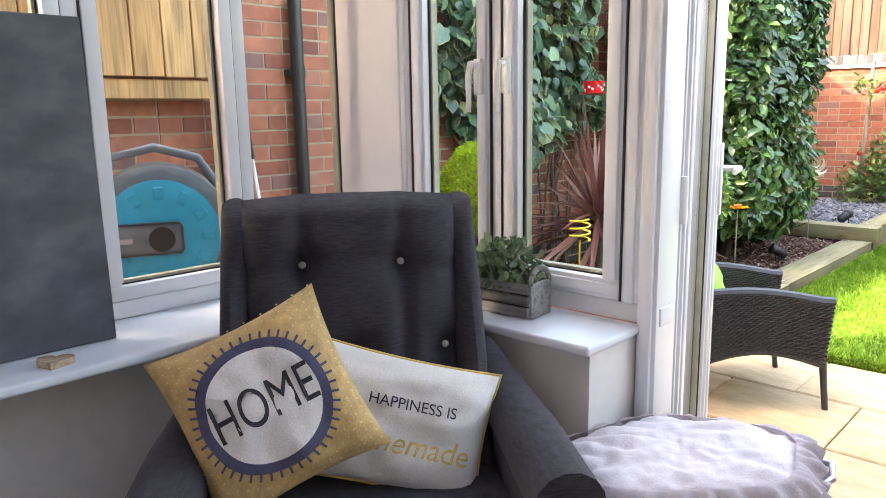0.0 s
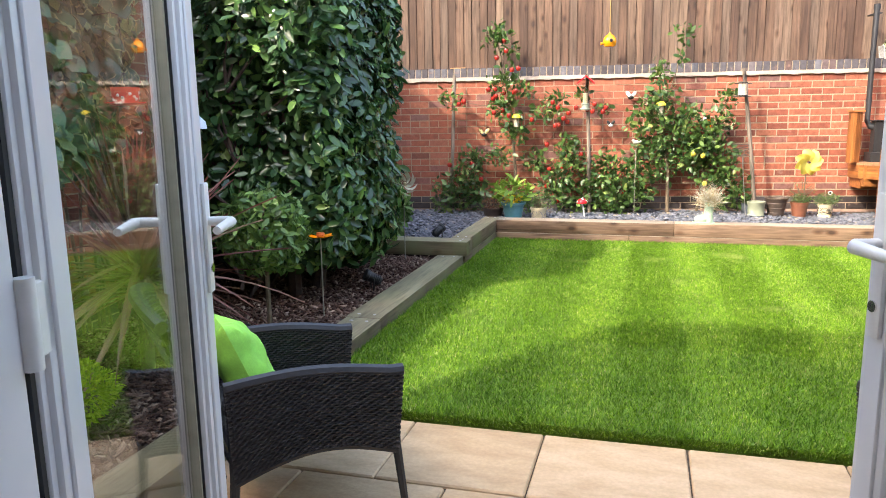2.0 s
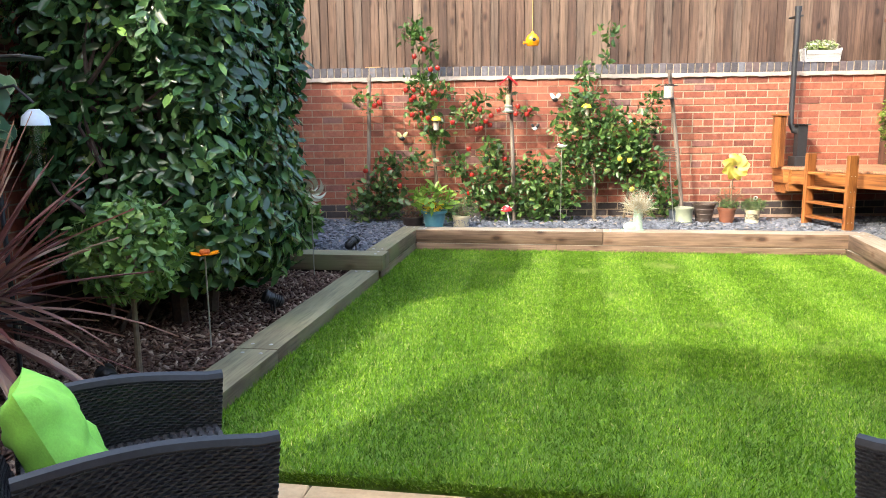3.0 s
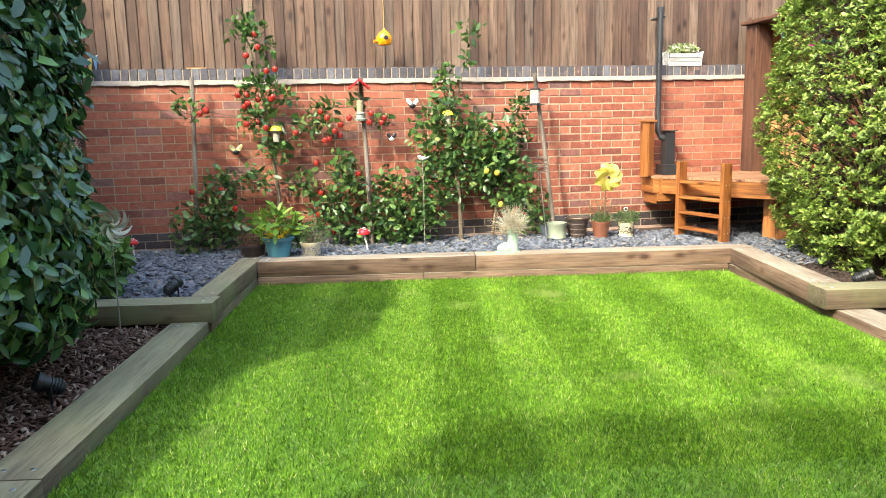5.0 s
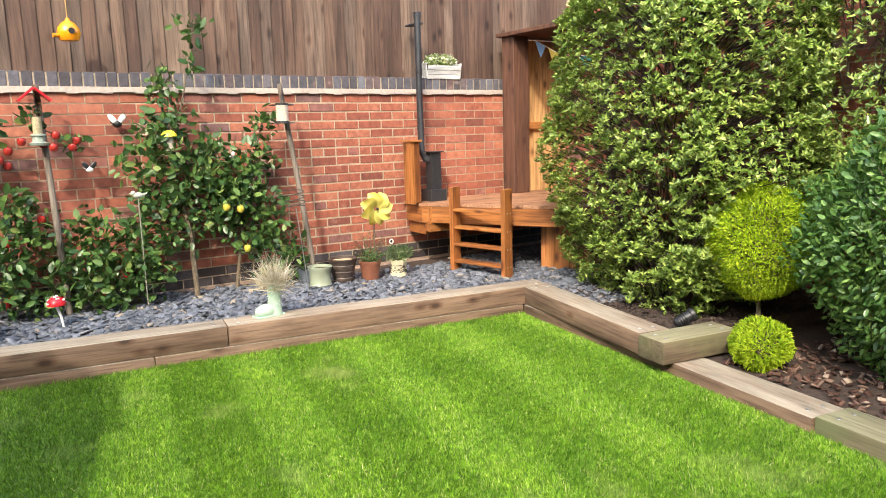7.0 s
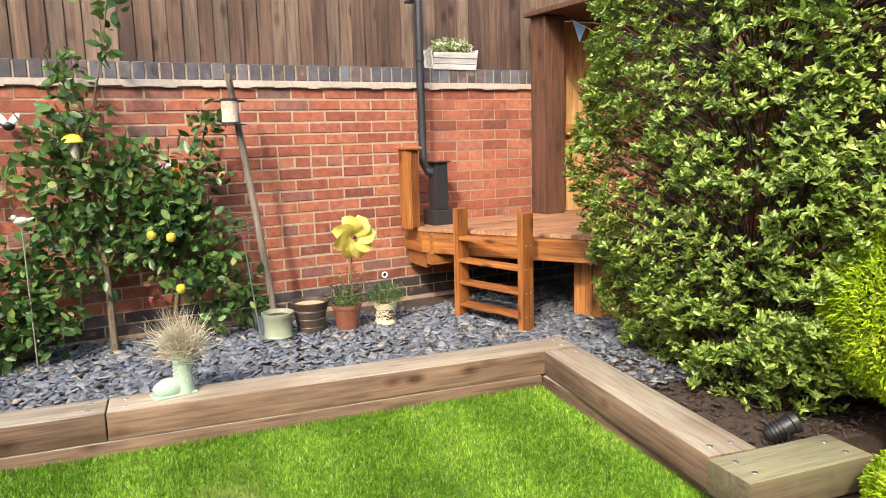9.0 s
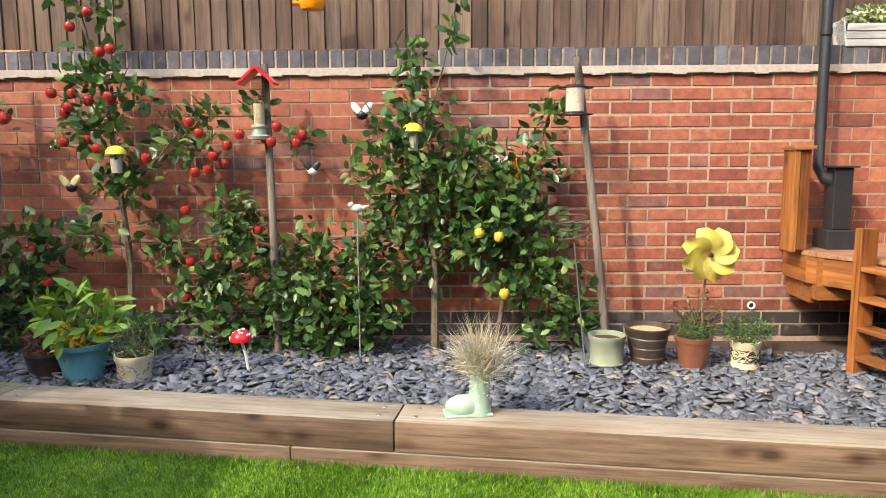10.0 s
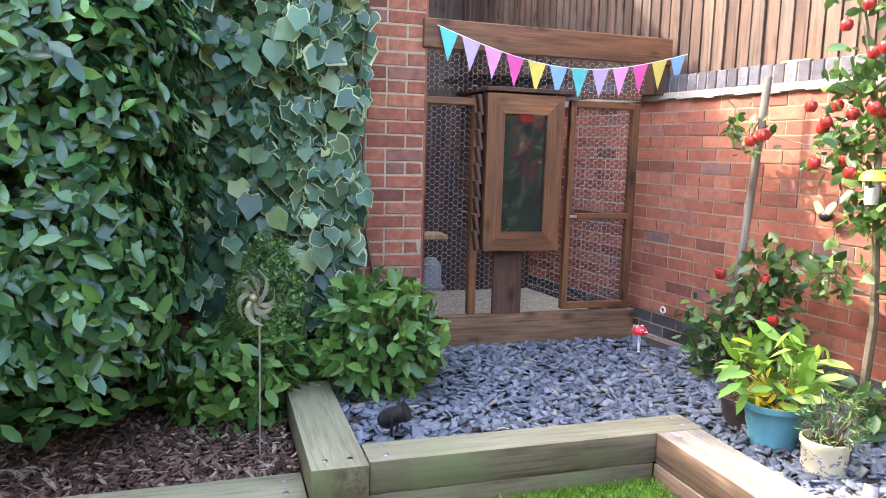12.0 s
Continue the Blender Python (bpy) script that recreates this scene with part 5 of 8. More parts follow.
def feeder_roofed():
    t = thing("bird_feeder", wat(1.355, 11.33, 1.30), "tube bird feeder with a bright red pitched roof on a post", "bird feeder", "bird feeders")
    bm = bmesh.new()
    for s in (-1, 1):
        box(bm, -0.003, 0.125, -0.06, 0.06, -0.003, 0.012, 0.002, m=Matrix.Translation((0, 0, 0.40)) @ Matrix.Rotation(radians(42 if s > 0 else 180 - 42), 4, "Y") @ Matrix.Diagonal((1, 1, s, 1)))
    bmesh.ops.recalc_face_normals(bm, faces=bm.faces)
    part("roof", bm, M_REDP, t, "bright red pitched roof")
    bm = bmesh.new()
    lathe(bm, [(0.033, 0.06), (0.033, 0.33)], 18)
    part("tube", bm, M_JAR, t, "clear seed tube")
    bm = bmesh.new()
    lathe(bm, [(0.029, 0.07), (0.029, 0.22)], 14)
    part("seed", bm, plain("bird_seed", (0.62, 0.50, 0.32), 0.9, var=0.4, scale=150), t, "pale bird seed")
    bm = bmesh.new()
    lathe(bm, [(0.02, 0.03), (0.06, 0.035), (0.065, 0.05), (0.04, 0.058), (0.036, 0.09), (0.044, 0.095), (0.044, 0.105), (0.034, 0.11)], 20)
    part("tray", bm, plain("sage_plastic", (0.28, 0.33, 0.27), 0.5), t, "sage green tray", smooth=True)


def feeder_ringed():
    t = thing("bird_feeder", wat(3.01, 11.26, 1.43), "cylindrical bird feeder with black top and bottom rings on a post", "bird feeder", "bird feeders")
    bm = bmesh.new()
    lathe(bm, [(0.047, 0.035), (0.047, 0.155)], 20)
    part("seed", bm, plain("fat_seed", (0.66, 0.53, 0.42), 0.9, var=0.4, scale=160), t, "pinkish bird food", smooth=True)
    for z in (0.02, 0.155):
        bm = bmesh.new()
        lathe(bm, [(0.05, z), (0.05, z + 0.014)], 20)
        for a in range(28):
            p, q = math.tau * a / 28, math.tau * (a + 1) / 28
            tube(bm, [(0.092 * math.cos(p), 0.092 * math.sin(p), z), (0.092 * math.cos(q), 0.092 * math.sin(q), z)], 0.0035, 5, cap=False)
        for a in range(12):
            p = math.tau * a / 12
            tube(bm, [(0.045 * math.cos(p), 0.045 * math.sin(p), z + 0.004), (0.092 * math.cos(p), 0.092 * math.sin(p), z)], 0.0025, 5)
        part("ring", bm, M_BLACK, t, "black perch ring")
    bm = bmesh.new()
    tube(bm, [(0, 0, 0.17), (0.02, 0.03, 0.26), (0.03, 0.09, 0.31)], 0.003, 6)
    part("hook", bm, M_BLACKM, t, "wire hook")


feeder_roofed()
feeder_ringed()


def bird_tube(x, z, cap):
    t = thing("bird_feeder", wat(x, 11.30, z), "small clear bird feeder with a yellow domed lid in the tree", "bird feeder", "bird feeders")
    bm = bmesh.new()
    lathe(bm, [(0.026, 0.0), (0.03, 0.05), (0.03, 0.10)], 14)
    part("body", bm, plain("feeder_body", (0.45, 0.40, 0.32), 0.5), t, smooth=True)
    bm = bmesh.new()
    lathe(bm, [(0.055, 0.10), (0.052, 0.118), (0.035, 0.137), (0.012, 0.145)], 18)
    part("lid", bm, cap, t, "yellow domed lid", smooth=True)
    tube(bm2 := bmesh.new(), [(0, 0, 0.145), (0, 0.03, 0.2)], 0.002, 5)
    part("hanger", bm2, M_BLACKM, t)


bird_tube(0.59, 1.16, M_YELLOW)
bird_tube(2.17, 1.27, M_YELLOW)


def gourd():
    t = thing("nest_gourd", wat(1.62, 11.5, 2.03), "round orange glazed bird nester hanging on a cord", "hanging ornament")
    bm = bmesh.new()
    lathe(bm, [(0.03, -0.005), (0.058, 0.0), (0.064, 0.01), (0.075, 0.045), (0.07, 0.08), (0.045, 0.115), (0.018, 0.132), (0.012, 0.15)], 24)
    tube(bm, [(-0.06, -0.02, 0.03), (-0.10, -0.03, 0.03)], [0.012, 0.016], 10)
    part("body", bm, M_ORANGE, t, smooth=True)
    # no hole is cut: a black disc stands in for its dark inside
    bm = bmesh.new()
    lathe(bm, [(0.02, 0), (0.02, 0.004)], 16, m=Matrix.Translation((0.01, -0.072, 0.06)) @ Matrix.Rotation(radians(90), 4, "X"))
    part("entrance", bm, M_BLACK, t, "black disc for the shade inside the round entrance")
    bm = bmesh.new()
    tube(bm, [(0, 0, 0.14), (0, 0.0, 0.6), (0.005, 0.17, 1.55)], 0.004, 6)
    part("cord", bm, plain("tan_cord", (0.5, 0.3, 0.1), 0.9), t, "tan cord")


gourd()


def insect(x, z, body, wings, label, r=0.035, y=11.54):
    t = thing("wall_insect", wat(x, y, z), label, "garden ornament", "insect ornaments on the wall")
    bm = bmesh.new()
    ball(bm, (0, 0, 0), r, 2, (1.0, 0.8, 0.85))
    ball(bm, (-r * 0.9, 0, r * 0.5), r * 0.5, 1)
    part("body", bm, M_BLACK if not body else body, t, smooth=True)
    bm = bmesh.new()
    for s in (-1, 1):
        bmesh.ops.create_uvsphere(bm, u_segments=12, v_segments=8, radius=r, matrix=Matrix.Translation((s * r * 0.9, -r * 0.4, r * 1.0)) @ Matrix.Rotation(radians(s * 40), 4, "Y") @ Matrix.Diagonal((0.6, 0.22, 1.2, 1)))
    part("wings", bm, wings, t, "rounded wings", smooth=True)
    tube(bm := bmesh.new(), [(0, 0, 0), (0, WALL_Y - y, 0)], 0.004, 5)
    part("pin", bm, M_BLACKM, t)


insect(0.21, 1.075, M_BLACK, plain("straw_wing", (0.7, 0.62, 0.3), 0.5), "bee ornament with straw-coloured wings on the brick wall")
insect(1.875, 1.47, None, M_WHITE, "dark bee ornament with white wings on the brick wall", 0.034)
insect(1.636, 1.165, M_WHITE, M_BLACK, "small black and white ladybird ornament in the branches", 0.026, 11.3)
insect(2.655, 1.185, M_BLACK, M_WHITE, "black and white ladybird ornament on the brick wall", 0.03)
insect(2.96, 1.11, M_BLACK, plain("tan_wing", (0.75, 0.55, 0.3), 0.5), "bee ornament with tan wings on the brick wall", 0.03)


def wire_ball(x, z):
    bm = bmesh.new()
    for j in range(2):
        for k in range(5):
            rr_ = 0.026
            m = Matrix.Translation((0, 0, -0.06 * j)) @ Matrix.Rotation(math.pi * k / 5, 4, "Z") @ Matrix.Rotation(radians(90), 4, "X")
            pts = [m @ Vector((rr_ * math.cos(math.tau * a / 12), rr_ * math.sin(math.tau * a / 12), 0)) for a in range(13)]
            tube(bm, pts, 0.003, 4, cap=False)
    tube(bm, [(0, 0, 0.03), (0, 0.09, 0.06)], 0.002, 4)
    return solid("wire_balls", bm, M_ORANGE, wat(x, 11.50, z), "two small orange wire balls hanging on the wall", "garden ornament")


wire_ball(2.725, 1.20)
solid("pine_strip", boxed(-0.09, 0.09, -0.05, 0.05, 0, 0.012, 0.002), M_PINE, wat(-0.10, 11.66, 1.835), "short strip of new yellow pine on the coping", "offcut")


def toadstool(u_m, h, lean, r=0.05):
    t = thing("toadstool", u_m, "red toadstool ornament with white spots on a white stalk", "garden ornament", "toadstool ornaments")
    bm = bmesh.new()
    tube(bm, [(0, 0, 0), (lean * 0.3, 0, h * 0.5), (lean, 0, h)], [0.007, 0.008, 0.009], 8)
    part("stalk", bm, M_WHITE, t, "white stalk", smooth=True)
    bm = bmesh.new()
    lathe(bm, [(r * 0.3, h - 0.002), (r, h), (r * 1.02, h + 0.01), (r * 0.85, h + r * 0.6), (r * 0.5, h + r * 0.92), (r * 0.1, h + r)], 20, m=Matrix.Translation((lean, 0, 0)))
    part("cap", bm, M_REDP, t, "glossy red cap", smooth=True)
    bm = bmesh.new()
    rr = random.Random(int(h * 1000))
    for k in range(16):
        a, e = k * 2.4, 0.25 + (k % 4) * 0.33
        p = Vector((lean + r * 1.0 * math.cos(a) * math.cos(e), r * 1.0 * math.sin(a) * math.cos(e), h + 0.004 + r * 0.97 * math.sin(e)))
        ball(bm, p, r * 0.12, 1)
    part("spots", bm, M_WHITE, t, "white spots", kind="stuff")


toadstool(wat(-0.70, 11.24, 0.17), 0.13, 0.0, 0.046)
toadstool(wat(1.35, 10.97, 0.17), 0.16, -0.03, 0.056)


def cup_feeder(m):
    t = thing("teacup_feeder", m, "red spotted teacup bird feeder hanging by a chain in the ivy", "bird feeder")
    bm = bmesh.new()
    lathe(bm, [(0.055, 0.0), (0.062, 0.012), (0.072, 0.085), (0.068, 0.085), (0.058, 0.016), (0.002, 0.012)], 24, caps=False)
    part("cup", bm, M_REDP, t, "glossy red cup", smooth=True)
    bm = bmesh.new()
    lathe(bm, [(0.002, -0.008), (0.06, -0.006), (0.098, 0.006), (0.098, 0.010), (0.06, 0.0), (0.002, -0.002)], 28, caps=False)
    part("saucer", bm, M_REDP, t, "glossy red saucer", smooth=True)
    for k in range(14):
        a, z = k * 2.4, 0.025 + 0.045 * ((k * 5) % 7) / 7
        bm = bmesh.new()
        ball(bm, ((0.060 + z * 0.12) * math.cos(a), (0.060 + z * 0.12) * math.sin(a), z), 0.009, 2)
        part("spot", bm, M_WHITE, t, "white spot")
    bm = bmesh.new()
    for k in range(20):
        tube(bm, [(0.0, 0.0, 0.085 + k * 0.018), (0.004 * (-1) ** k, 0.003, 0.094 + k * 0.018), (0.0, 0.0, 0.103 + k * 0.018)], 0.0018, 5)
    for s in (-1, 1):
        tube(bm, [(s * 0.07, 0, 0.08), (s * 0.02, 0, 0.14), (0, 0, 0.16)], 0.0018, 5)
    tube(bm, [(0, 0, 0.445), (-0.05, 0.0, 0.46), (-0.16, 0.0, 0.45)], 0.003, 6)
    part("chain", bm, M_BLACKM, t, "thin dark chain and hook")


cup_feeder(at(-2.16, 6.30, 1.37))


def weep_pipe(x):
    t = thing("weep_pipe", wat(x, WALL_Y, 0.375), "short white plastic drain end set low in the brick wall", "drain pipe", "drain ends in the wall")
    R = Matrix.Rotation(radians(90), 4, "X")
    part("collar", lathe(bmesh.new(), [(0.014, 0.0), (0.022, 0.0), (0.023, 0.012), (0.015, 0.013), (0.014, 0.0)], 18, m=R, caps=False), M_WHITE, t, "white rim", smooth=True)
    # closed by a black disc that stands in for the shaded bore
    part("bore_disc", lathe(bmesh.new(), [(0.0145, 0.001), (0.0145, 0.004)], 18, m=R), M_BLACK, t, "black disc for the shade inside the pipe")


weep_pipe(4.10)
weep_pipe(-0.90)


# ---- pots ----
def pot(name, m, profile, mat, label, inner, group="flower pots", rings=(), soilz=None, n=32):
    t = thing(name, m, label, "plant pot", group)
    r_top, z_top = profile[-1]
    prof = profile + [(r_top - 0.008, z_top), (r_top - 0.014, z_top - 0.03)]
    bm = bmesh.new()
    lathe(bm, prof, n)
    part("body", bm, mat, t, smooth=True)
    bm = bmesh.new()
    lathe(bm, [(r_top - 0.02, z_top - 0.028), (r_top - 0.02, z_top - 0.022)], n)
    part("soil", bm, inner, t, "soil surface")
    return t


M_CEL = plain("celadon_glaze", (0.32, 0.36, 0.26), 0.3, var=0.1, scale=12, coat=0.3)
M_DKPOT = plain("dark_brown_pot", (0.075, 0.055, 0.045), 0.45, var=0.2, scale=25)
M_TERRA = plain("brown_plastic_pot", (0.22, 0.085, 0.05), 0.4, var=0.1)
M_CREAM = plain("cream_glaze", (0.74, 0.66, 0.45), 0.35, var=0.05)
M_TEAL = plain("teal_pot", (0.10, 0.30, 0.36), 0.35, var=0.08)
M_SAND = plain("dry_sand_soil", (0.52, 0.36, 0.22), 0.95, var=0.25, scale=90, bmp=0.5)
G_POT = "pots by the wall"
pot("flower_pot", wat(3.16, 11.05, 0.18), [(0.072, 0.0), (0.082, 0.006), (0.088, 0.02), (0.083, 0.03), (0.086, 0.13), (0.094, 0.14), (0.096, 0.162)], M_CEL, "pale green glazed pot standing empty on slate", M_SOIL, G_POT)
pot("flower_pot", wat(3.375, 11.09, 0.18), [(0.078, 0.0), (0.085, 0.04), (0.082, 0.045), (0.095, 0.09), (0.091, 0.095), (0.104, 0.14), (0.10, 0.146), (0.112, 0.178), (0.118, 0.186), (0.118, 0.196)], M_DKPOT, "ribbed dark brown pot filled with pale dry soil", M_SAND, G_POT)
pot("flower_pot", wat(3.59, 11.03, 0.18), [(0.066, 0.0), (0.074, 0.06), (0.086, 0.135), (0.092, 0.137), (0.093, 0.16)], M_TERRA, "brown plastic pot with a twiggy plant and a yellow windmill", M_SOIL, G_POT)
cp = pot("flower_pot", wat(3.85, 11.03, 0.18), [(0.066, 0.0), (0.068, 0.02), (0.066, 0.025), (0.071, 0.11), (0.074, 0.115), (0.075, 0.138)], M_CREAM, "cream ceramic pot with a dark scribbled band", M_SOIL, G_POT)
bm = bmesh.new()
rr = random.Random(2)
for k in range(170):
    a, z = rr.uniform(0, math.tau), rr.uniform(0.035, 0.10)
    m = Matrix.Rotation(a, 4, "Z") @ Matrix.Translation((0.0705, 0, z)) @ Matrix.Rotation(rr.uniform(-1, 1), 4, "X")
    box(bm, -0.0015, 0.0012, -0.009, 0.009, -0.0016, 0.0016, m=m)
part("pattern", bm, M_BLACK, cp, "dark scribbled band")
pot("flower_pot", wat(0.575, 10.85, 0.16), [(0.085, 0.0), (0.095, 0.05), (0.093, 0.055), (0.108, 0.11), (0.106, 0.115), (0.118, 0.17), (0.135, 0.175), (0.137, 0.20)], M_TEAL, "teal plastic pot holding a leafy plant with yellowing leaves", M_SOIL, G_POT)
pot("flower_pot", wat(0.35, 10.95, 0.16), [(0.09, 0.0), (0.11, 0.11), (0.115, 0.115), (0.115, 0.13)], M_DKPOT, "dark grey pot with dried brown plant", M_SOIL, G_POT)
cp = pot("flower_pot", wat(0.85, 10.80, 0.16), [(0.07, 0.0), (0.078, 0.02), (0.082, 0.12), (0.09, 0.13), (0.09, 0.15)], M_CREAM, "patterned cream ceramic pot with grey-green herb", M_SOIL, G_POT)
bm = bmesh.new()
for k in range(120):
    a, z = rr.uniform(0, math.tau), rr.uniform(0.03, 0.11)
    m = Matrix.Rotation(a, 4, "Z") @ Matrix.Translation((0.0815, 0, z)) @ Matrix.Rotation(rr.uniform(-1, 1), 4, "X")
    box(bm, -0.002, 0.0012, -0.008, 0.008, -0.0016, 0.0016, m=m)
part("pattern", bm, plain("slate_blue_paint", (0.2, 0.2, 0.28), 0.5), cp, "blue-grey pattern")
pot("flower_pot", wat(3.16, 11.32, 0.17), [(0.07, 0.0), (0.08, 0.10), (0.085, 0.12)], plain("slate_pot", (0.10, 0.12, 0.15), 0.5), "small dark blue-grey pot against the wall", M_SOIL, G_POT)


def wclump(name, x, y, z, r, n, size, mat, label, category, **k):
    p, d = blob_points(n, (0, 0, r[2] * 0.8), r, k.get("seed", 1.0), 0.2, 0.25)
    p[:, 2] = np.maximum(p[:, 2], 0.0)
    t = thing(name, wat(x, y, z), label, category)
    part("foliage", leaves("foliage", p, d + np.array([0, 0, k.get("up", 0.3)]), size, mat, spin=k.get("spin", 0.6), tilt=0.5, wide=k.get("wide", 1.0)), None, t)
    bm = bmesh.new()
    rr = random.Random(int(x * 100))
    for q in [p[rr.randrange(len(p))] for _ in range(k.get("twig", 10))]:
        tube(bm, [(0, 0, -0.02), (q[0] * 0.4, q[1] * 0.4, q[2] * 0.5), tuple(q)], [0.004, 0.003, 0.0015], 5)
    part("stems", bm, k.get("bark", M_BARKTWIG), t)
    return t


wclump("potted_rhododendron", 0.575, 10.85, 0.36, (0.19, 0.19, 0.14), 130, 0.105, M_BRIGHT, "bright green leafy plant in a teal pot", "potted plant", seed=2.0, wide=0.8, up=0.5)
wclump("yellow_leaves", 0.57, 10.82, 0.35, (0.10, 0.10, 0.05), 60, 0.07, M_YELLOWLEAF, "yellow wilted leaves hanging below the green plant", "potted plant", seed=4.0, up=-0.8, wide=0.7, twig=3)
wclump("dried_plant", 0.35, 10.95, 0.29, (0.12, 0.12, 0.06), 260, 0.035, leaf_mat("rust_leaf", [(0.0, (0.16, 0.07, 0.04)), (1.0, (0.30, 0.14, 0.08))]), "dried rust-brown plant in a dark pot", "potted plant", wide=0.4, seed=7.0)
wclump("herb_plant", 0.88, 10.80, 0.30, (0.13, 0.12, 0.11), 420, 0.03, M_APPLE, "fine grey-green herb spilling from its pot", "potted plant", wide=0.5, seed=6.0, twig=30)
wclump("twiggy_plant", 3.60, 11.03, 0.33, (0.10, 0.10, 0.05), 500, 0.026, M_APPLE, "low green growth at the foot of the windmill", "potted plant", wide=0.4, seed=8.0, up=0.8)
wclump("red_twig_plant", 3.62, 11.08, 0.34, (0.16, 0.12, 0.13), 170, 0.022, leaf_mat("red_brown_leaf", [(0.0, (0.12, 0.07, 0.03)), (0.5, (0.22, 0.09, 0.05)), (1.0, (0.18, 0.22, 0.06))]), "twiggy red-brown plant in the brown pot", "potted plant", seed=9.0, twig=46, up=1.0)
wclump("herb_plant", 3.86, 11.03, 0.31, (0.12, 0.11, 0.065), 700, 0.032, M_APPLE, "feathery green herb in a cream pot", "potted plant", wide=0.3, seed=10.0, up=0.9)


def windmill():
    t = thing("windmill_flower", wat(3.62, 11.0, 0.34), "pale yellow windmill flower on a thin stem", "garden windmill")
    bm = bmesh.new()
    tube(bm, [(0, 0, -0.05), (0.0, 0, 0.2), (0.01, 0, 0.40)], 0.006, 8)
    part("stem", bm, M_BARKTWIG, t, "bamboo stem", smooth=True)
    c = Vector((0.01, -0.03, 0.42))
    for k in range(8):
        a = math.tau * k / 8 + 0.2
        bm = bmesh.new()
        grid = []
        for i in range(7):
            s = i / 6
            row = []
            for j in range(5):
                w = (j / 4 - 0.5) * 2
                wid = 0.060 * math.sin(math.pi * min(0.93, 0.12 + s * 0.85)) ** 0.7
                ang = a + 0.12 * s
                rad = 0.015 + 0.122 * s
                x = math.cos(ang) * rad - math.sin(ang) * w * wid
                z = math.sin(ang) * rad + math.cos(ang) * w * wid
                y = -0.03 * math.sin(math.pi * s) + 0.018 * w * (0.3 + s) - 0.012 * (w ** 2)
                row.append(bm.verts.new(c + Vector((x, y, z))))
            grid.append(row)
        for r0, r1 in zip(grid, grid[1:]):
            for q in range(4):
                bm.faces.new((r0[q], r0[q + 1], r1[q + 1], r1[q]))
        bmesh.ops.solidify(bm, geom=bm.faces[:], thickness=0.0015)
        part("petal", bm, M_PALEYEL, t, smooth=True)
    bm = bmesh.new()
    ball(bm, c + Vector((0, -0.03, 0)), 0.012, 2)
    part("hub", bm, M_BLACK, t, "dark green hub", smooth=True)


windmill()


def boot():
    t = thing("wellington_boot", wat(2.45, 10.22, TOP_Z, 10) @ Matrix.Diagonal((0.88, 1.0, 1.15, 1)), "pale green spotted china boot planter on the sleeper", "boot planter")
    bm = bmesh.new()
    rings = []
    prof = ((0.045, 0.0, 0.055, 0.05), (0.045, 0.006, 0.056, 0.052), (0.045, 0.03, 0.052, 0.05), (0.047, 0.07, 0.046, 0.046), (0.048, 0.11, 0.045, 0.045), (0.05, 0.16, 0.05, 0.05), (0.05, 0.165, 0.053, 0.053), (0.05, 0.175, 0.053, 0.053))
    for cx, z, rx, ry in prof:
        rings.append([bm.verts.new((cx + rx * math.cos(math.tau * k / 24), ry * math.sin(math.tau * k / 24), z)) for k in range(24)])
    for a, b in zip(rings, rings[1:]):
        for k in range(24):
            bm.faces.new((a[k], a[(k + 1) % 24], b[(k + 1) % 24], b[k]))
    bm.faces.new(rings[0][::-1])
    bm.faces.new(rings[-1])
    bmesh.ops.create_uvsphere(bm, u_segments=20, v_segments=12, radius=1, matrix=Matrix.Translation((-0.025, 0, 0.030)) @ Matrix.Diagonal((0.085, 0.048, 0.040, 1)))
    M_MINT = plain("mint_china", (0.42, 0.58, 0.46), 0.3, var=0.08, coat=0.3)
    part("shell", bm, M_MINT, t, smooth=True)
    bm = bmesh.new()
    box(bm, -0.115, 0.10, -0.048, 0.048, 0, 0.010, 0.004, seg=2)
    part("sole", bm, M_MINT, t)
    bm = bmesh.new()
    for k in range(60):
        a, z = k * 2.39, 0.04 + (k % 12) * 0.011
        ball(bm, (0.048 + 0.0475 * math.cos(a), 0.0475 * math.sin(a), z), 0.0035, 1)
    for k in range(24):
        a, e = k * 2.39, 0.2 + (k % 4) * 0.3
        ball(bm, (-0.035 + 0.075 * math.cos(a) * math.cos(e), 0.045 * math.sin(a) * math.cos(e), 0.03 + 0.032 * math.sin(e)), 0.003, 1)
    part("dots", bm, M_WHITE, t, "white dots")
    n = 900
    d = np.stack([RNG.normal(size=n), RNG.normal(size=n), RNG.uniform(-0.15, 1.6, n)], 1)
    d /= np.linalg.norm(d, axis=1, keepdims=True)
    pts = np.array([(0.05, 0, 0.17)]) + RNG.normal(size=(n, 3)) * [0.035, 0.035, 0.02] + d * 0.02
    ay = np.cross(d, RNG.normal(size=(n, 3)))
    ay /= np.linalg.norm(ay, axis=1, keepdims=True)
    fr = np.stack([d, ay, np.cross(d, ay)], 1)
    s = RNG.uniform(0.06, 0.19, n)
    part("dry_grass", scatter_mesh("dry_grass", BLADE, [(0, 1, 2)], pts, fr, np.stack([s, np.full(n, 0.0045), s], 1), M_DRY), None, t, "bleached spiky dry grass")


boot()


def rod_ornament(name, m, h, label, head):
    t = thing(name, m, label, "garden ornament")
    bm = bmesh.new()
    tube(bm, [(0, 0, 0), (0, 0, h)], 0.004, 6)
    part("rod", bm, plain("weathered_rod", (0.30, 0.29, 0.24), 0.55, metal=0.3), t, "thin metal rod")
    head(t, h)
    return t


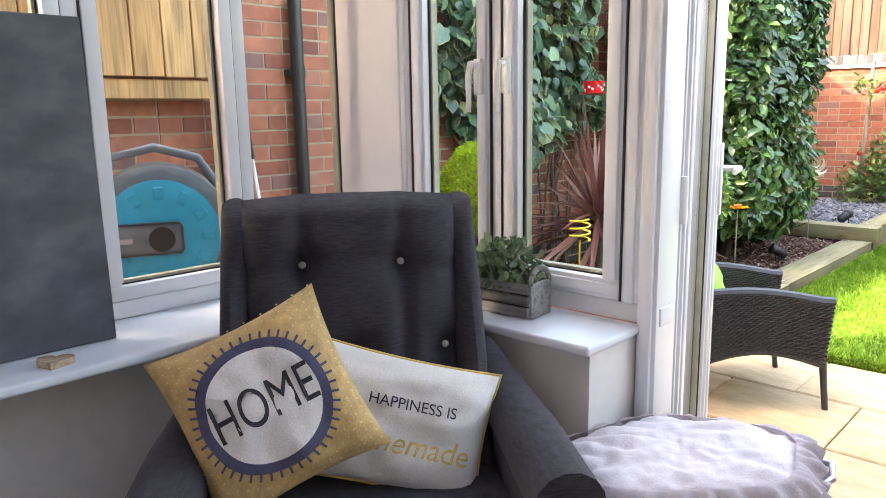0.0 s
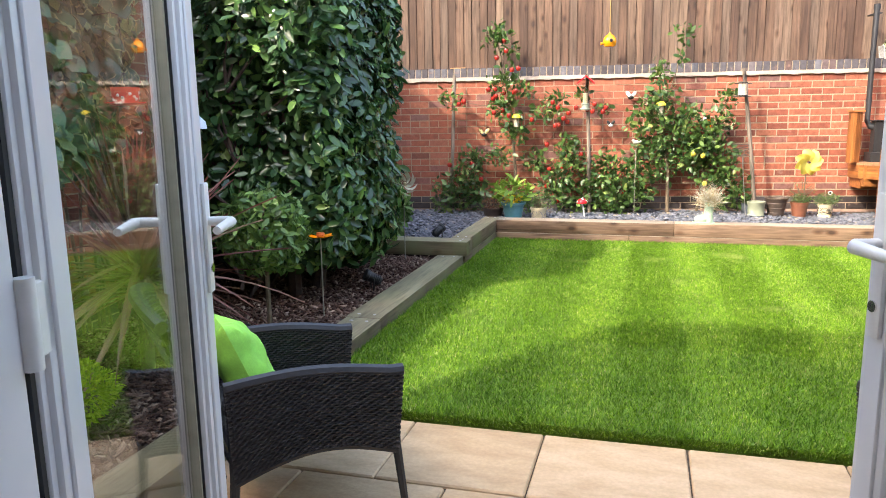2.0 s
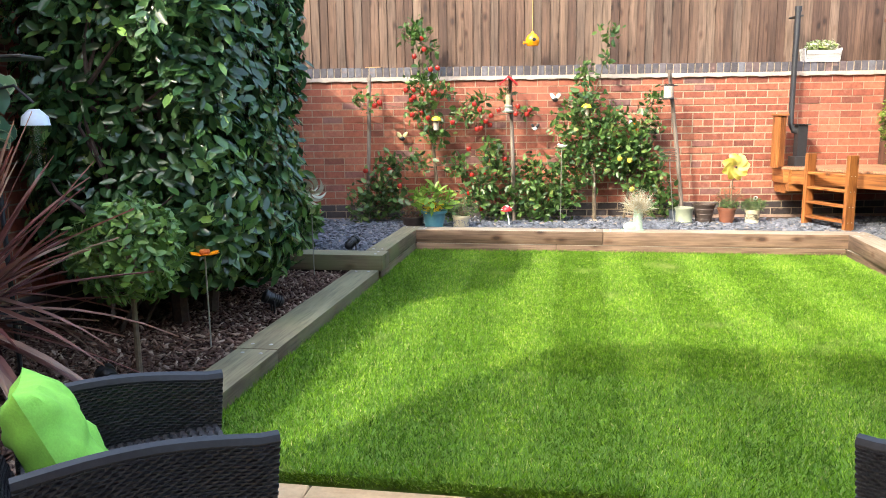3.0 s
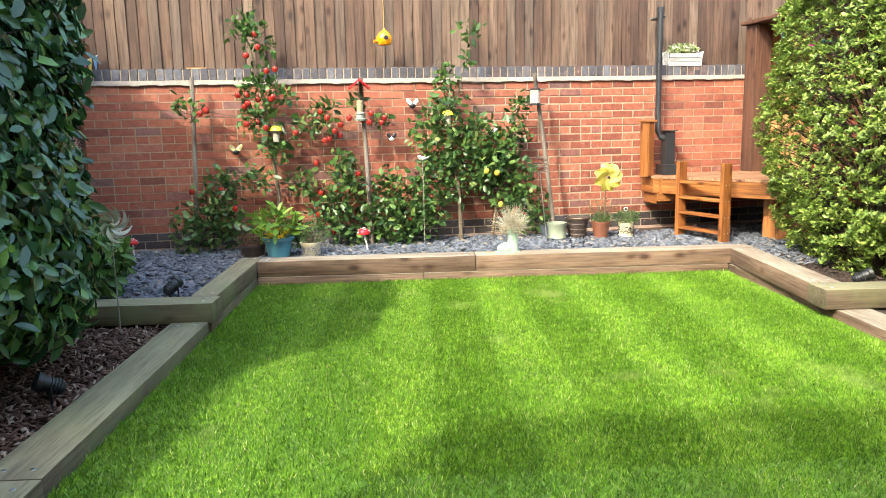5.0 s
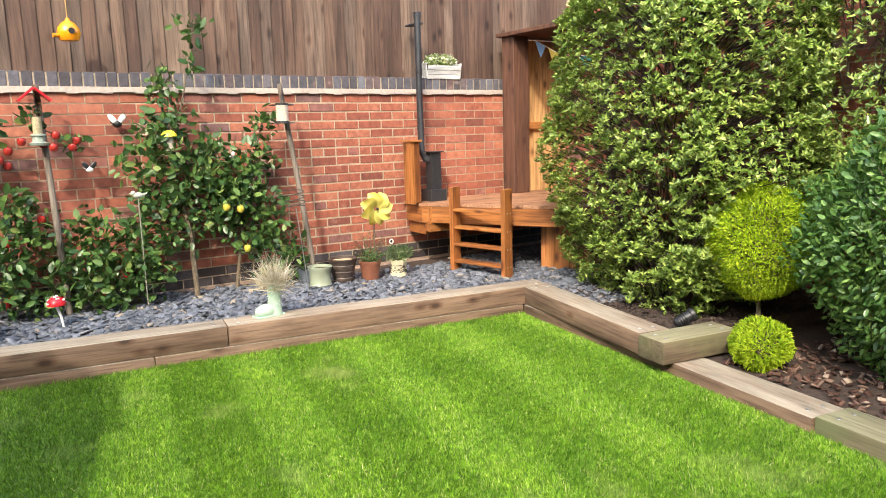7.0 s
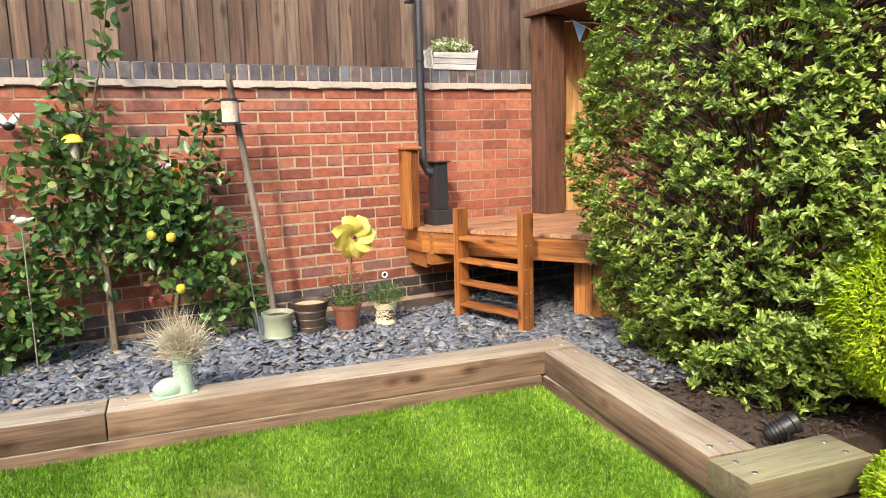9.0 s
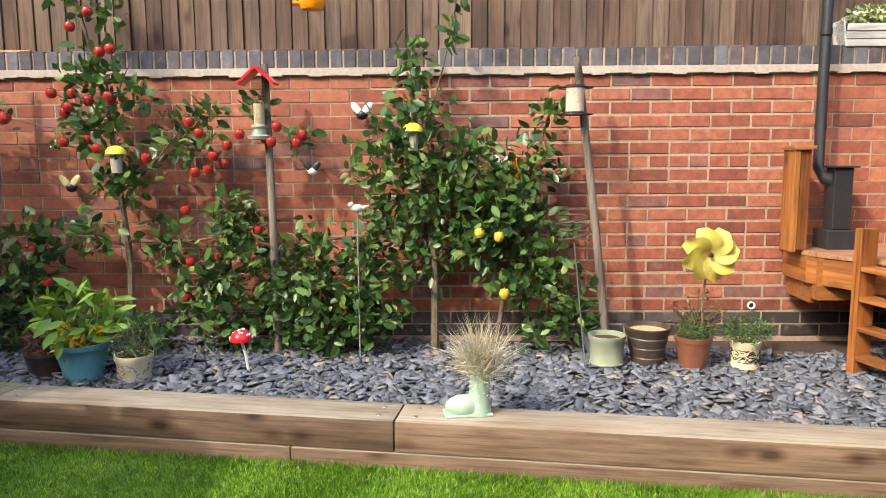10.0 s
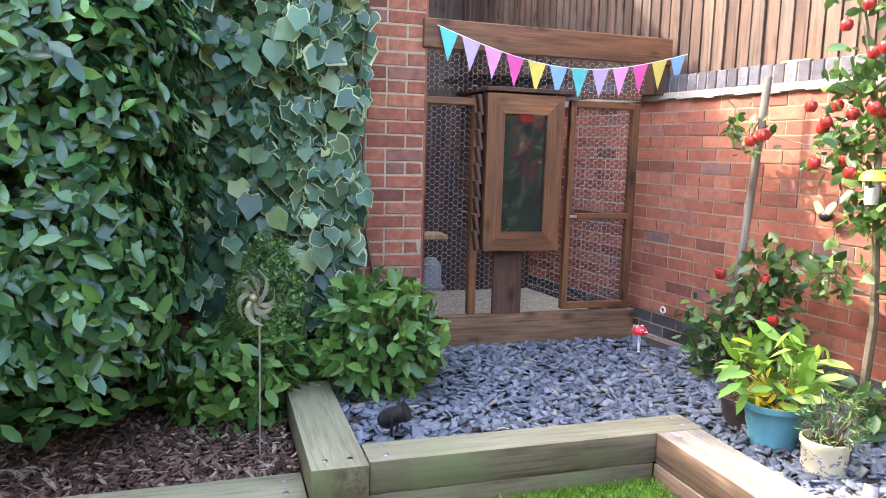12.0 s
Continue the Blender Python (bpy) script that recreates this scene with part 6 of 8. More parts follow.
def head_bird(t, h):
    bm = bmesh.new()
    ball(bm, (0, 0, h + 0.02), 0.03, 2, (1.2, 0.7, 0.75))
    ball(bm, (-0.03, 0, h + 0.038), 0.016, 2)
    tube(bm, [(0.03, 0, h + 0.02), (0.06, 0, h + 0.035)], [0.012, 0.004], 8)
    tube(bm, [(-0.044, 0, h + 0.038), (-0.055, 0, h + 0.036)], [0.004, 0.001], 6)
    part("bird", bm, plain("stone_bird", (0.45, 0.47, 0.38), 0.6), t, "pale green bird", smooth=True)


rod_ornament("bird_stake", wat(1.895, 11.12, 0.16), 0.80, "pale bird on a thin metal stake", head_bird)


def head_spinner(t, h):
    bm = bmesh.new()
    for k in range(12):
        a = math.tau * k / 12
        pts = []
        for i in range(7):
            s = i / 6
            pts.append(Vector((math.cos(a + 1.5 * s) * (0.02 + 0.095 * s), -0.02 - 0.02 * math.sin(3 * s) * (1 if k % 2 else -1), h + math.sin(a + 1.5 * s) * (0.02 + 0.095 * s))))
        for p, q, w0, w1 in zip(pts, pts[1:], (3, 8, 11, 12, 10, 6), (8, 11, 12, 10, 6, 1)):
            d = (q - p).normalized()
            n = Vector((-d.z, 0.3, d.x)).normalized()
            bm.faces.new([bm.verts.new(p - n * w0 / 1000), bm.verts.new(p + n * w0 / 1000), bm.verts.new(q + n * w1 / 1000), bm.verts.new(q - n * w1 / 1000)])
    bmesh.ops.remove_doubles(bm, verts=bm.verts, dist=0.0008)
    bmesh.ops.solidify(bm, geom=bm.faces[:], thickness=0.0012)
    part("vane_wheel", bm, plain("aged_bronze", (0.42, 0.40, 0.30), 0.45, metal=0.6), t, "curled metal blades")
    bm = bmesh.new()
    ball(bm, (0, -0.03, h), 0.016, 2)
    part("hub", bm, plain("bronze_hub", (0.45, 0.38, 0.22), 0.4, metal=0.6), t, smooth=True)


rod_ornament("wind_spinner", at(-1.51, 8.81, 0.08, 38), 0.66, "curled metal wind spinner on a thin stake in the bark bed", head_spinner)


def head_flower(t, h):
    bm = bmesh.new()
    for k in range(6):
        a = math.tau * k / 6
        bmesh.ops.create_uvsphere(bm, u_segments=10, v_segments=6, radius=1, matrix=Matrix.Translation((0.045 * math.cos(a), 0.045 * math.sin(a), h + 0.008)) @ Matrix.Rotation(a, 4, "Z") @ Matrix.Rotation(radians(-12), 4, "Y") @ Matrix.Diagonal((0.038, 0.024, 0.005, 1)))
    part("petals", bm, M_ORANGE, t, "orange yellow petals", smooth=True)
    bm = bmesh.new()
    lathe(bm, [(0.02, h), (0.028, h + 0.02), (0.024, h + 0.03)], 14)
    part("centre", bm, plain("rust_centre", (0.5, 0.12, 0.02), 0.5), t, "rust red centre")


rod_ornament("flower_stake", at(-1.42, 6.98, 0.08), 0.50, "orange metal flower dish on a thin rusty stake", head_flower)


def coil(name, m, r, turns_, h0, h1, mat, label, rodmat):
    t = thing(name, m, label, "garden ornament")
    bm = bmesh.new()
    tube(bm, [(0, 0, 0), (0, 0, h0)], 0.004, 6)
    part("rod", bm, rodmat, t)
    bm = bmesh.new()
    n = int(turns_ * 20)
    tube(bm, [(r * math.cos(math.tau * k / 20), r * math.sin(math.tau * k / 20), h0 + (h1 - h0) * k / n) for k in range(n + 1)], 0.004, 6)
    part("coil", bm, mat, t, "open wire coil", smooth=True)
    return t


coil("wire_coil", wat(3.05, 11.02, 0.16) @ Matrix.Rotation(radians(-6), 4, "Y"), 0.075, 3.5, 0.66, 0.80, M_RUST, "spiral wire plant support on a leaning rod", M_STEEL)
coil("yellow_coil", at(-1.26, 4.78, 0.08), 0.045, 3, 0.60, 0.70, M_YELLOW, "yellow spiral stake in the bed", M_YELLOW)


def spotlight(m, label="black garden spotlight on a short bracket"):
    t = thing("spotlight", m, label, "garden spotlight", "garden spotlights")
    bm = bmesh.new()
    rm = Matrix.Translation((0, 0, 0.10)) @ Matrix.Rotation(radians(62), 4, "Y")
    lathe(bm, [(0.022, -0.07), (0.034, -0.055), (0.036, 0.03), (0.042, 0.034), (0.042, 0.055)], 18, m=rm, caps=True)
    for k in range(4):
        lathe(bm, [(0.034, -0.05 + k * 0.014), (0.039, -0.048 + k * 0.014), (0.039, -0.044 + k * 0.014), (0.034, -0.042 + k * 0.014)], 18, m=rm, caps=False)
    part("head", bm, M_BLACK, t, smooth=True)
    bm = bmesh.new()
    lathe(bm, [(0.034, 0.0555), (0.034, 0.0575)], 18, m=rm)
    part("lens", bm, M_BLACK, t, "dark glass lens")
    bm = bmesh.new()
    tube(bm, [(0, 0.03, 0.0), (0, 0.045, 0.05), (0, 0.043, 0.10)], 0.006, 6)
    tube(bm, [(0, -0.03, 0.0), (0, -0.045, 0.05), (0, -0.043, 0.10)], 0.006, 6)
    part("bracket", bm, M_BLACK, t, smooth=True)


spotlight(at(-1.36, 9.33, 0.165, 60))
spotlight(at(-1.38, 7.70, 0.08, 215))
spotlight(at(-1.50, 6.25, 0.08, 150))
spotlight(at(3.12, 9.05, 0.15, -20))
spotlight(at(3.2, 6.95, 0.10, 60))


def pole_feeder():
    t = thing("feeding_station", at(-1.93, 6.26, 0.08), "black bird feeding pole with arms, trays and a glass feeder", "feeding station")
    bm = bmesh.new()
    tube(bm, [(0, 0, 0), (0, 0, 1.9)], 0.010, 8)
    part("pole", bm, M_BLACKM, t, smooth=True)
    bm = bmesh.new()
    tube(bm, [(0, 0, 1.30), (0.12, 0, 1.32), (0.2, 0, 1.25)], 0.006, 6)
    part("arm", bm, M_BLACKM, t)
    bm = bmesh.new()
    box(bm, 0.02, 0.22, -0.07, 0.07, 1.42, 1.435, 0.004)
    part("tray", bm, M_BLACK, t, "flat tray")
    bm = bmesh.new()
    lathe(bm, [(0.025, 1.0), (0.03, 1.06), (0.03, 1.16)], 14, m=Matrix.Translation((0.2, 0, 0)))
    part("feeder_tube", bm, M_JAR, t, "clear feeder tube", smooth=True)
    bm = bmesh.new()
    lathe(bm, [(0.055, 1.16), (0.05, 1.195), (0.02, 1.225)], 16, m=Matrix.Translation((0.2, 0, 0)))
    part("dome", bm, plain("pale_blue_dome", (0.6, 0.7, 0.8), 0.3), t, "pale blue dome lid", smooth=True)


pole_feeder()


# ---- deck, ladder, stove, pergola ----
DECK_Z = 0.735
deck = thing("deck", wat(0, 0), "raised stained timber deck against the brick wall", "deck")
# front edge from the wall corner outwards to the side bed
DK = [(4.24, 11.58), (4.24, 11.28), (4.85, 10.30), (5.2, 9.6), (6.3, 9.6), (6.3, 11.58)]


def deck_board(y0, y1):
    """One board along x, cut at the slanting front."""
    def front(y):
        if y > 11.28:
            return 4.24
        return 4.24 + (11.28 - y) * 0.62
    bm = bmesh.new()
    a, b = front(y0), front(y1)
    vs = [bm.verts.new(p) for p in ((a, y0, DECK_Z - 0.026), (6.3, y0, DECK_Z - 0.026), (6.3, y1, DECK_Z - 0.026), (b, y1, DECK_Z - 0.026), (a, y0, DECK_Z), (6.3, y0, DECK_Z), (6.3, y1, DECK_Z), (b, y1, DECK_Z))]
    for f in ((0, 3, 2, 1), (4, 5, 6, 7), (0, 1, 5, 4), (1, 2, 6, 5), (2, 3, 7, 6), (3, 0, 4, 7)):
        bm.faces.new([vs[i] for i in f])
    return bm


y = 9.5
while y < 11.55:
    part("deck_board", deck_board(y, y + 0.118), M_BOARDW, deck)
    y += 0.123
for a, b in (((4.25, 11.56), (4.25, 11.28)), ((4.25, 11.28), (5.35, 9.5))):
    A, B = Vector((*a, 0)), Vector((*b, 0))
    L = (B - A).length
    m = Matrix.Translation(A) @ Matrix.Rotation(math.atan2(B.y - A.y, B.x - A.x), 4, "Z")
    part("fascia", boxed(0, L, 0.0, 0.03, -0.145, 0, 0.003), M_DECKX, deck, m=Matrix.Translation((0, 0, DECK_Z - 0.028)) @ m)
part("bearer", boxed(4.28, 6.3, 11.2, 11.27, DECK_Z - 0.25, DECK_Z - 0.03), M_DECKX, deck)
part("bearer", boxed(4.28, 4.45, 11.28, 11.56, DECK_Z - 0.28, DECK_Z - 0.17), M_DECKX, deck)
part("leg", boxed(5.0, 5.09, 10.45, 10.54, 0.1, DECK_Z - 0.175), M_DECK, deck)
skirt = thing("deck_skirt", wat(4.93, 10.50, 0.10, -58), "stained vertical boards closing the space under the deck", "timber skirting")
for k in range(8):
    part("plank", boxed(k * 0.125, k * 0.125 + 0.12, 0.035, 0.058, 0, 0.455, 0.003), M_DECK, skirt)


def ladder():
    t = thing("ladder_steps", wat(4.36, 10.93, 0.16), "short stained timber step ladder up to the deck", "steps")
    way = Vector((4.50, 10.40, 0)) - Vector((4.36, 10.93, 0))
    L = way.length
    R = Matrix.Rotation(math.atan2(way.y, way.x), 4, "Z")
    for x0 in (0.0, L):
        part("stile", boxed(x0 - 0.022, x0 + 0.022, -0.05, 0.05, 0, 0.73, 0.004), M_DECK, t, m=R)
    for k in range(4):
        z = 0.09 + 0.145 * k
        part("tread", boxed(0.023, L - 0.023, -0.045, 0.045, z, z + 0.024, 0.003), M_DECKX, t, m=R)
    bm = bmesh.new()
    for k in range(4):
        for j in (-1, 1):
            ball(bm, R @ Vector((L + 0.023, j * 0.02, 0.10 + 0.145 * k)), 0.005, 1)
    part("screw", bm, M_STEEL, t, "screw heads")


ladder()
pnl = thing("deck_end_panel", wat(4.20, 11.40, DECK_Z), "stained timber end panel with a cap beside the stove", "timber panel")
part("plank", boxed(-0.03, 0.0, -0.10, 0.04, -0.01, 0.53, 0.003), M_DECK, pnl)
part("plank", boxed(0.002, 0.06, -0.09, 0.03, -0.0, 0.53, 0.003), M_DECK, pnl)
part("cap", boxed(-0.045, 0.075, -0.115, 0.055, 0.532, 0.55, 0.003), M_DECKX, pnl)


def stove():
    t = thing("chiminea_stove", wat(4.45, 11.40, DECK_Z) @ Matrix.Diagonal((0.78, 0.85, 1.03, 1)), "small black rocket stove with a tall flue pipe", "outdoor stove")
    bm = bmesh.new()
    box(bm, -0.10, 0.11, -0.10, 0.10, 0.0, 0.10, 0.004)
    part("base", bm, M_BLACKM, t)
    bm = bmesh.new()
    box(bm, -0.055, 0.07, -0.06, 0.06, 0.101, 0.42, 0.003)
    part("body", bm, M_BLACKM, t)
    bm = bmesh.new()
    box(bm, -0.085, 0.10, -0.08, 0.08, 0.421, 0.43, 0.002)
    part("top_plate", bm, M_BLACKM, t)
    bm = bmesh.new()
    tube(bm, [(-0.02, 0.0, 0.35), (-0.09, 0.02, 0.37), (-0.115, 0.05, 0.42), (-0.11, 0.065, 0.9), (-0.10, 0.08, 1.55)], 0.035, 16)
    for z in (0.62, 1.1):
        tube(bm, [(-0.112, 0.06, z), (-0.112, 0.06, z + 0.03)], 0.039, 16)
    part("flue", bm, M_BLACKM, t, "tall black flue pipe", smooth=True)
    bm = bmesh.new()
    tube(bm, [(-0.10, 0.08, 1.55), (-0.10, 0.08, 1.60)], 0.042, 16)
    part("collar", bm, M_BLACKM, t, smooth=True)
    part("bracket", boxed(-0.12, -0.04, 0.05, 0.30, 1.50, 1.515, 0.002), M_BLACKM, t)
    bm = bmesh.new()
    tube(bm, [(0.11, 0, 0.12), (0.13, 0, 0.2)], 0.004, 6)
    part("poker", bm, M_STEEL, t)


stove()
perg = thing("pergola", wat(0, 0), "dark stained timber shelter frame over the deck", "pergola")
part("post", boxed(5.37, 5.555, 11.38, 11.56, DECK_Z + 0.001, 2.22, 0.004), wood_mat("dark_stained_post", [(0.0, (0.085, 0.038, 0.024)), (1.0, (0.13, 0.060, 0.036))]), perg, "dark brown stained post")
part("roof_board", boxed(5.33, 6.4, 9.9, 11.6, 2.222, 2.26, 0.004), M_COOPD, perg)
part("back_panel", boxed(5.56, 6.4, 11.50, 11.56, DECK_Z, 2.2, 0.003), M_PINE, perg, "orange stained panel boards")
part("panel_rail", boxed(5.57, 6.35, 11.46, 11.50, 1.35, 1.42, 0.003), M_DECKX, perg)
def flag(bm, a, b, drop):
    A, B = Vector(a), Vector(b)
    mid = (A + B) / 2 + Vector((0.0, -0.004, -drop))
    off = Vector((0.0015, -0.0015, 0))
    f = [bm.verts.new(v) for v in (A, B, mid)] + [bm.verts.new(v + off) for v in (A, B, mid)]
    bm.faces.new((f[0], f[1], f[2]))
    bm.faces.new((f[5], f[4], f[3]))
    for i, j in ((0, 1), (1, 2), (2, 0)):
        bm.faces.new((f[j], f[i], f[i + 3], f[j + 3]))


FLAGS = {"turquoise": (0.10, 0.50, 0.50), "lilac": (0.50, 0.36, 0.62), "pink": (0.78, 0.30, 0.55), "magenta": (0.75, 0.10, 0.35), "mustard": (0.72, 0.55, 0.12), "blue": (0.25, 0.42, 0.68)}
FM = {k: plain(k + "_cloth", c, 0.9, var=0.06, bmp=0.1) for k, c in FLAGS.items()}


def bunting(name, pts, seq, drop, label):
    t = thing(name, Matrix(), label, "bunting")
    bm = bmesh.new()
    tube(bm, pts, 0.003, 5)
    part("cord", bm, M_WHITE, t)
    n = len(seq)
    P = [Vector(p) for p in pts]
    cum = [0.0]
    for a, b in zip(P, P[1:]):
        cum.append(cum[-1] + (b - a).length)

    def along(s):
        s *= cum[-1]
        for i in range(len(P) - 1):
            if s <= cum[i + 1] or i == len(P) - 2:
                return P[i].lerp(P[i + 1], (s - cum[i]) / (cum[i + 1] - cum[i]))
    for k, c in enumerate(seq):
        bm = bmesh.new()
        flag(bm, along((k + 0.10) / n), along((k + 0.92) / n), drop)
        part("flag", bm, FM[c], t, c + " triangular flag")


bunting("bunting", [(5.55, 11.3, 2.18), (5.62, 11.0, 2.02), (5.75, 10.7, 1.98)], ["blue", "mustard", "magenta", "turquoise"], 0.13, "small bunting hung under the pergola roof")


def planter_box():
    t = thing("planter_trough", wat(4.72, 11.66, 1.832), "whitewashed wooden trough of pale flowers on the wall top", "planter")
    for k in range(3):
        part("slat", boxed(-0.18, 0.18, -0.072, -0.06, 0.004 + k * 0.042, 0.042 + k * 0.042, 0.002), M_WHITEWOOD, t, m=Matrix.Rotation(radians(8), 4, "X"))
        part("slat", boxed(-0.18, 0.18, 0.06, 0.072, 0.004 + k * 0.042, 0.042 + k * 0.042, 0.002), M_WHITEWOOD, t)
    for s in (-1, 1):
        part("end_board", boxed(-0.006, 0.006, -0.07, 0.06, 0, 0.14, 0.002), M_WHITEWOOD, t, m=Matrix.Translation((s * 0.175, 0, 0)) @ Matrix.Rotation(radians(8 * s), 4, "Y"))
    part("floor_board", boxed(-0.17, 0.17, -0.058, 0.058, 0, 0.01), M_WHITEWOOD, t)
    part("soil", boxed(-0.168, 0.168, -0.057, 0.057, 0.011, 0.115), M_SOIL, t)
    bm = bmesh.new()
    rr = random.Random(3)
    for k in range(11):
        x = -0.09 + k * 0.018
        box(bm, x, x + 0.010, -0.079, -0.0765, 0.052, 0.072)
    part("lettering", bm, plain("faded_ink", (0.35, 0.36, 0.36), 0.8), t, "faded grey stencilled lettering")


M_WHITEWOOD = wood_mat("whitewashed_wood", [(0.0, (0.52, 0.54, 0.54)), (1.0, (0.66, 0.68, 0.68))], axis=0, knots=False)
M_GREYWOOD = wood_mat("greywashed_wood", [(0.0, (0.22, 0.23, 0.23)), (1.0, (0.32, 0.33, 0.33))], axis=0, knots=False)
planter_box()
wclump("white_flowers", 4.72, 11.66, 1.95, (0.17, 0.07, 0.055), 420, 0.035, leaf_mat("pale_leaf", [(0.0, (0.16, 0.26, 0.06)), (0.6, (0.35, 0.42, 0.15)), (0.75, (0.75, 0.74, 0.62)), (1.0, (0.82, 0.82, 0.74))]), "pale green foliage dotted with white flowers in the trough", "flowers", seed=12.0)


# ---- chicken coop ----
coop = thing("chicken_coop", at(GU - 0.03, 9.76, 0.16, 90) @ Matrix.Diagonal((0.965, 1, 1, 1)), "brown timber chicken run with wire mesh and a nest box", "chicken coop")
# local x runs from the flank wall to the back wall, local y goes into the run
CL = 1.52
part("base_board", boxed(0.0, CL, -0.02, 0.03, 0.0, 0.20, 0.004), wood_mat("kick_board", [(0.0, (0.20, 0.105, 0.055)), (1.0, (0.26, 0.15, 0.085))], axis=0), coop, "wide kick board")
part("rear_floor", boxed(0, 2.3, 0.03, 1.5, 0, 0.06), plain("straw_floor", (0.52, 0.42, 0.28), 0.95, var=0.5, scale=60, bmp=0.8), coop, "straw litter")
for x in (0.0, 0.34, 1.43):
    part("post", boxed(x, x + 0.05, -0.005, 0.045, 0.20, 1.50, 0.003), M_COOP, coop)
part("door_stile", boxed(0.98, 1.02, -0.012, 0.03, 0.215, 1.50, 0.003), M_COOP, coop)
part("door_rail", boxed(1.02, 1.43, -0.012, 0.03, 0.215, 0.255, 0.003), M_COOPX, coop)
part("door_rail", boxed(1.02, 1.43, -0.012, 0.03, 0.78, 0.815, 0.003), M_COOPX, coop)
part("door_rail", boxed(0.98, 1.43, -0.012, 0.03, 1.46, 1.50, 0.003), M_COOPX, coop)
part("top_rail", boxed(0.0, 0.39, -0.006, 0.04, 1.44, 1.48, 0.003), M_COOPX, coop)
part("latch", boxed(1.0, 1.05, -0.03, -0.013, 0.79, 0.805, 0.002), M_STEEL, coop, "steel latch")
part("header_beam", boxed(0.0, 1.66, -0.05, -0.01, 1.74, 1.90, 0.005), M_COOPX, coop, "thick header beam with knots")
part("end_beam", boxed(1.55, 1.66, -0.04, 0.3, 1.56, 1.735, 0.004), M_COOPD, coop)
part("lower_beam", boxed(0.5, 1.50, 0.02, 0.06, 1.52, 1.56, 0.003), M_COOPX, coop)
part("roof_sheet", boxed(0.36, 1.0, 0.0, 0.7, 1.62, 1.64), M_COOPD, coop, "dark roof boards")
part("rear_board", boxed(-0.9, 1.9, 1.45, 1.5, 0.0, 1.6), M_COOPD, coop, "dark rear boarding")


def hex_mesh(x0, x1, z0, z1, s=0.020):
    """Chicken wire: hexagons of thin wire."""
    bm = bmesh.new()
    r = 0.0009
    dx, dz = s * 1.5, s * math.sqrt(3)
    n, k = int((x1 - x0) / dx), int((z1 - z0) / dz)

    def wire(a, b):
        a, b = Vector(a), Vector(b)
        d = (b - a).normalized()
        q = Vector((-d.z, 0, d.x)) * r
        e = Vector((0, r, 0))
        va = [bm.verts.new(a + o) for o in (q, -e, -q)]
        vb = [bm.verts.new(b + o) for o in (q, -e, -q)]
        for i in range(3):
            bm.faces.new((va[i], va[(i + 1) % 3], vb[(i + 1) % 3], vb[i]))
    for i in range(n):
        for j in range(k):
            cx, cz = x0 + i * dx + s * 0.5, z0 + j * dz + (dz / 2 if i % 2 else 0) + dz / 2
            P = [(cx + s * math.cos(math.radians(60 * q)), 0, cz + s * math.sin(math.radians(60 * q))) for q in range(6)]
            for q in (0, 1, 2):
                wire(P[q], P[q + 1])
    return bm


M_WIRE = plain("galvanised_wire", (0.55, 0.54, 0.52), 0.45, metal=0.6, bmp=0)
part("wire_mesh", hex_mesh(0.05, 0.34, 0.20, 1.44), M_WIRE, coop, "hexagonal chicken wire")
part("wire_mesh", hex_mesh(0.39, 0.98, 0.20, 0.66), M_WIRE, coop, "hexagonal chicken wire")
part("wire_mesh", hex_mesh(1.02, 1.43, 0.255, 0.78), M_WIRE, coop, "hexagonal chicken wire")
part("wire_mesh", hex_mesh(1.02, 1.43, 0.815, 1.46), M_WIRE, coop, "hexagonal chicken wire")
part("wire_mesh", hex_mesh(0.0, 1.5, 1.50, 1.74), M_WIRE, coop, "hexagonal chicken wire")
nest = part("nest_box", boxed(0.41, 0.88, 0.0, 0.42, 0.64, 1.48, 0.003), M_COOPD, coop, "dark box behind the window frame")
nfr = bmesh.new()
a0, a1, b0, b1, w = 0.39, 0.89, 0.60, 1.51, 0.112
for pts in (((a0, b0), (a1, b0), (a1 - w, b0 + w), (a0 + w, b0 + w)), ((a1, b0), (a1, b1), (a1 - w, b1 - w), (a1 - w, b0 + w)), ((a1, b1), (a0, b1), (a0 + w, b1 - w), (a1 - w, b1 - w)), ((a0, b1), (a0, b0), (a0 + w, b0 + w), (a0 + w, b1 - w))):
    bm = bmesh.new()
    f = [bm.verts.new((x, -0.10, z)) for x, z in pts]
    g = [bm.verts.new((x, -0.065, z)) for x, z in pts]
    bm.faces.new(f)
    bm.faces.new(g[::-1])
    for i in range(4):
        bm.faces.new((f[(i + 1) % 4], f[i], g[i], g[(i + 1) % 4]))
    bmesh.ops.recalc_face_normals(bm, faces=bm.faces[:])
    vert = abs(pts[0][0] - pts[1][0]) < 0.01
    part("window_board", bm, M_COOP if vert else M_COOPX, coop, "mitred brown frame board")
nfr.free()
part("nest_side", boxed(0.395, 0.885, -0.064, 0.0, 0.605, 1.515), M_COOPD, coop)
part("window_pane", boxed(a0 + w - 0.01, a1 - w + 0.01, -0.078, -0.074, b0 + w - 0.01, b1 - w + 0.01), plain("dark_glass", (0.02, 0.022, 0.022), 0.04, var=0.0, bmp=0), coop, "dark reflecting window pane")
part("nest_roof", boxed(0.38, 0.96, -0.11, 0.45, 1.521, 1.545, 0.003), M_COOPD, coop)
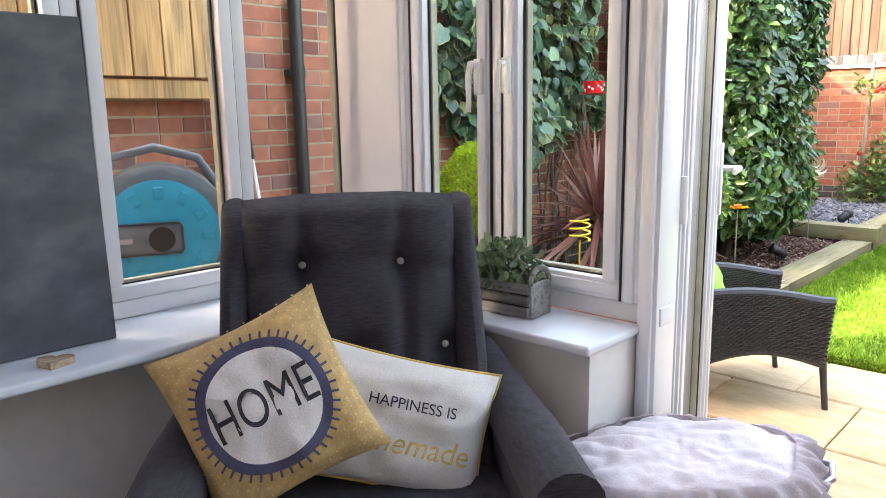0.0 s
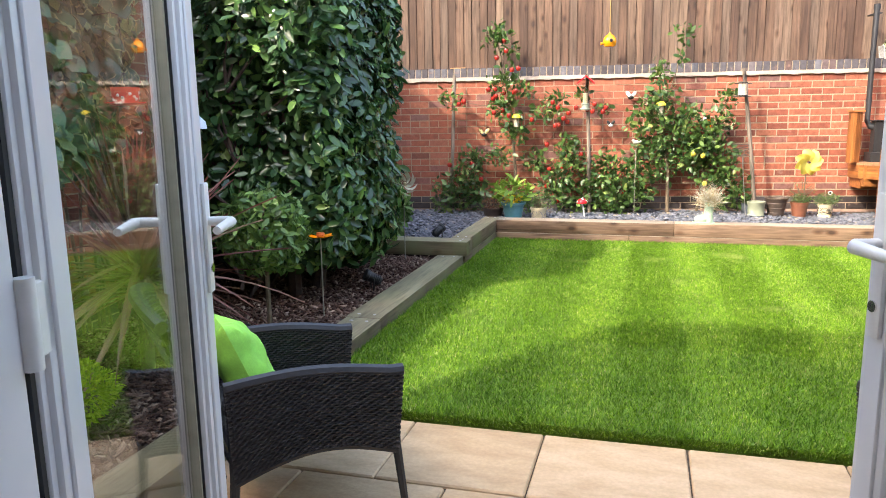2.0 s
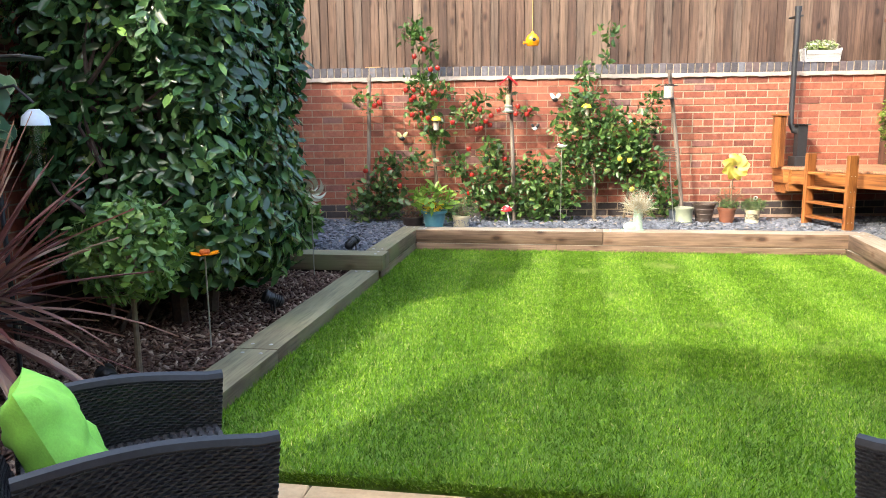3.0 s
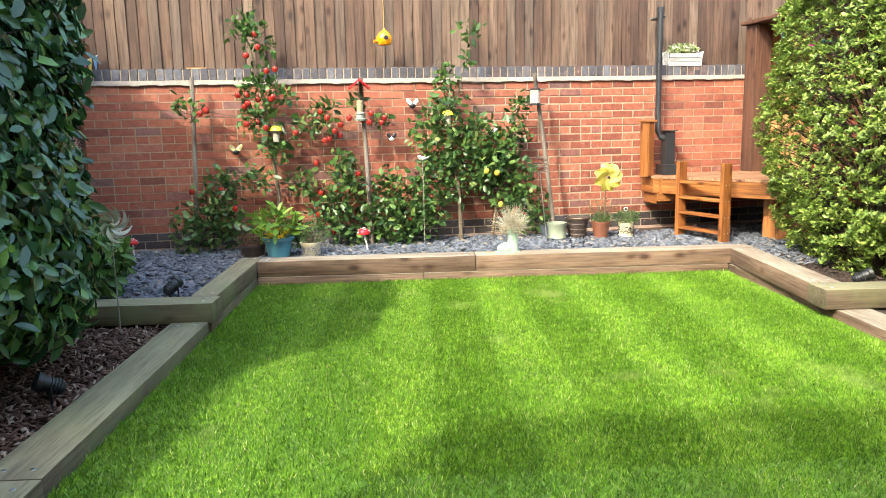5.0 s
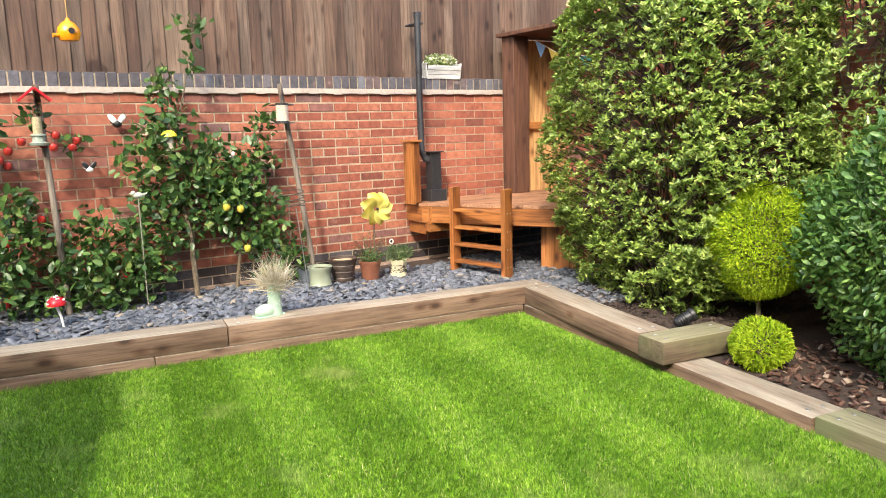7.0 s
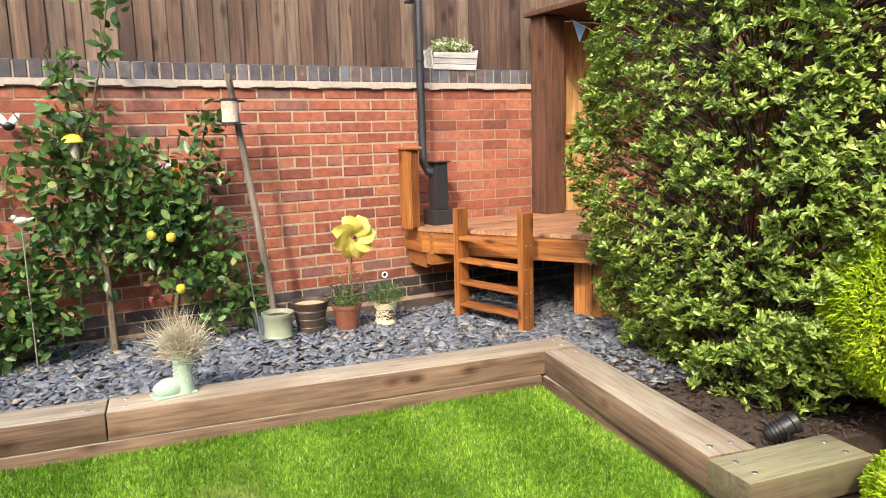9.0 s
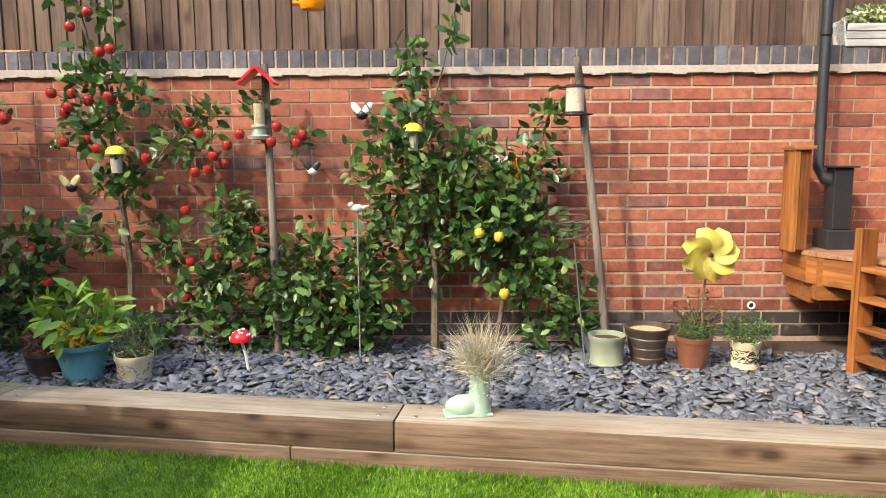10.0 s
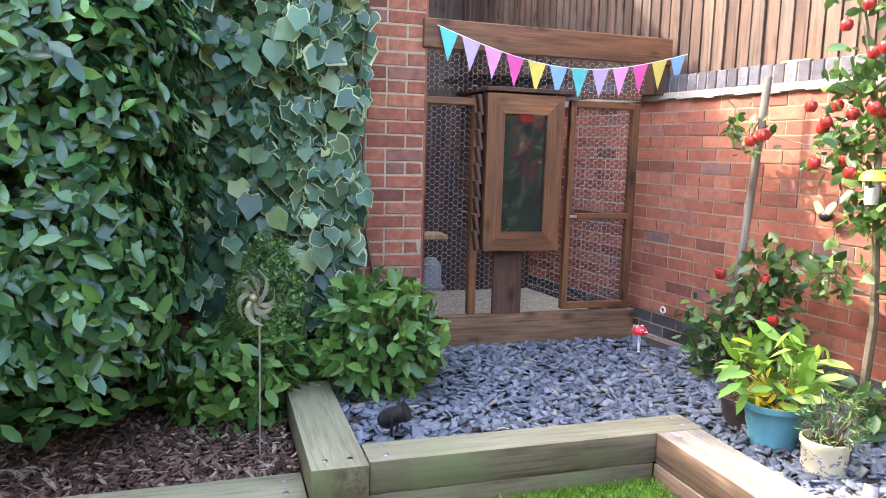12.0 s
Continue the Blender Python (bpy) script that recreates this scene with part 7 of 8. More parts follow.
for k in range(9):
    part("shingle", boxed(-0.02, 0.0, -0.062, 0.30, 0.0, 0.12, 0.002), M_COOPD, coop, m=Matrix.Translation((0.385, 0, 0.60 + k * 0.098)) @ Matrix.Rotation(radians(-12), 4, "Y"))
part("support_board", boxed(0.50, 0.69, -0.02, 0.01, 0.20, 0.603, 0.003), M_COOPD, coop, "dark support board")
part("feed_tray", boxed(0.08, 0.30, 0.3, 0.5, 0.62, 0.65, 0.004), M_PINE, coop, "pale feed shelf")
part("water_drinker", lathe(bmesh.new(), [(0.09, 0.30), (0.10, 0.32), (0.075, 0.33), (0.07, 0.46), (0.03, 0.5)], 18, m=Matrix.Translation((0.2, 0.35, 0))), plain("grey_plastic", (0.25, 0.24, 0.24), 0.5), coop, "grey drinker", smooth=True)
cm = at(GU - 0.03, 9.80, 0.16, 90)
catenary = []
for k in range(15):
    s = k / 14
    catenary.append(tuple(cm @ Vector((0.03 + 1.62 * s, -0.075 - 0.02 * math.sin(math.pi * s), 1.86 - 0.05 * s - 0.16 * math.sin(math.pi * s)))))
bunting("bunting", catenary, ["turquoise", "lilac", "pink", "magenta", "mustard", "blue", "turquoise", "lilac", "pink", "magenta", "mustard", "blue"], 0.172, "pastel triangular bunting strung along the coop beam")
solid("nest_block", boxed(0.0, 0.09, -0.07, 0.07, 0, 0.18, 0.004), M_PINE, at(GU + 0.003, 9.35, 2.04), "small pale wooden bird box on the brick wall", "bird box")


# ---- patio furniture ----
def weave(W, H, cell_w=0.020, cell_h=0.0085, bulge=0.0035, thick=0.010):
    """A flat woven panel: x along, z up, its face towards -y. Flat strands pass over and under."""
    bm = bmesh.new()
    nx, nz = max(1, int(W / cell_w)), max(1, int(H / cell_h))
    cw, ch = W / nx, H / nz
    rows = []
    for j in range(nz):
        for zz, lift in ((0.04, 0.0), (0.28, 1.0), (0.72, 1.0)):
            row = []
            for i in range(2 * nx + 1):
                up = 1.0 if (i + j) % 2 else 0.12
                row.append(bm.verts.new((i * cw / 2, 0.003 - (bulge + 0.003) * up * lift, (j + zz) * ch)))
            rows.append(row)
    for r0, r1 in zip(rows, rows[1:]):
        for i in range(2 * nx):
            bm.faces.new((r0[i], r0[i + 1], r1[i + 1], r1[i]))
    return bm


M_RATTAN = plain("black_resin_weave", (0.022, 0.021, 0.024), 0.38, var=0.2, scale=60, bmp=0.2)
M_LIME = plain("lime_fabric", (0.30, 0.72, 0.10), 0.85, var=0.05, scale=200, bmp=0.3)


def bend_panel(bm, fn):
    for v in bm.verts:
        v.co = fn(v.co)
    return bm


def wicker_chair(m, cushion=True):
    """Local x points to the front of the chair, y to its left."""
    t = thing("wicker_armchair", m, "black woven resin garden armchair with curved arms", "armchair", "garden armchairs")
    D, W = 0.53, 0.53
    zt = 0.62

    def arm_profile(s):
        # top line and bottom line of the side panel, s from back to front
        top = 0.50 + 0.025 * math.sin(math.pi * min(1, s * 1.1)) - 0.03 * s
        low = 0.20 + 0.06 * math.sin(math.pi * s)
        return low, top
    for sy in (-1, 1):
        for skin in (0, 1):
            w = weave(1.0, 1.0, 0.047, 0.034, 0.004)
            yo = sy * (W / 2 + (0.018 if skin == 0 else -0.018))
            flip = (1 if skin == 0 else -1) * sy

            def f(c, yo=yo, flip=flip):
                low, top = arm_profile(c.x)
                lean = 0.035 * c.z * (c.x - 0.3)
                return Vector((-D / 2 + D * c.x + lean, yo - flip * (c.y) * -1, low + (top - low) * c.z))
            bend_panel(w, f)
            part("arm_panel", w, M_RATTAN, t, "woven side panel")
        bm = bmesh.new()
        pts = [(-D / 2 + D * s + 0.035 * (s - 0.3), sy * W / 2, arm_profile(s)[1]) for s in [k / 12 for k in range(13)]]
        tube(bm, pts, 0.021, 8)
        part("arm_rest", bm, M_RATTAN, t, "rounded woven arm top", smooth=True)
        bm = bmesh.new()
        tube(bm, [(-D / 2 + D * s, sy * W / 2, arm_profile(s)[0]) for s in [k / 12 for k in range(13)]], 0.018, 8)
        part("side_rail", bm, M_RATTAN, t, smooth=True)
        for x, dx in ((-D / 2 + 0.01, -0.02), (D / 2 - 0.01, 0.035)):
            bm = bmesh.new()
            tube(bm, [(x, sy * W / 2, 0.47), (x + dx * 0.2, sy * W / 2, 0.22), (x + dx, sy * (W / 2 - 0.005), 0.0)], [0.018, 0.016, 0.013], 8)
            part("leg", bm, M_BLACKM, t, smooth=True)
    # curved back
    for skin in (0, 1):
        w = weave(1.0, 1.0, 0.042, 0.026, 0.005)

        def f(c, skin=skin):
            y = (c.x - 0.5) * (W + 0.01)
            bow = 0.05 * (1 - (2 * c.x - 1) ** 2)
            z = 0.22 + 0.53 * c.z - 0.04 * (2 * c.x - 1) ** 2 * c.z
            x = -D / 2 - 0.02 - 0.16 * c.z - bow * c.z + (0.03 if skin == 0 else 0.0)
            return Vector((x + (-c.y if skin else c.y), y, z))
        part("backrest", bend_panel(w, f), M_RATTAN, t, "woven curved back")
    bm = bmesh.new()
    tube(bm, [(-D / 2 - 0.165 - 0.05 * (1 - (2 * s - 1) ** 2), (s - 0.5) * (W + 0.01), 0.75 - 0.04 * (2 * s - 1) ** 2) for s in [k / 12 for k in range(13)]], 0.022, 8)
    part("top_rail", bm, M_RATTAN, t, "woven top rail", smooth=True)
    w = weave(W, D, 0.03, 0.024, 0.004)
    part("seat", bend_panel(w, lambda c: Vector((-D / 2 + c.z, c.x - W / 2, 0.33 - c.y + 0.0))), M_RATTAN, t, "woven seat")
    part("seat_frame", boxed(-D / 2, D / 2, -W / 2 + 0.02, W / 2 - 0.02, 0.27, 0.324, 0.01), M_RATTAN, t)
    return t


def cushion_mesh(w, h, d, seed=0, pinch=0.06, wrinkle=0.006, n=22):
    """A plump cushion: x across, z up, y its depth."""
    bm = bmesh.new()
    for side in (-1, 1):
        g = []
        for j in range(n + 1):
            row = []
            for i in range(n + 1):
                a, b = 2 * i / n - 1, 2 * j / n - 1
                k = (1 - a ** 4) * (1 - b ** 4)
                x = a * w / 2 * (1 - pinch * (1 - b * b))
                z = b * h / 2 * (1 - pinch * (1 - a * a))
                y = side * d / 2 * k ** 0.55
                y += side * wrinkle * noise.noise(Vector((a * 3 + seed, b * 3, side))) * 2 * k ** 0.3
                row.append(bm.verts.new((x, y, z)))
            g.append(row)
        for r0, r1 in zip(g, g[1:]):
            for q in range(n):
                f = (r0[q], r0[q + 1], r1[q + 1], r1[q])
                bm.faces.new(f if side < 0 else f[::-1])
    bmesh.ops.remove_doubles(bm, verts=bm.verts[:], dist=0.0006)
    return bm


CH1 = at(-0.69, 5.20, 0, 41)
wicker_chair(CH1)
cu = thing("lime_cushion", CH1 @ Matrix.Translation((-0.17, -0.02, 0.46)) @ Matrix.Rotation(radians(90), 4, "Z") @ Matrix.Rotation(radians(-22), 4, "X") @ Matrix.Rotation(radians(9), 4, "Y"), "bright lime green cushion leaning in a wicker chair", "cushion")
part("cover", cushion_mesh(0.40, 0.40, 0.15, 2, 0.05, 0.012), M_LIME, cu, smooth=True)
wicker_chair(at(1.48, 5.35, 0, 135))

# ---- hose reel, fence gate and downpipe beside the room ----
def hose_reel():
    t = thing("hose_reel", at(-1.93, 3.14, 0.66, 66), "grey and bright blue wall-mounted garden hose reel", "hose reel")
    G = plain("grey_reel_plastic", (0.16, 0.19, 0.22), 0.4)
    B = plain("bright_blue_plastic", (0.0, 0.42, 0.66), 0.35, var=0.05)
    R = Matrix.Rotation(radians(90), 4, "X")
    C = Matrix.Translation((0, 0, 0.20))
    bm = bmesh.new()
    lathe(bm, [(0.225, -0.16), (0.245, -0.12), (0.25, 0.0), (0.24, 0.08), (0.215, 0.095)], 40, m=C @ R)
    part("case", bm, G, t, "dark grey rounded case", smooth=True)
    bm = bmesh.new()
    lathe(bm, [(0.195, 0.096), (0.195, 0.112), (0.175, 0.118), (0.10, 0.121)], 40, m=C @ R)
    part("blue_disc", bm, B, t, "bright blue round cover", smooth=True)
    bm = bmesh.new()
    for k in range(12):
        a = math.tau * k / 12
        box(bm, -0.016, 0.016, 0.13, 0.172, 0.118, 0.126, 0.003, m=C @ R @ Matrix.Rotation(a, 4, "Z"))
    part("grip_blocks", bm, B, t, "raised blue blocks")
    bm = bmesh.new()
    box(bm, -0.21, 0.07, -0.055, 0.055, 0.121, 0.140, 0.02, seg=3, m=C @ R)
    part("hub_bar", bm, G, t, "grey centre bar", smooth=True)
    bm = bmesh.new()
    lathe(bm, [(0.040, 0.140), (0.042, 0.152), (0.02, 0.154)], 24, m=C @ R)
    part("hub_cap", bm, M_BLACK, t, "dark hub cap", smooth=True)
    bm = bmesh.new()
    box(bm, -0.17, -0.09, -0.010, 0.010, 0.1405, 0.143, 0.004, m=C @ R)
    box(bm, -0.165, -0.095, -0.003, 0.003, 0.1435, 0.1445, m=C @ R)
    part("badge", bm, M_STEEL, t, "plain pale badge")
    bm = bmesh.new()
    tube(bm, [(-0.18, -0.02, 0.34), (-0.14, -0.02, 0.47), (0.0, -0.02, 0.50), (0.14, -0.02, 0.46), (0.2, -0.02, 0.36)], 0.016, 10)
    part("carry_handle", bm, G, t, "grey carrying handle", smooth=True)
    bm = bmesh.new()
    box(bm, -0.12, 0.12, 0.10, 0.16, -0.74, 0.30, 0.01)
    part("stand", bm, M_BLACKM, t, "dark stand")
    bm = bmesh.new()
    tube(bm, [(0.19, -0.05, 0.10), (0.25, -0.06, 0.02), (0.22, -0.05, -0.3), (0.1, -0.05, -0.68)], 0.010, 8)
    part("hose", bm, M_BLACK, t, "dark hose", smooth=True)


hose_reel()
gate = thing("side_gate", at(-2.50, 3.80, 0, -90), "orange-brown timber side gate with rails", "gate")
for k in range(3):
    part("gate_rail", boxed(0.06, 1.3, -0.03, 0.0, 0.72 + 0.62 * k, 0.80 + 0.62 * k, 0.004), M_PINE, gate)
for x in (0.0, 1.3):
    part("gate_post", boxed(x - 0.03, x + 0.05, -0.04, 0.04, 0, 2.3, 0.004), M_PINE, gate)
for k in range(9):
    part("gate_board", boxed(0.06 + k * 0.135, 0.19 + k * 0.135, 0.001, 0.02, 1.43, 2.2, 0.003), M_PINE, gate)
dp = thing("downpipe", at(GU + 0.05, 4.21, 0), "black plastic rainwater downpipe on the brick wall", "downpipe")
bm = bmesh.new()
tube(bm, [(0, 0, 0.0), (0, 0, 2.6)], 0.034, 16)
part("pipe", bm, M_BLACK, dp, smooth=True)
for z in (0.5, 1.45, 2.6):
    bm = bmesh.new()
    tube(bm, [(0, 0, z), (0, 0, z + 0.05)], 0.040, 16)
    box(bm, -0.05, 0.0, -0.05, 0.05, z + 0.01, z + 0.04, 0.004)
    part("bracket", bm, M_BLACK, dp)
sq = thing("squeegee", at(-2.50, 4.0, 0.02) @ Matrix.Rotation(radians(7), 4, "X"), "white-handled garden hoe leaning on the brick wall", "garden tool")
bm = bmesh.new()
tube(bm, [(0, 0, 0), (0, 0.0, 1.05)], 0.012, 8)
part("shaft", bm, M_WHITE, sq, "white shaft", smooth=True)
bm = bmesh.new()
tube(bm, [(0, 0, 1.05), (0, 0, 1.2)], 0.016, 8)
part("grip", bm, M_BLACK, sq, "dark grip", smooth=True)
solid("side_path", boxed(-2.62, -1.62, -0.3, 3.9, -0.05, 0.0), M_CONCRETE, at(0, 0), "concrete side path", "path", kind="structure")

# ---- indoors ----
def fabric(name, col, weave_scale=260, var=0.25, stripe=True, rough=0.95):
    m, nt, b = shade(name, rough)
    c1, h, _ = noise_mix(nt, [(0.3, tuple(c * (1 - var) for c in col)), (0.7, tuple(min(1, c * (1 + var)) for c in col))], 40, 6, (1, 1, 7) if stripe else (1, 1, 1))
    c2, h2, _ = noise_mix(nt, [(0.3, (0.8, 0.8, 0.8)), (0.7, (1, 1, 1))], weave_scale, 2)
    nt.links.new(blend(nt, c1, c2, 0.7, "MULTIPLY"), b.inputs["Base Color"])
    bump(nt, b, h2, 0.5, 0.002)
    b.inputs["Sheen Weight"].default_value = 0.06
    return m


M_CHAR = fabric("charcoal_upholstery", (0.034, 0.031, 0.040), var=0.45)
M_MUST = fabric("mustard_fabric", (0.54, 0.355, 0.15), 180, 0.2, False)
M_MUSTDOT = fabric("mustard_dot", (0.66, 0.52, 0.27), 180, 0.1, False)
M_CANVAS = fabric("white_canvas", (0.74, 0.71, 0.68), 260, 0.04, False)
M_NAVY = fabric("navy_print", (0.07, 0.07, 0.13), 260, 0.1, False)
M_PRINT = fabric("black_print", (0.035, 0.035, 0.045), 260, 0.1, False)
M_GOLDP = fabric("gold_print", (0.62, 0.42, 0.13), 260, 0.1, False)
M_PINKC = fabric("pinkish_cotton", (0.72, 0.64, 0.66), 200, 0.05, False)


def surface(w, h, fn, nx, nz, flip=False):
    bm = bmesh.new()
    g = [[bm.verts.new(fn(i / nx, j / nz)) for i in range(nx + 1)] for j in range(nz + 1)]
    for r0, r1 in zip(g, g[1:]):
        for q in range(nx):
            f = (r0[q], r0[q + 1], r1[q + 1], r1[q])
            bm.faces.new(f[::-1] if flip else f)
    return bm


def armchair(m):
    """High-backed chair: local -y is its front."""
    t = thing("high_armchair", m, "charcoal upholstered high-backed armchair with buttons", "armchair")
    H, W = 1.07, 0.66
    buttons = [(-0.12, 0.90), (0.12, 0.90), (0.0, 0.70), (-0.22, 0.70), (0.22, 0.70)]

    def tufts(x, z):
        y = 0.0
        for bx, bz in buttons:
            d2 = ((x - bx) ** 2 + (z - bz) ** 2)
            y += 0.045 * math.exp(-d2 / 0.0022)
        for bx in (-0.12, 0.12):
            y += 0.020 * math.exp(-((x - bx) ** 2) / 0.0005) * (1 if 0.5 < z else 0)
        y += 0.014 * math.exp(-((z - 0.905 - 0.02 * math.cos(x * 9)) ** 2) / 0.0006)
        y += 0.004 * noise.noise(Vector((x * 6, z * 5, 2)))
        return y

    def face(a, b):
        x = (a - 0.5) * (W - 0.14)
        z = 0.42 + b * (H - 0.42)
        edge = (1 - (2 * a - 1) ** 8)
        top = 1 - max(0, (b - 0.93) / 0.07) ** 2
        y = -0.05 - 0.075 * edge * top + tufts(x, z) + 0.17 * (b - 0.3) * 0.9
        return Vector((x, y, z - 0.012 * (2 * a - 1) ** 2 * b))
    part("back_cushion", surface(1, 1, face, 60, 60), M_CHAR, t, "buttoned back cushion", smooth=True)
    for s in (-1, 1):
        bm = bmesh.new()
        n = 16
        rings = []
        for k in range(n + 1):
            b = k / n
            z = 0.30 + b * (H - 0.31)
            wing = 0.17 * math.sin(math.pi * min(1, b * 0.55 + 0.42)) + 0.02
            cy = 0.17 * ((z - 0.42) / (H - 0.42) - 0.3) * 0.9
            r = 0.035 * (1 - 0.25 * b)
            ring = []
            for q in range(16):
                a = math.tau * q / 16
                sy = -wing / 2 + (wing / 2 + 0.02) * math.cos(a)
                ring.append(bm.verts.new((s * (W / 2 - 0.045) + r * 1.15 * math.sin(a), cy + sy + 0.02, z - (0.02 if k == n else 0) + 0.015 * math.cos(a) * b)))
            rings.append(ring)
        for a, b in zip(rings, rings[1:]):
            for q in range(16):
                bm.faces.new((a[q], a[(q + 1) % 16], b[(q + 1) % 16], b[q]))
        bm.faces.new(rings[0][::-1])
        bm.faces.new(rings[-1])
        part("wing", bm, M_CHAR, t, "padded side wing", smooth=True)
        bm = bmesh.new()
        tube(bm, [(s * (W / 2 - 0.02), 0.0, 0.66), (s * (W / 2 + 0.02), -0.12, 0.585), (s * (W / 2 + 0.04), -0.32, 0.555), (s * (W / 2 + 0.04), -0.58, 0.545)], [0.05, 0.062, 0.07, 0.07], 14)
        part("arm_rest", bm, M_CHAR, t, "rounded arm", smooth=True)
        part("arm_side", boxed(s * (W / 2 + 0.04) - 0.058, s * (W / 2 + 0.04) + 0.058, -0.62, 0.02, 0.14, 0.56, 0.03, seg=3), M_CHAR, t, smooth=True)
    bm = bmesh.new()
    box(bm, -W / 2 + 0.03, W / 2 - 0.03, 0.03, 0.10, 0.15, H - 0.035, 0.03, seg=3)
    for v in bm.verts:
        v.co.y += 0.17 * max(-0.3, (v.co.z - 0.42) / (H - 0.42) - 0.3) * 0.9
    part("back_shell", bm, M_CHAR, t, smooth=True)
    part("seat_cushion", boxed(-W / 2 + 0.0, W / 2 - 0.0, -0.62, -0.02, 0.30, 0.455, 0.04, seg=4), M_CHAR, t, "thick seat cushion", smooth=True)
    part("seat_base", boxed(-W / 2 - 0.02, W / 2 + 0.02, -0.60, 0.04, 0.14, 0.30, 0.01), M_CHAR, t)
    for bx, bz in buttons:
        bm = bmesh.new()
        p = face(bx / (W - 0.14) + 0.5, (bz - 0.42) / (H - 0.42))
        ball(bm, p + Vector((0, -0.004, 0)), 0.010, 2, (1, 0.5, 1))
        part("button", bm, plain("pale_button", (0.45, 0.43, 0.42), 0.5), t, "small pale button", smooth=True)
    for sx in (-1, 1):
        for y in (-0.55, 0.0):
            bm = bmesh.new()
            tube(bm, [(sx * 0.28, y, 0.14), (sx * 0.30, y, 0.0)], [0.022, 0.015], 8)
            part("leg", bm, M_DARKTWIG, t, "dark wooden leg")
    return t


AC = at(-0.84, 3.08, 0, 52)
armchair(AC @ Matrix.Translation((0.028, 0, 0)))


def text_mesh(body, size, mat, m, bold=0.0, extrude=0.001):
    cu = bpy.data.curves.new("lettering", "FONT")
    cu.body, cu.size, cu.align_x, cu.align_y = body, size, "CENTER", "CENTER"
    cu.extrude, cu.offset = extrude, bold
    ob = bpy.data.objects.new("lettering", cu)
    scene.collection.objects.link(ob)
    dg = bpy.context.evaluated_depsgraph_get()
    me = bpy.data.meshes.new_from_object(ob.evaluated_get(dg))
    bpy.data.objects.remove(ob)
    me.materials.clear()
    me.materials.append(mat)
    bm = bmesh.new()
    bm.from_mesh(me)
    bmesh.ops.transform(bm, matrix=m, verts=bm.verts)
    return bm


def drape(bm, w, h, d, lift=0.0015, pinch=0.06, seed=0, wrinkle=0.006):
    """Lays a flat drawing (x, z; y = small height) on a cushion's front."""
    for v in bm.verts:
        a, b = max(-0.98, min(0.98, 2 * v.co.x / w)), max(-0.98, min(0.98, 2 * v.co.z / h))
        k = (1 - a ** 4) * (1 - b ** 4)
        y = -d / 2 * k ** 0.55 - wrinkle * noise.noise(Vector((a * 3 + seed, b * 3, -1))) * 2 * k ** 0.3
        v.co.y = y - lift + v.co.y
        v.co.x *= (1 - pinch * (1 - b * b))
        v.co.z *= (1 - pinch * (1 - a * a))
    return bm


def disc(r0, r1, nr, n, y=0.0):
    bm = bmesh.new()
    g = [[bm.verts.new(((r0 + (r1 - r0) * j / nr) * math.cos(math.tau * i / n), y, (r0 + (r1 - r0) * j / nr) * math.sin(math.tau * i / n))) for i in range(n)] for j in range(nr + 1)]
    for a, b in zip(g, g[1:]):
        for i in range(n):
            bm.faces.new((a[i], a[(i + 1) % n], b[(i + 1) % n], b[i]))
    return bm


UP = Matrix.Rotation(radians(90), 4, "X")
HW = 0.37
C1 = AC @ Matrix.Translation((-0.155, -0.33, 0.685)) @ Matrix.Rotation(radians(-22), 4, "X") @ Matrix.Rotation(radians(-24), 4, "Y")
home = thing("home_cushion", C1, "mustard cushion with HOME lettered in a white circle", "cushion", "cushions on the armchair")
part("cover", cushion_mesh(HW, HW, 0.15, 5, 0.09, 0.008), M_MUST, home, smooth=True)
bm = bmesh.new()
for i in range(20):
    for j in range(20):
        x, z = (i / 19 - 0.5) * 0.35, (j / 19 - 0.5) * 0.35 + (0.01 if i % 2 else 0)
        if math.hypot(x, z) > 0.165:
            box(bm, x - 0.002, x + 0.002, -0.0008, 0.0, z - 0.0016, z + 0.0016)
part("dots", drape(bm, HW, HW, 0.15, 0.0015, 0.09, 5, 0.008), M_MUSTDOT, home, "pale speckles")
part("ring", drape(disc(0.118, 0.141, 3, 72), HW, HW, 0.15, 0.0018, 0.09, 5, 0.008), M_NAVY, home, "navy ring")
part("white_circle", drape(disc(0.0005, 0.120, 12, 64), HW, HW, 0.15, 0.0026, 0.09, 5, 0.008), M_CANVAS, home, "white circle")
bm = bmesh.new()
for k in range(46):
    box(bm, 0.138, 0.156, -0.001, 0.0, -0.0025, 0.0025, m=Matrix.Rotation(math.tau * k / 46, 4, "Y"))
part("stitch_marks", drape(bm, HW, HW, 0.15, 0.002, 0.09, 5, 0.008), M_NAVY, home, "navy stitch marks")
bm = text_mesh("HOME", 0.082, M_PRINT, UP, 0.0, 0.0006)
for v in bm.verts:
    v.co.z *= 1.45
part("lettering", drape(bm, HW, HW, 0.15, 0.004, 0.09, 5, 0.008), M_PRINT, home, "black HOME lettering")

CW, CHH = 0.44, 0.30
C2 = AC @ Matrix.Translation((0.105, -0.22, 0.58)) @ Matrix.Rotation(radians(-20), 4, "X") @ Matrix.Rotation(radians(16), 4, "Y")
hap = thing("white_cushion", C2, "white cushion lettered HAPPINESS IS with gold script and piping", "cushion", "cushions on the armchair")
part("cover", cushion_mesh(CW, CHH, 0.13, 9, 0.07, 0.010), M_CANVAS, hap, smooth=True)
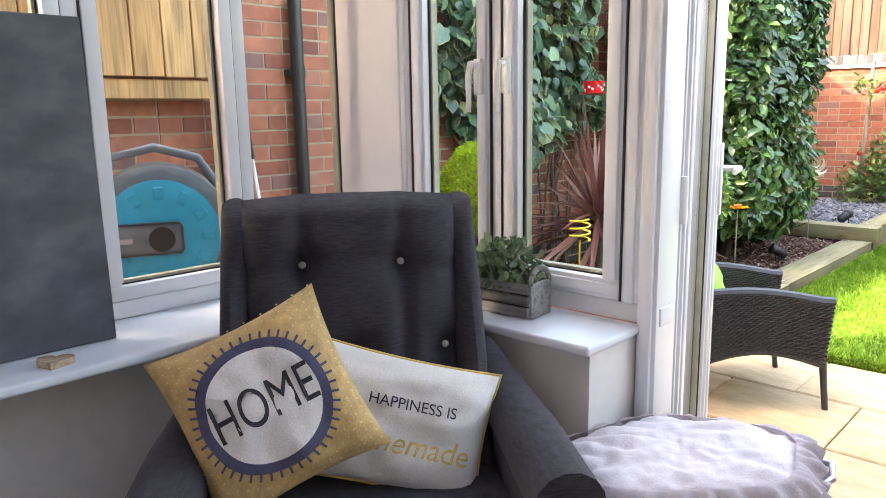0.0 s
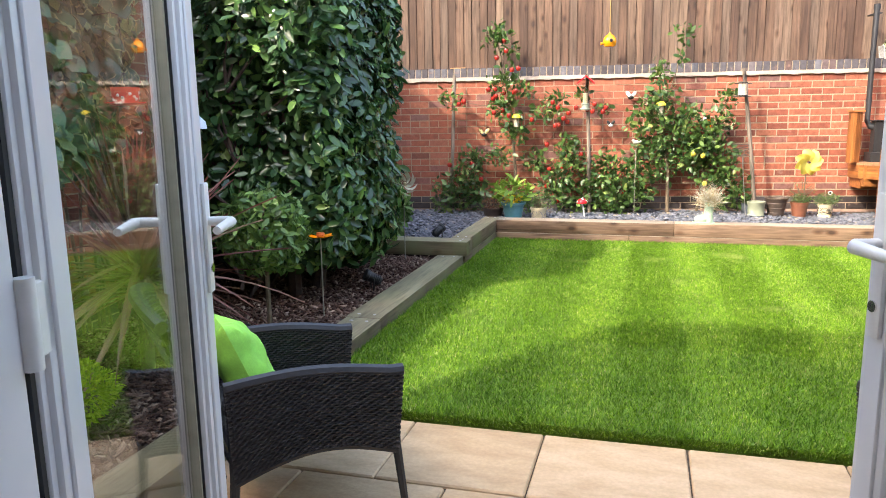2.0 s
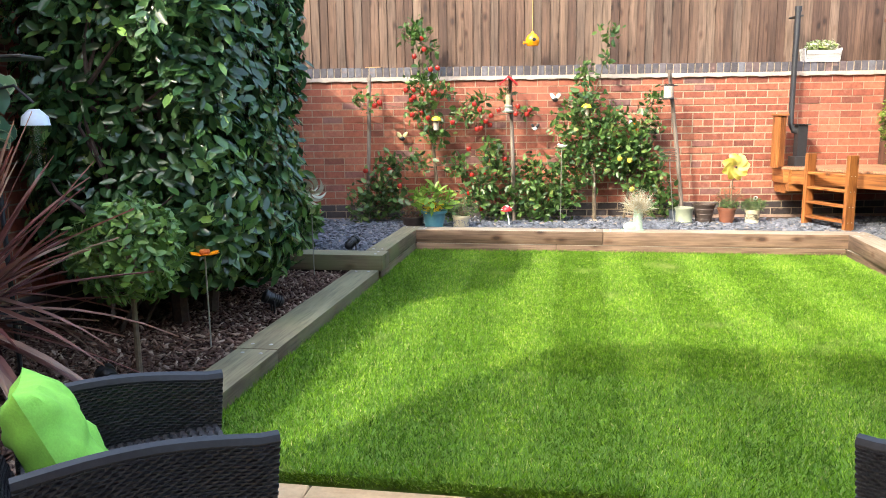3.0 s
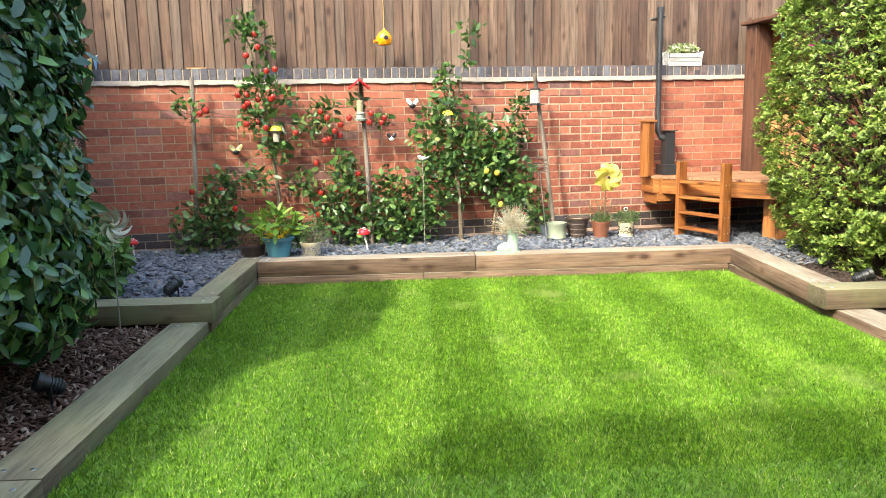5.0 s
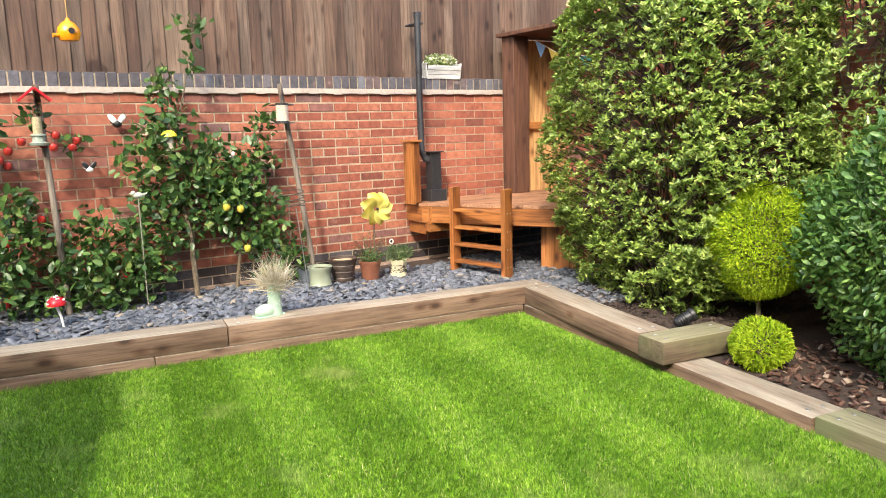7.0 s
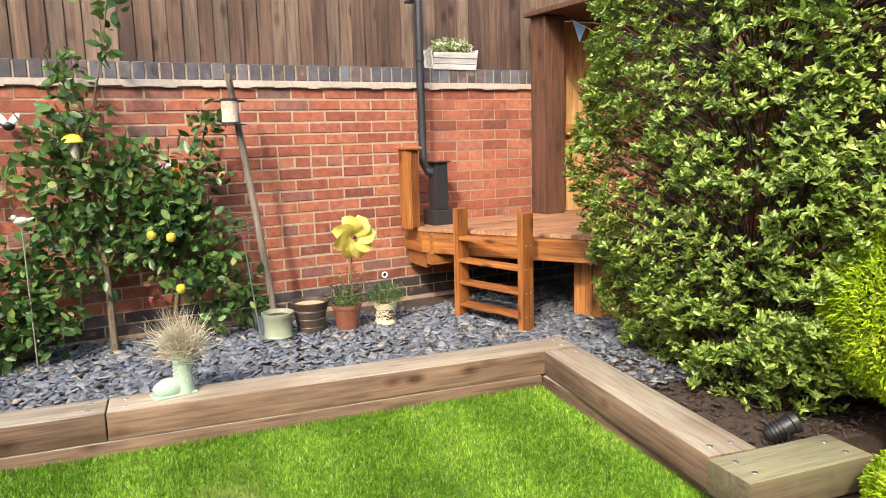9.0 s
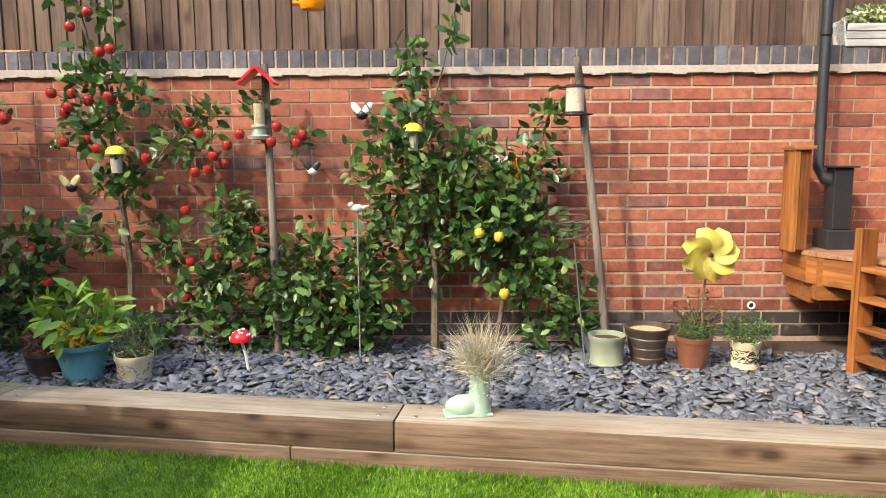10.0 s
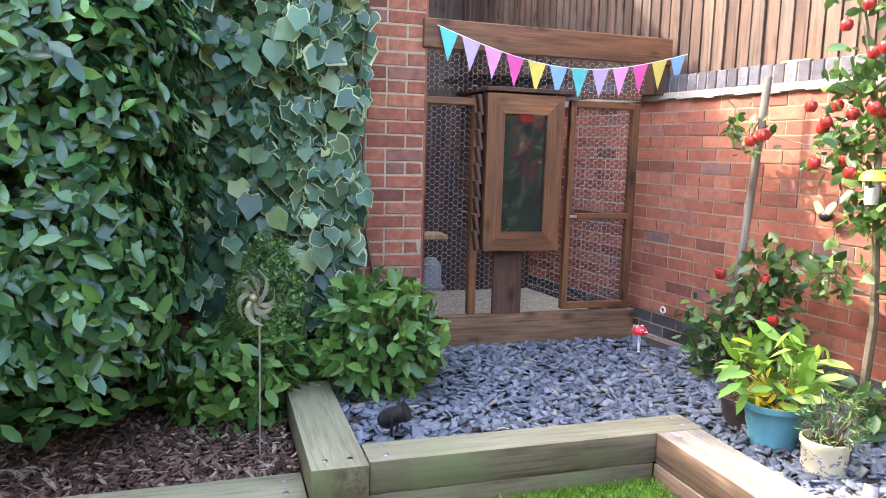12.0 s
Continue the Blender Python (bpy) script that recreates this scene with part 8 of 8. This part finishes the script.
part("lettering", drape(text_mesh("HAPPINESS IS", 0.036, M_PRINT, Matrix.Translation((0.03, 0, 0.045)) @ UP, 0.0, 0.0005), CW, CHH, 0.13, 0.003, 0.07, 9, 0.010), M_PRINT, hap, "dark lettering")
sh = Matrix(((1, 0, 0.25, 0), (0, 1, 0, 0), (0, 0, 1, 0), (0, 0, 0, 1)))
part("script", drape(text_mesh("homemade", 0.070, M_GOLDP, Matrix.Translation((0.03, 0, -0.045)) @ sh @ UP, 0.0, 0.0005), CW, CHH, 0.13, 0.003, 0.07, 9, 0.010), M_GOLDP, hap, "gold script lettering")
bm = bmesh.new()
pts = []
for k in range(4):
    for s in [q / 10 for q in range(10)]:
        a, b = [(-1 + 2 * s, -1), (1, -1 + 2 * s), (1 - 2 * s, 1), (-1, 1 - 2 * s)][k]
        pts.append((a * CW / 2 * (1 - 0.07 * (1 - b * b)), 0, b * CHH / 2 * (1 - 0.07 * (1 - a * a))))
tube(bm, pts + [pts[0]], 0.004, 6)
part("piping", bm, M_GOLDP, hap, "mustard piping", smooth=True)


def chalkboard():
    m, nt, b = shade("chalky_board", 0.9)
    c1, h, _ = noise_mix(nt, [(0.3, (0.055, 0.058, 0.068)), (0.5, (0.09, 0.095, 0.11)), (0.75, (0.17, 0.175, 0.19))], 5, 7, (1, 1, 1.6))
    nt.links.new(c1, b.inputs["Base Color"])
    t = solid("chalkboard", boxed(-0.62, 0.0, -0.012, 0.012, 0, 0.78, 0.002), m, at(-1.285, 2.70, 0.716, 90) @ Matrix.Rotation(radians(-2), 4, "X"), "smudged dark grey chalkboard leaning against the window", "chalkboard")


chalkboard()
bm = bmesh.new()
pts = [(0.018 * 2.2 * 16 * math.sin(a) ** 3 / 16, (13 * math.cos(a) - 5 * math.cos(2 * a) - 2 * math.cos(3 * a) - math.cos(4 * a)) * 0.0024) for a in [math.tau * k / 40 for k in range(40)]]
lo = [bm.verts.new((x, y, 0)) for x, y in pts]
hi = [bm.verts.new((x, y, 0.016)) for x, y in pts]
bm.faces.new(lo)
bm.faces.new(hi[::-1])
for i in range(40):
    bm.faces.new((lo[i], lo[(i + 1) % 40], hi[(i + 1) % 40], hi[i]))
bmesh.ops.recalc_face_normals(bm, faces=bm.faces[:])
solid("wooden_heart", bm, wood_mat("pale_wood", [(0.0, (0.48, 0.34, 0.22)), (1.0, (0.58, 0.43, 0.30))], axis=0, knots=False), at(-1.17, 2.52, 0.7155, 60), "small flat wooden heart lying on the sill", "heart ornament")


def crate():
    m = at(-0.70, 3.54, 0.716, 3) @ Matrix.Diagonal((0.8, 0.9, 0.95, 1))
    t = thing("wooden_crate", m, "grey-washed slatted wooden crate planter on the sill", "planter")
    for s in (-1, 1):
        for k in range(3):
            part("slat", boxed(-0.145, 0.145, s * 0.058 - 0.005, s * 0.058 + 0.005, 0.004 + k * 0.033, 0.033 + k * 0.033, 0.002), M_GREYWOOD, t)
        bm = bmesh.new()
        box(bm, -0.007, 0.007, -0.052, 0.052, 0.0, 0.10, 0.002)
        part("end_board", bm, M_GREYWOOD, t, m=Matrix.Translation((s * 0.148, 0, 0)))
        bm = bmesh.new()
        pts = [(0, 0.05 * math.cos(a), 0.095 + 0.045 * math.sin(a)) for a in [math.pi * k / 10 for k in range(11)]]
        tube(bm, pts, 0.009, 8)
        part("handle", bm, M_GREYWOOD, t, "arched cut-out handle", smooth=True, m=Matrix.Translation((s * 0.148, 0, 0)))
    part("floor_board", boxed(-0.14, 0.14, -0.05, 0.05, 0.0, 0.008), M_GREYWOOD, t)
    part("soil", boxed(-0.138, 0.138, -0.05, 0.05, 0.009, 0.085), M_SOIL, t)
    p, d = blob_points(520, (0, 0, 0.13), (0.15, 0.075, 0.075), 3.0, 0.2, 0.3)
    pl = thing("small_leaf_plant", m, "small grey-green leafy plant in the sill crate", "potted plant")
    part("foliage", leaves("foliage", p, d + np.array([0, 0, 0.3]), 0.034, leaf_mat("sage_leaf", [(0.0, (0.07, 0.12, 0.06)), (0.6, (0.13, 0.20, 0.10)), (1.0, (0.26, 0.33, 0.18))]), spin=0.7, tilt=0.6, wide=1.3), None, pl)
    bm = bmesh.new()
    for q in p[:30]:
        tube(bm, [(q[0] * 0.4, q[1] * 0.3, 0.08), tuple(q)], [0.003, 0.0015], 5)
    part("stems", bm, M_BARKTWIG, pl)


crate()


def frilly_basket():
    m = at(-0.13, 3.46, 0, 42) @ Matrix.Diagonal((1.0, 1.0, 1.0, 1))
    t = thing("laundry_basket", m, "low metal-handled basket beside the armchair", "basket")
    bm = bmesh.new()
    lathe(bm, [(0.19, 0.0), (0.21, 0.02), (0.23, 0.44), (0.235, 0.45)], 32, m=Matrix.Diagonal((1.15, 0.8, 1, 1)))
    part("body", bm, M_STEEL, t, "grey metal body", smooth=True)
    for s in (-1, 1):
        bm = bmesh.new()
        tube(bm, [(s * 0.262, 0.055, 0.43), (s * 0.32, 0.045, 0.46), (s * 0.34, 0, 0.47), (s * 0.32, -0.045, 0.46), (s * 0.262, -0.055, 0.43)], 0.008, 8)
        part("handle", bm, M_STEEL, t, "round steel handle", smooth=True)
    c = thing("frilled_cushion", m @ Matrix.Translation((0, 0, 0.452)), "crumpled pinkish white cushion with frilled edges", "cushion")

    def top(a, b):
        ang = a * math.tau
        r = b
        sc = 1 + 0.05 * math.sin(5 * ang)
        x, y = 0.27 * r * sc * math.cos(ang), 0.19 * r * sc * math.sin(ang)
        z = 0.030 * (1 - r ** 6) + 0.05 * x + 0.030 * abs(noise.noise(Vector((x * 9, y * 14, 1)))) + 0.006 * noise.noise(Vector((x * 38, y * 38, 4)))
        return Vector((x, y, 0.03 + z))
    part("cover", surface(1, 1, top, 120, 26), M_PINKC, c, smooth=True)
    for lay, (r0, dz, dr) in enumerate(((0.97, 0.055, 0.050), (1.0, 0.015, 0.055), (1.0, -0.03, 0.05))):
        def frill(a, b, r0=r0, dz=dz, dr=dr, lay=lay):
            ang = a * math.tau
            wv = (1.3 * math.sin(ang * 23 + lay * 2 + 3 * math.sin(ang * 4 + lay)) + 0.35 * math.sin(ang * 51 + 2 * math.sin(ang * 9))) * b
            r = r0 + (dr / 0.22) * b + 0.02 * wv
            x, y = 0.265 * r * (1 + 0.05 * math.sin(5 * ang)) * math.cos(ang), 0.187 * r * (1 + 0.05 * math.sin(5 * ang)) * math.sin(ang)
            return Vector((x, y, dz + 0.05 * x + 0.009 * wv - 0.04 * b * b + 0.02 * b * noise.noise(Vector((x * 20, y * 20, lay)))))
        bm = surface(1, 1, frill, 360, 5)
        bmesh.ops.solidify(bm, geom=bm.faces[:], thickness=0.0015)
        part("frill", bm, M_PINKC, c, "gathered frill", smooth=True)


frilly_basket()


# ---- bricks and boards, last ----
BACKB = bricks_in(WX0, WX1, 20, (7, 13), RED_Z - 0.15 + 0.005, 2)
build_brickwork(wall_back, BACKB, lambda x, z: (2.0 < x < 4.3 and z > 0.45) or (x > 2.9 and x < 4.6 and z < 0.45), 0.0, 3)
rr = random.Random(9)
CB = [brick_mesh("coping_brick", 0.0655, 0.102, 0.215, M_BLUE, 20 + k, 0.004) for k in range(4)]
k = 0
while WX0 + k * 0.0765 < WX1:
    part("coping_brick", CB[k % 4], None, wall_back, m=Matrix.Translation((WX0 + 0.038 + k * 0.0765, -0.004 + rr.uniform(-0.003, 0.003), 1.733 + rr.uniform(-0.002, 0.002))))
    k += 1
part("coping_joints", boxed(WX0, WX1, 0.004, 0.2, 1.733, 1.828), M_MORTAR, wall_back, "coping joints")
GARB = [b for b in bricks_in(2.2, 9.78, 35, (4, 10, 16, 22, 28), -0.005, 4)]
build_brickwork(wall_garage, [b for b in GARB if b[0] > 2.6], lambda x, z: 9.05 < x < 9.78, 0.0, 5)
build_brickwork(wall_side, bricks_in(-12.2, -6.0, 34, (4, 10, 16, 22, 28), 0.0, 0), lambda x, z: False, 0.0, 6)
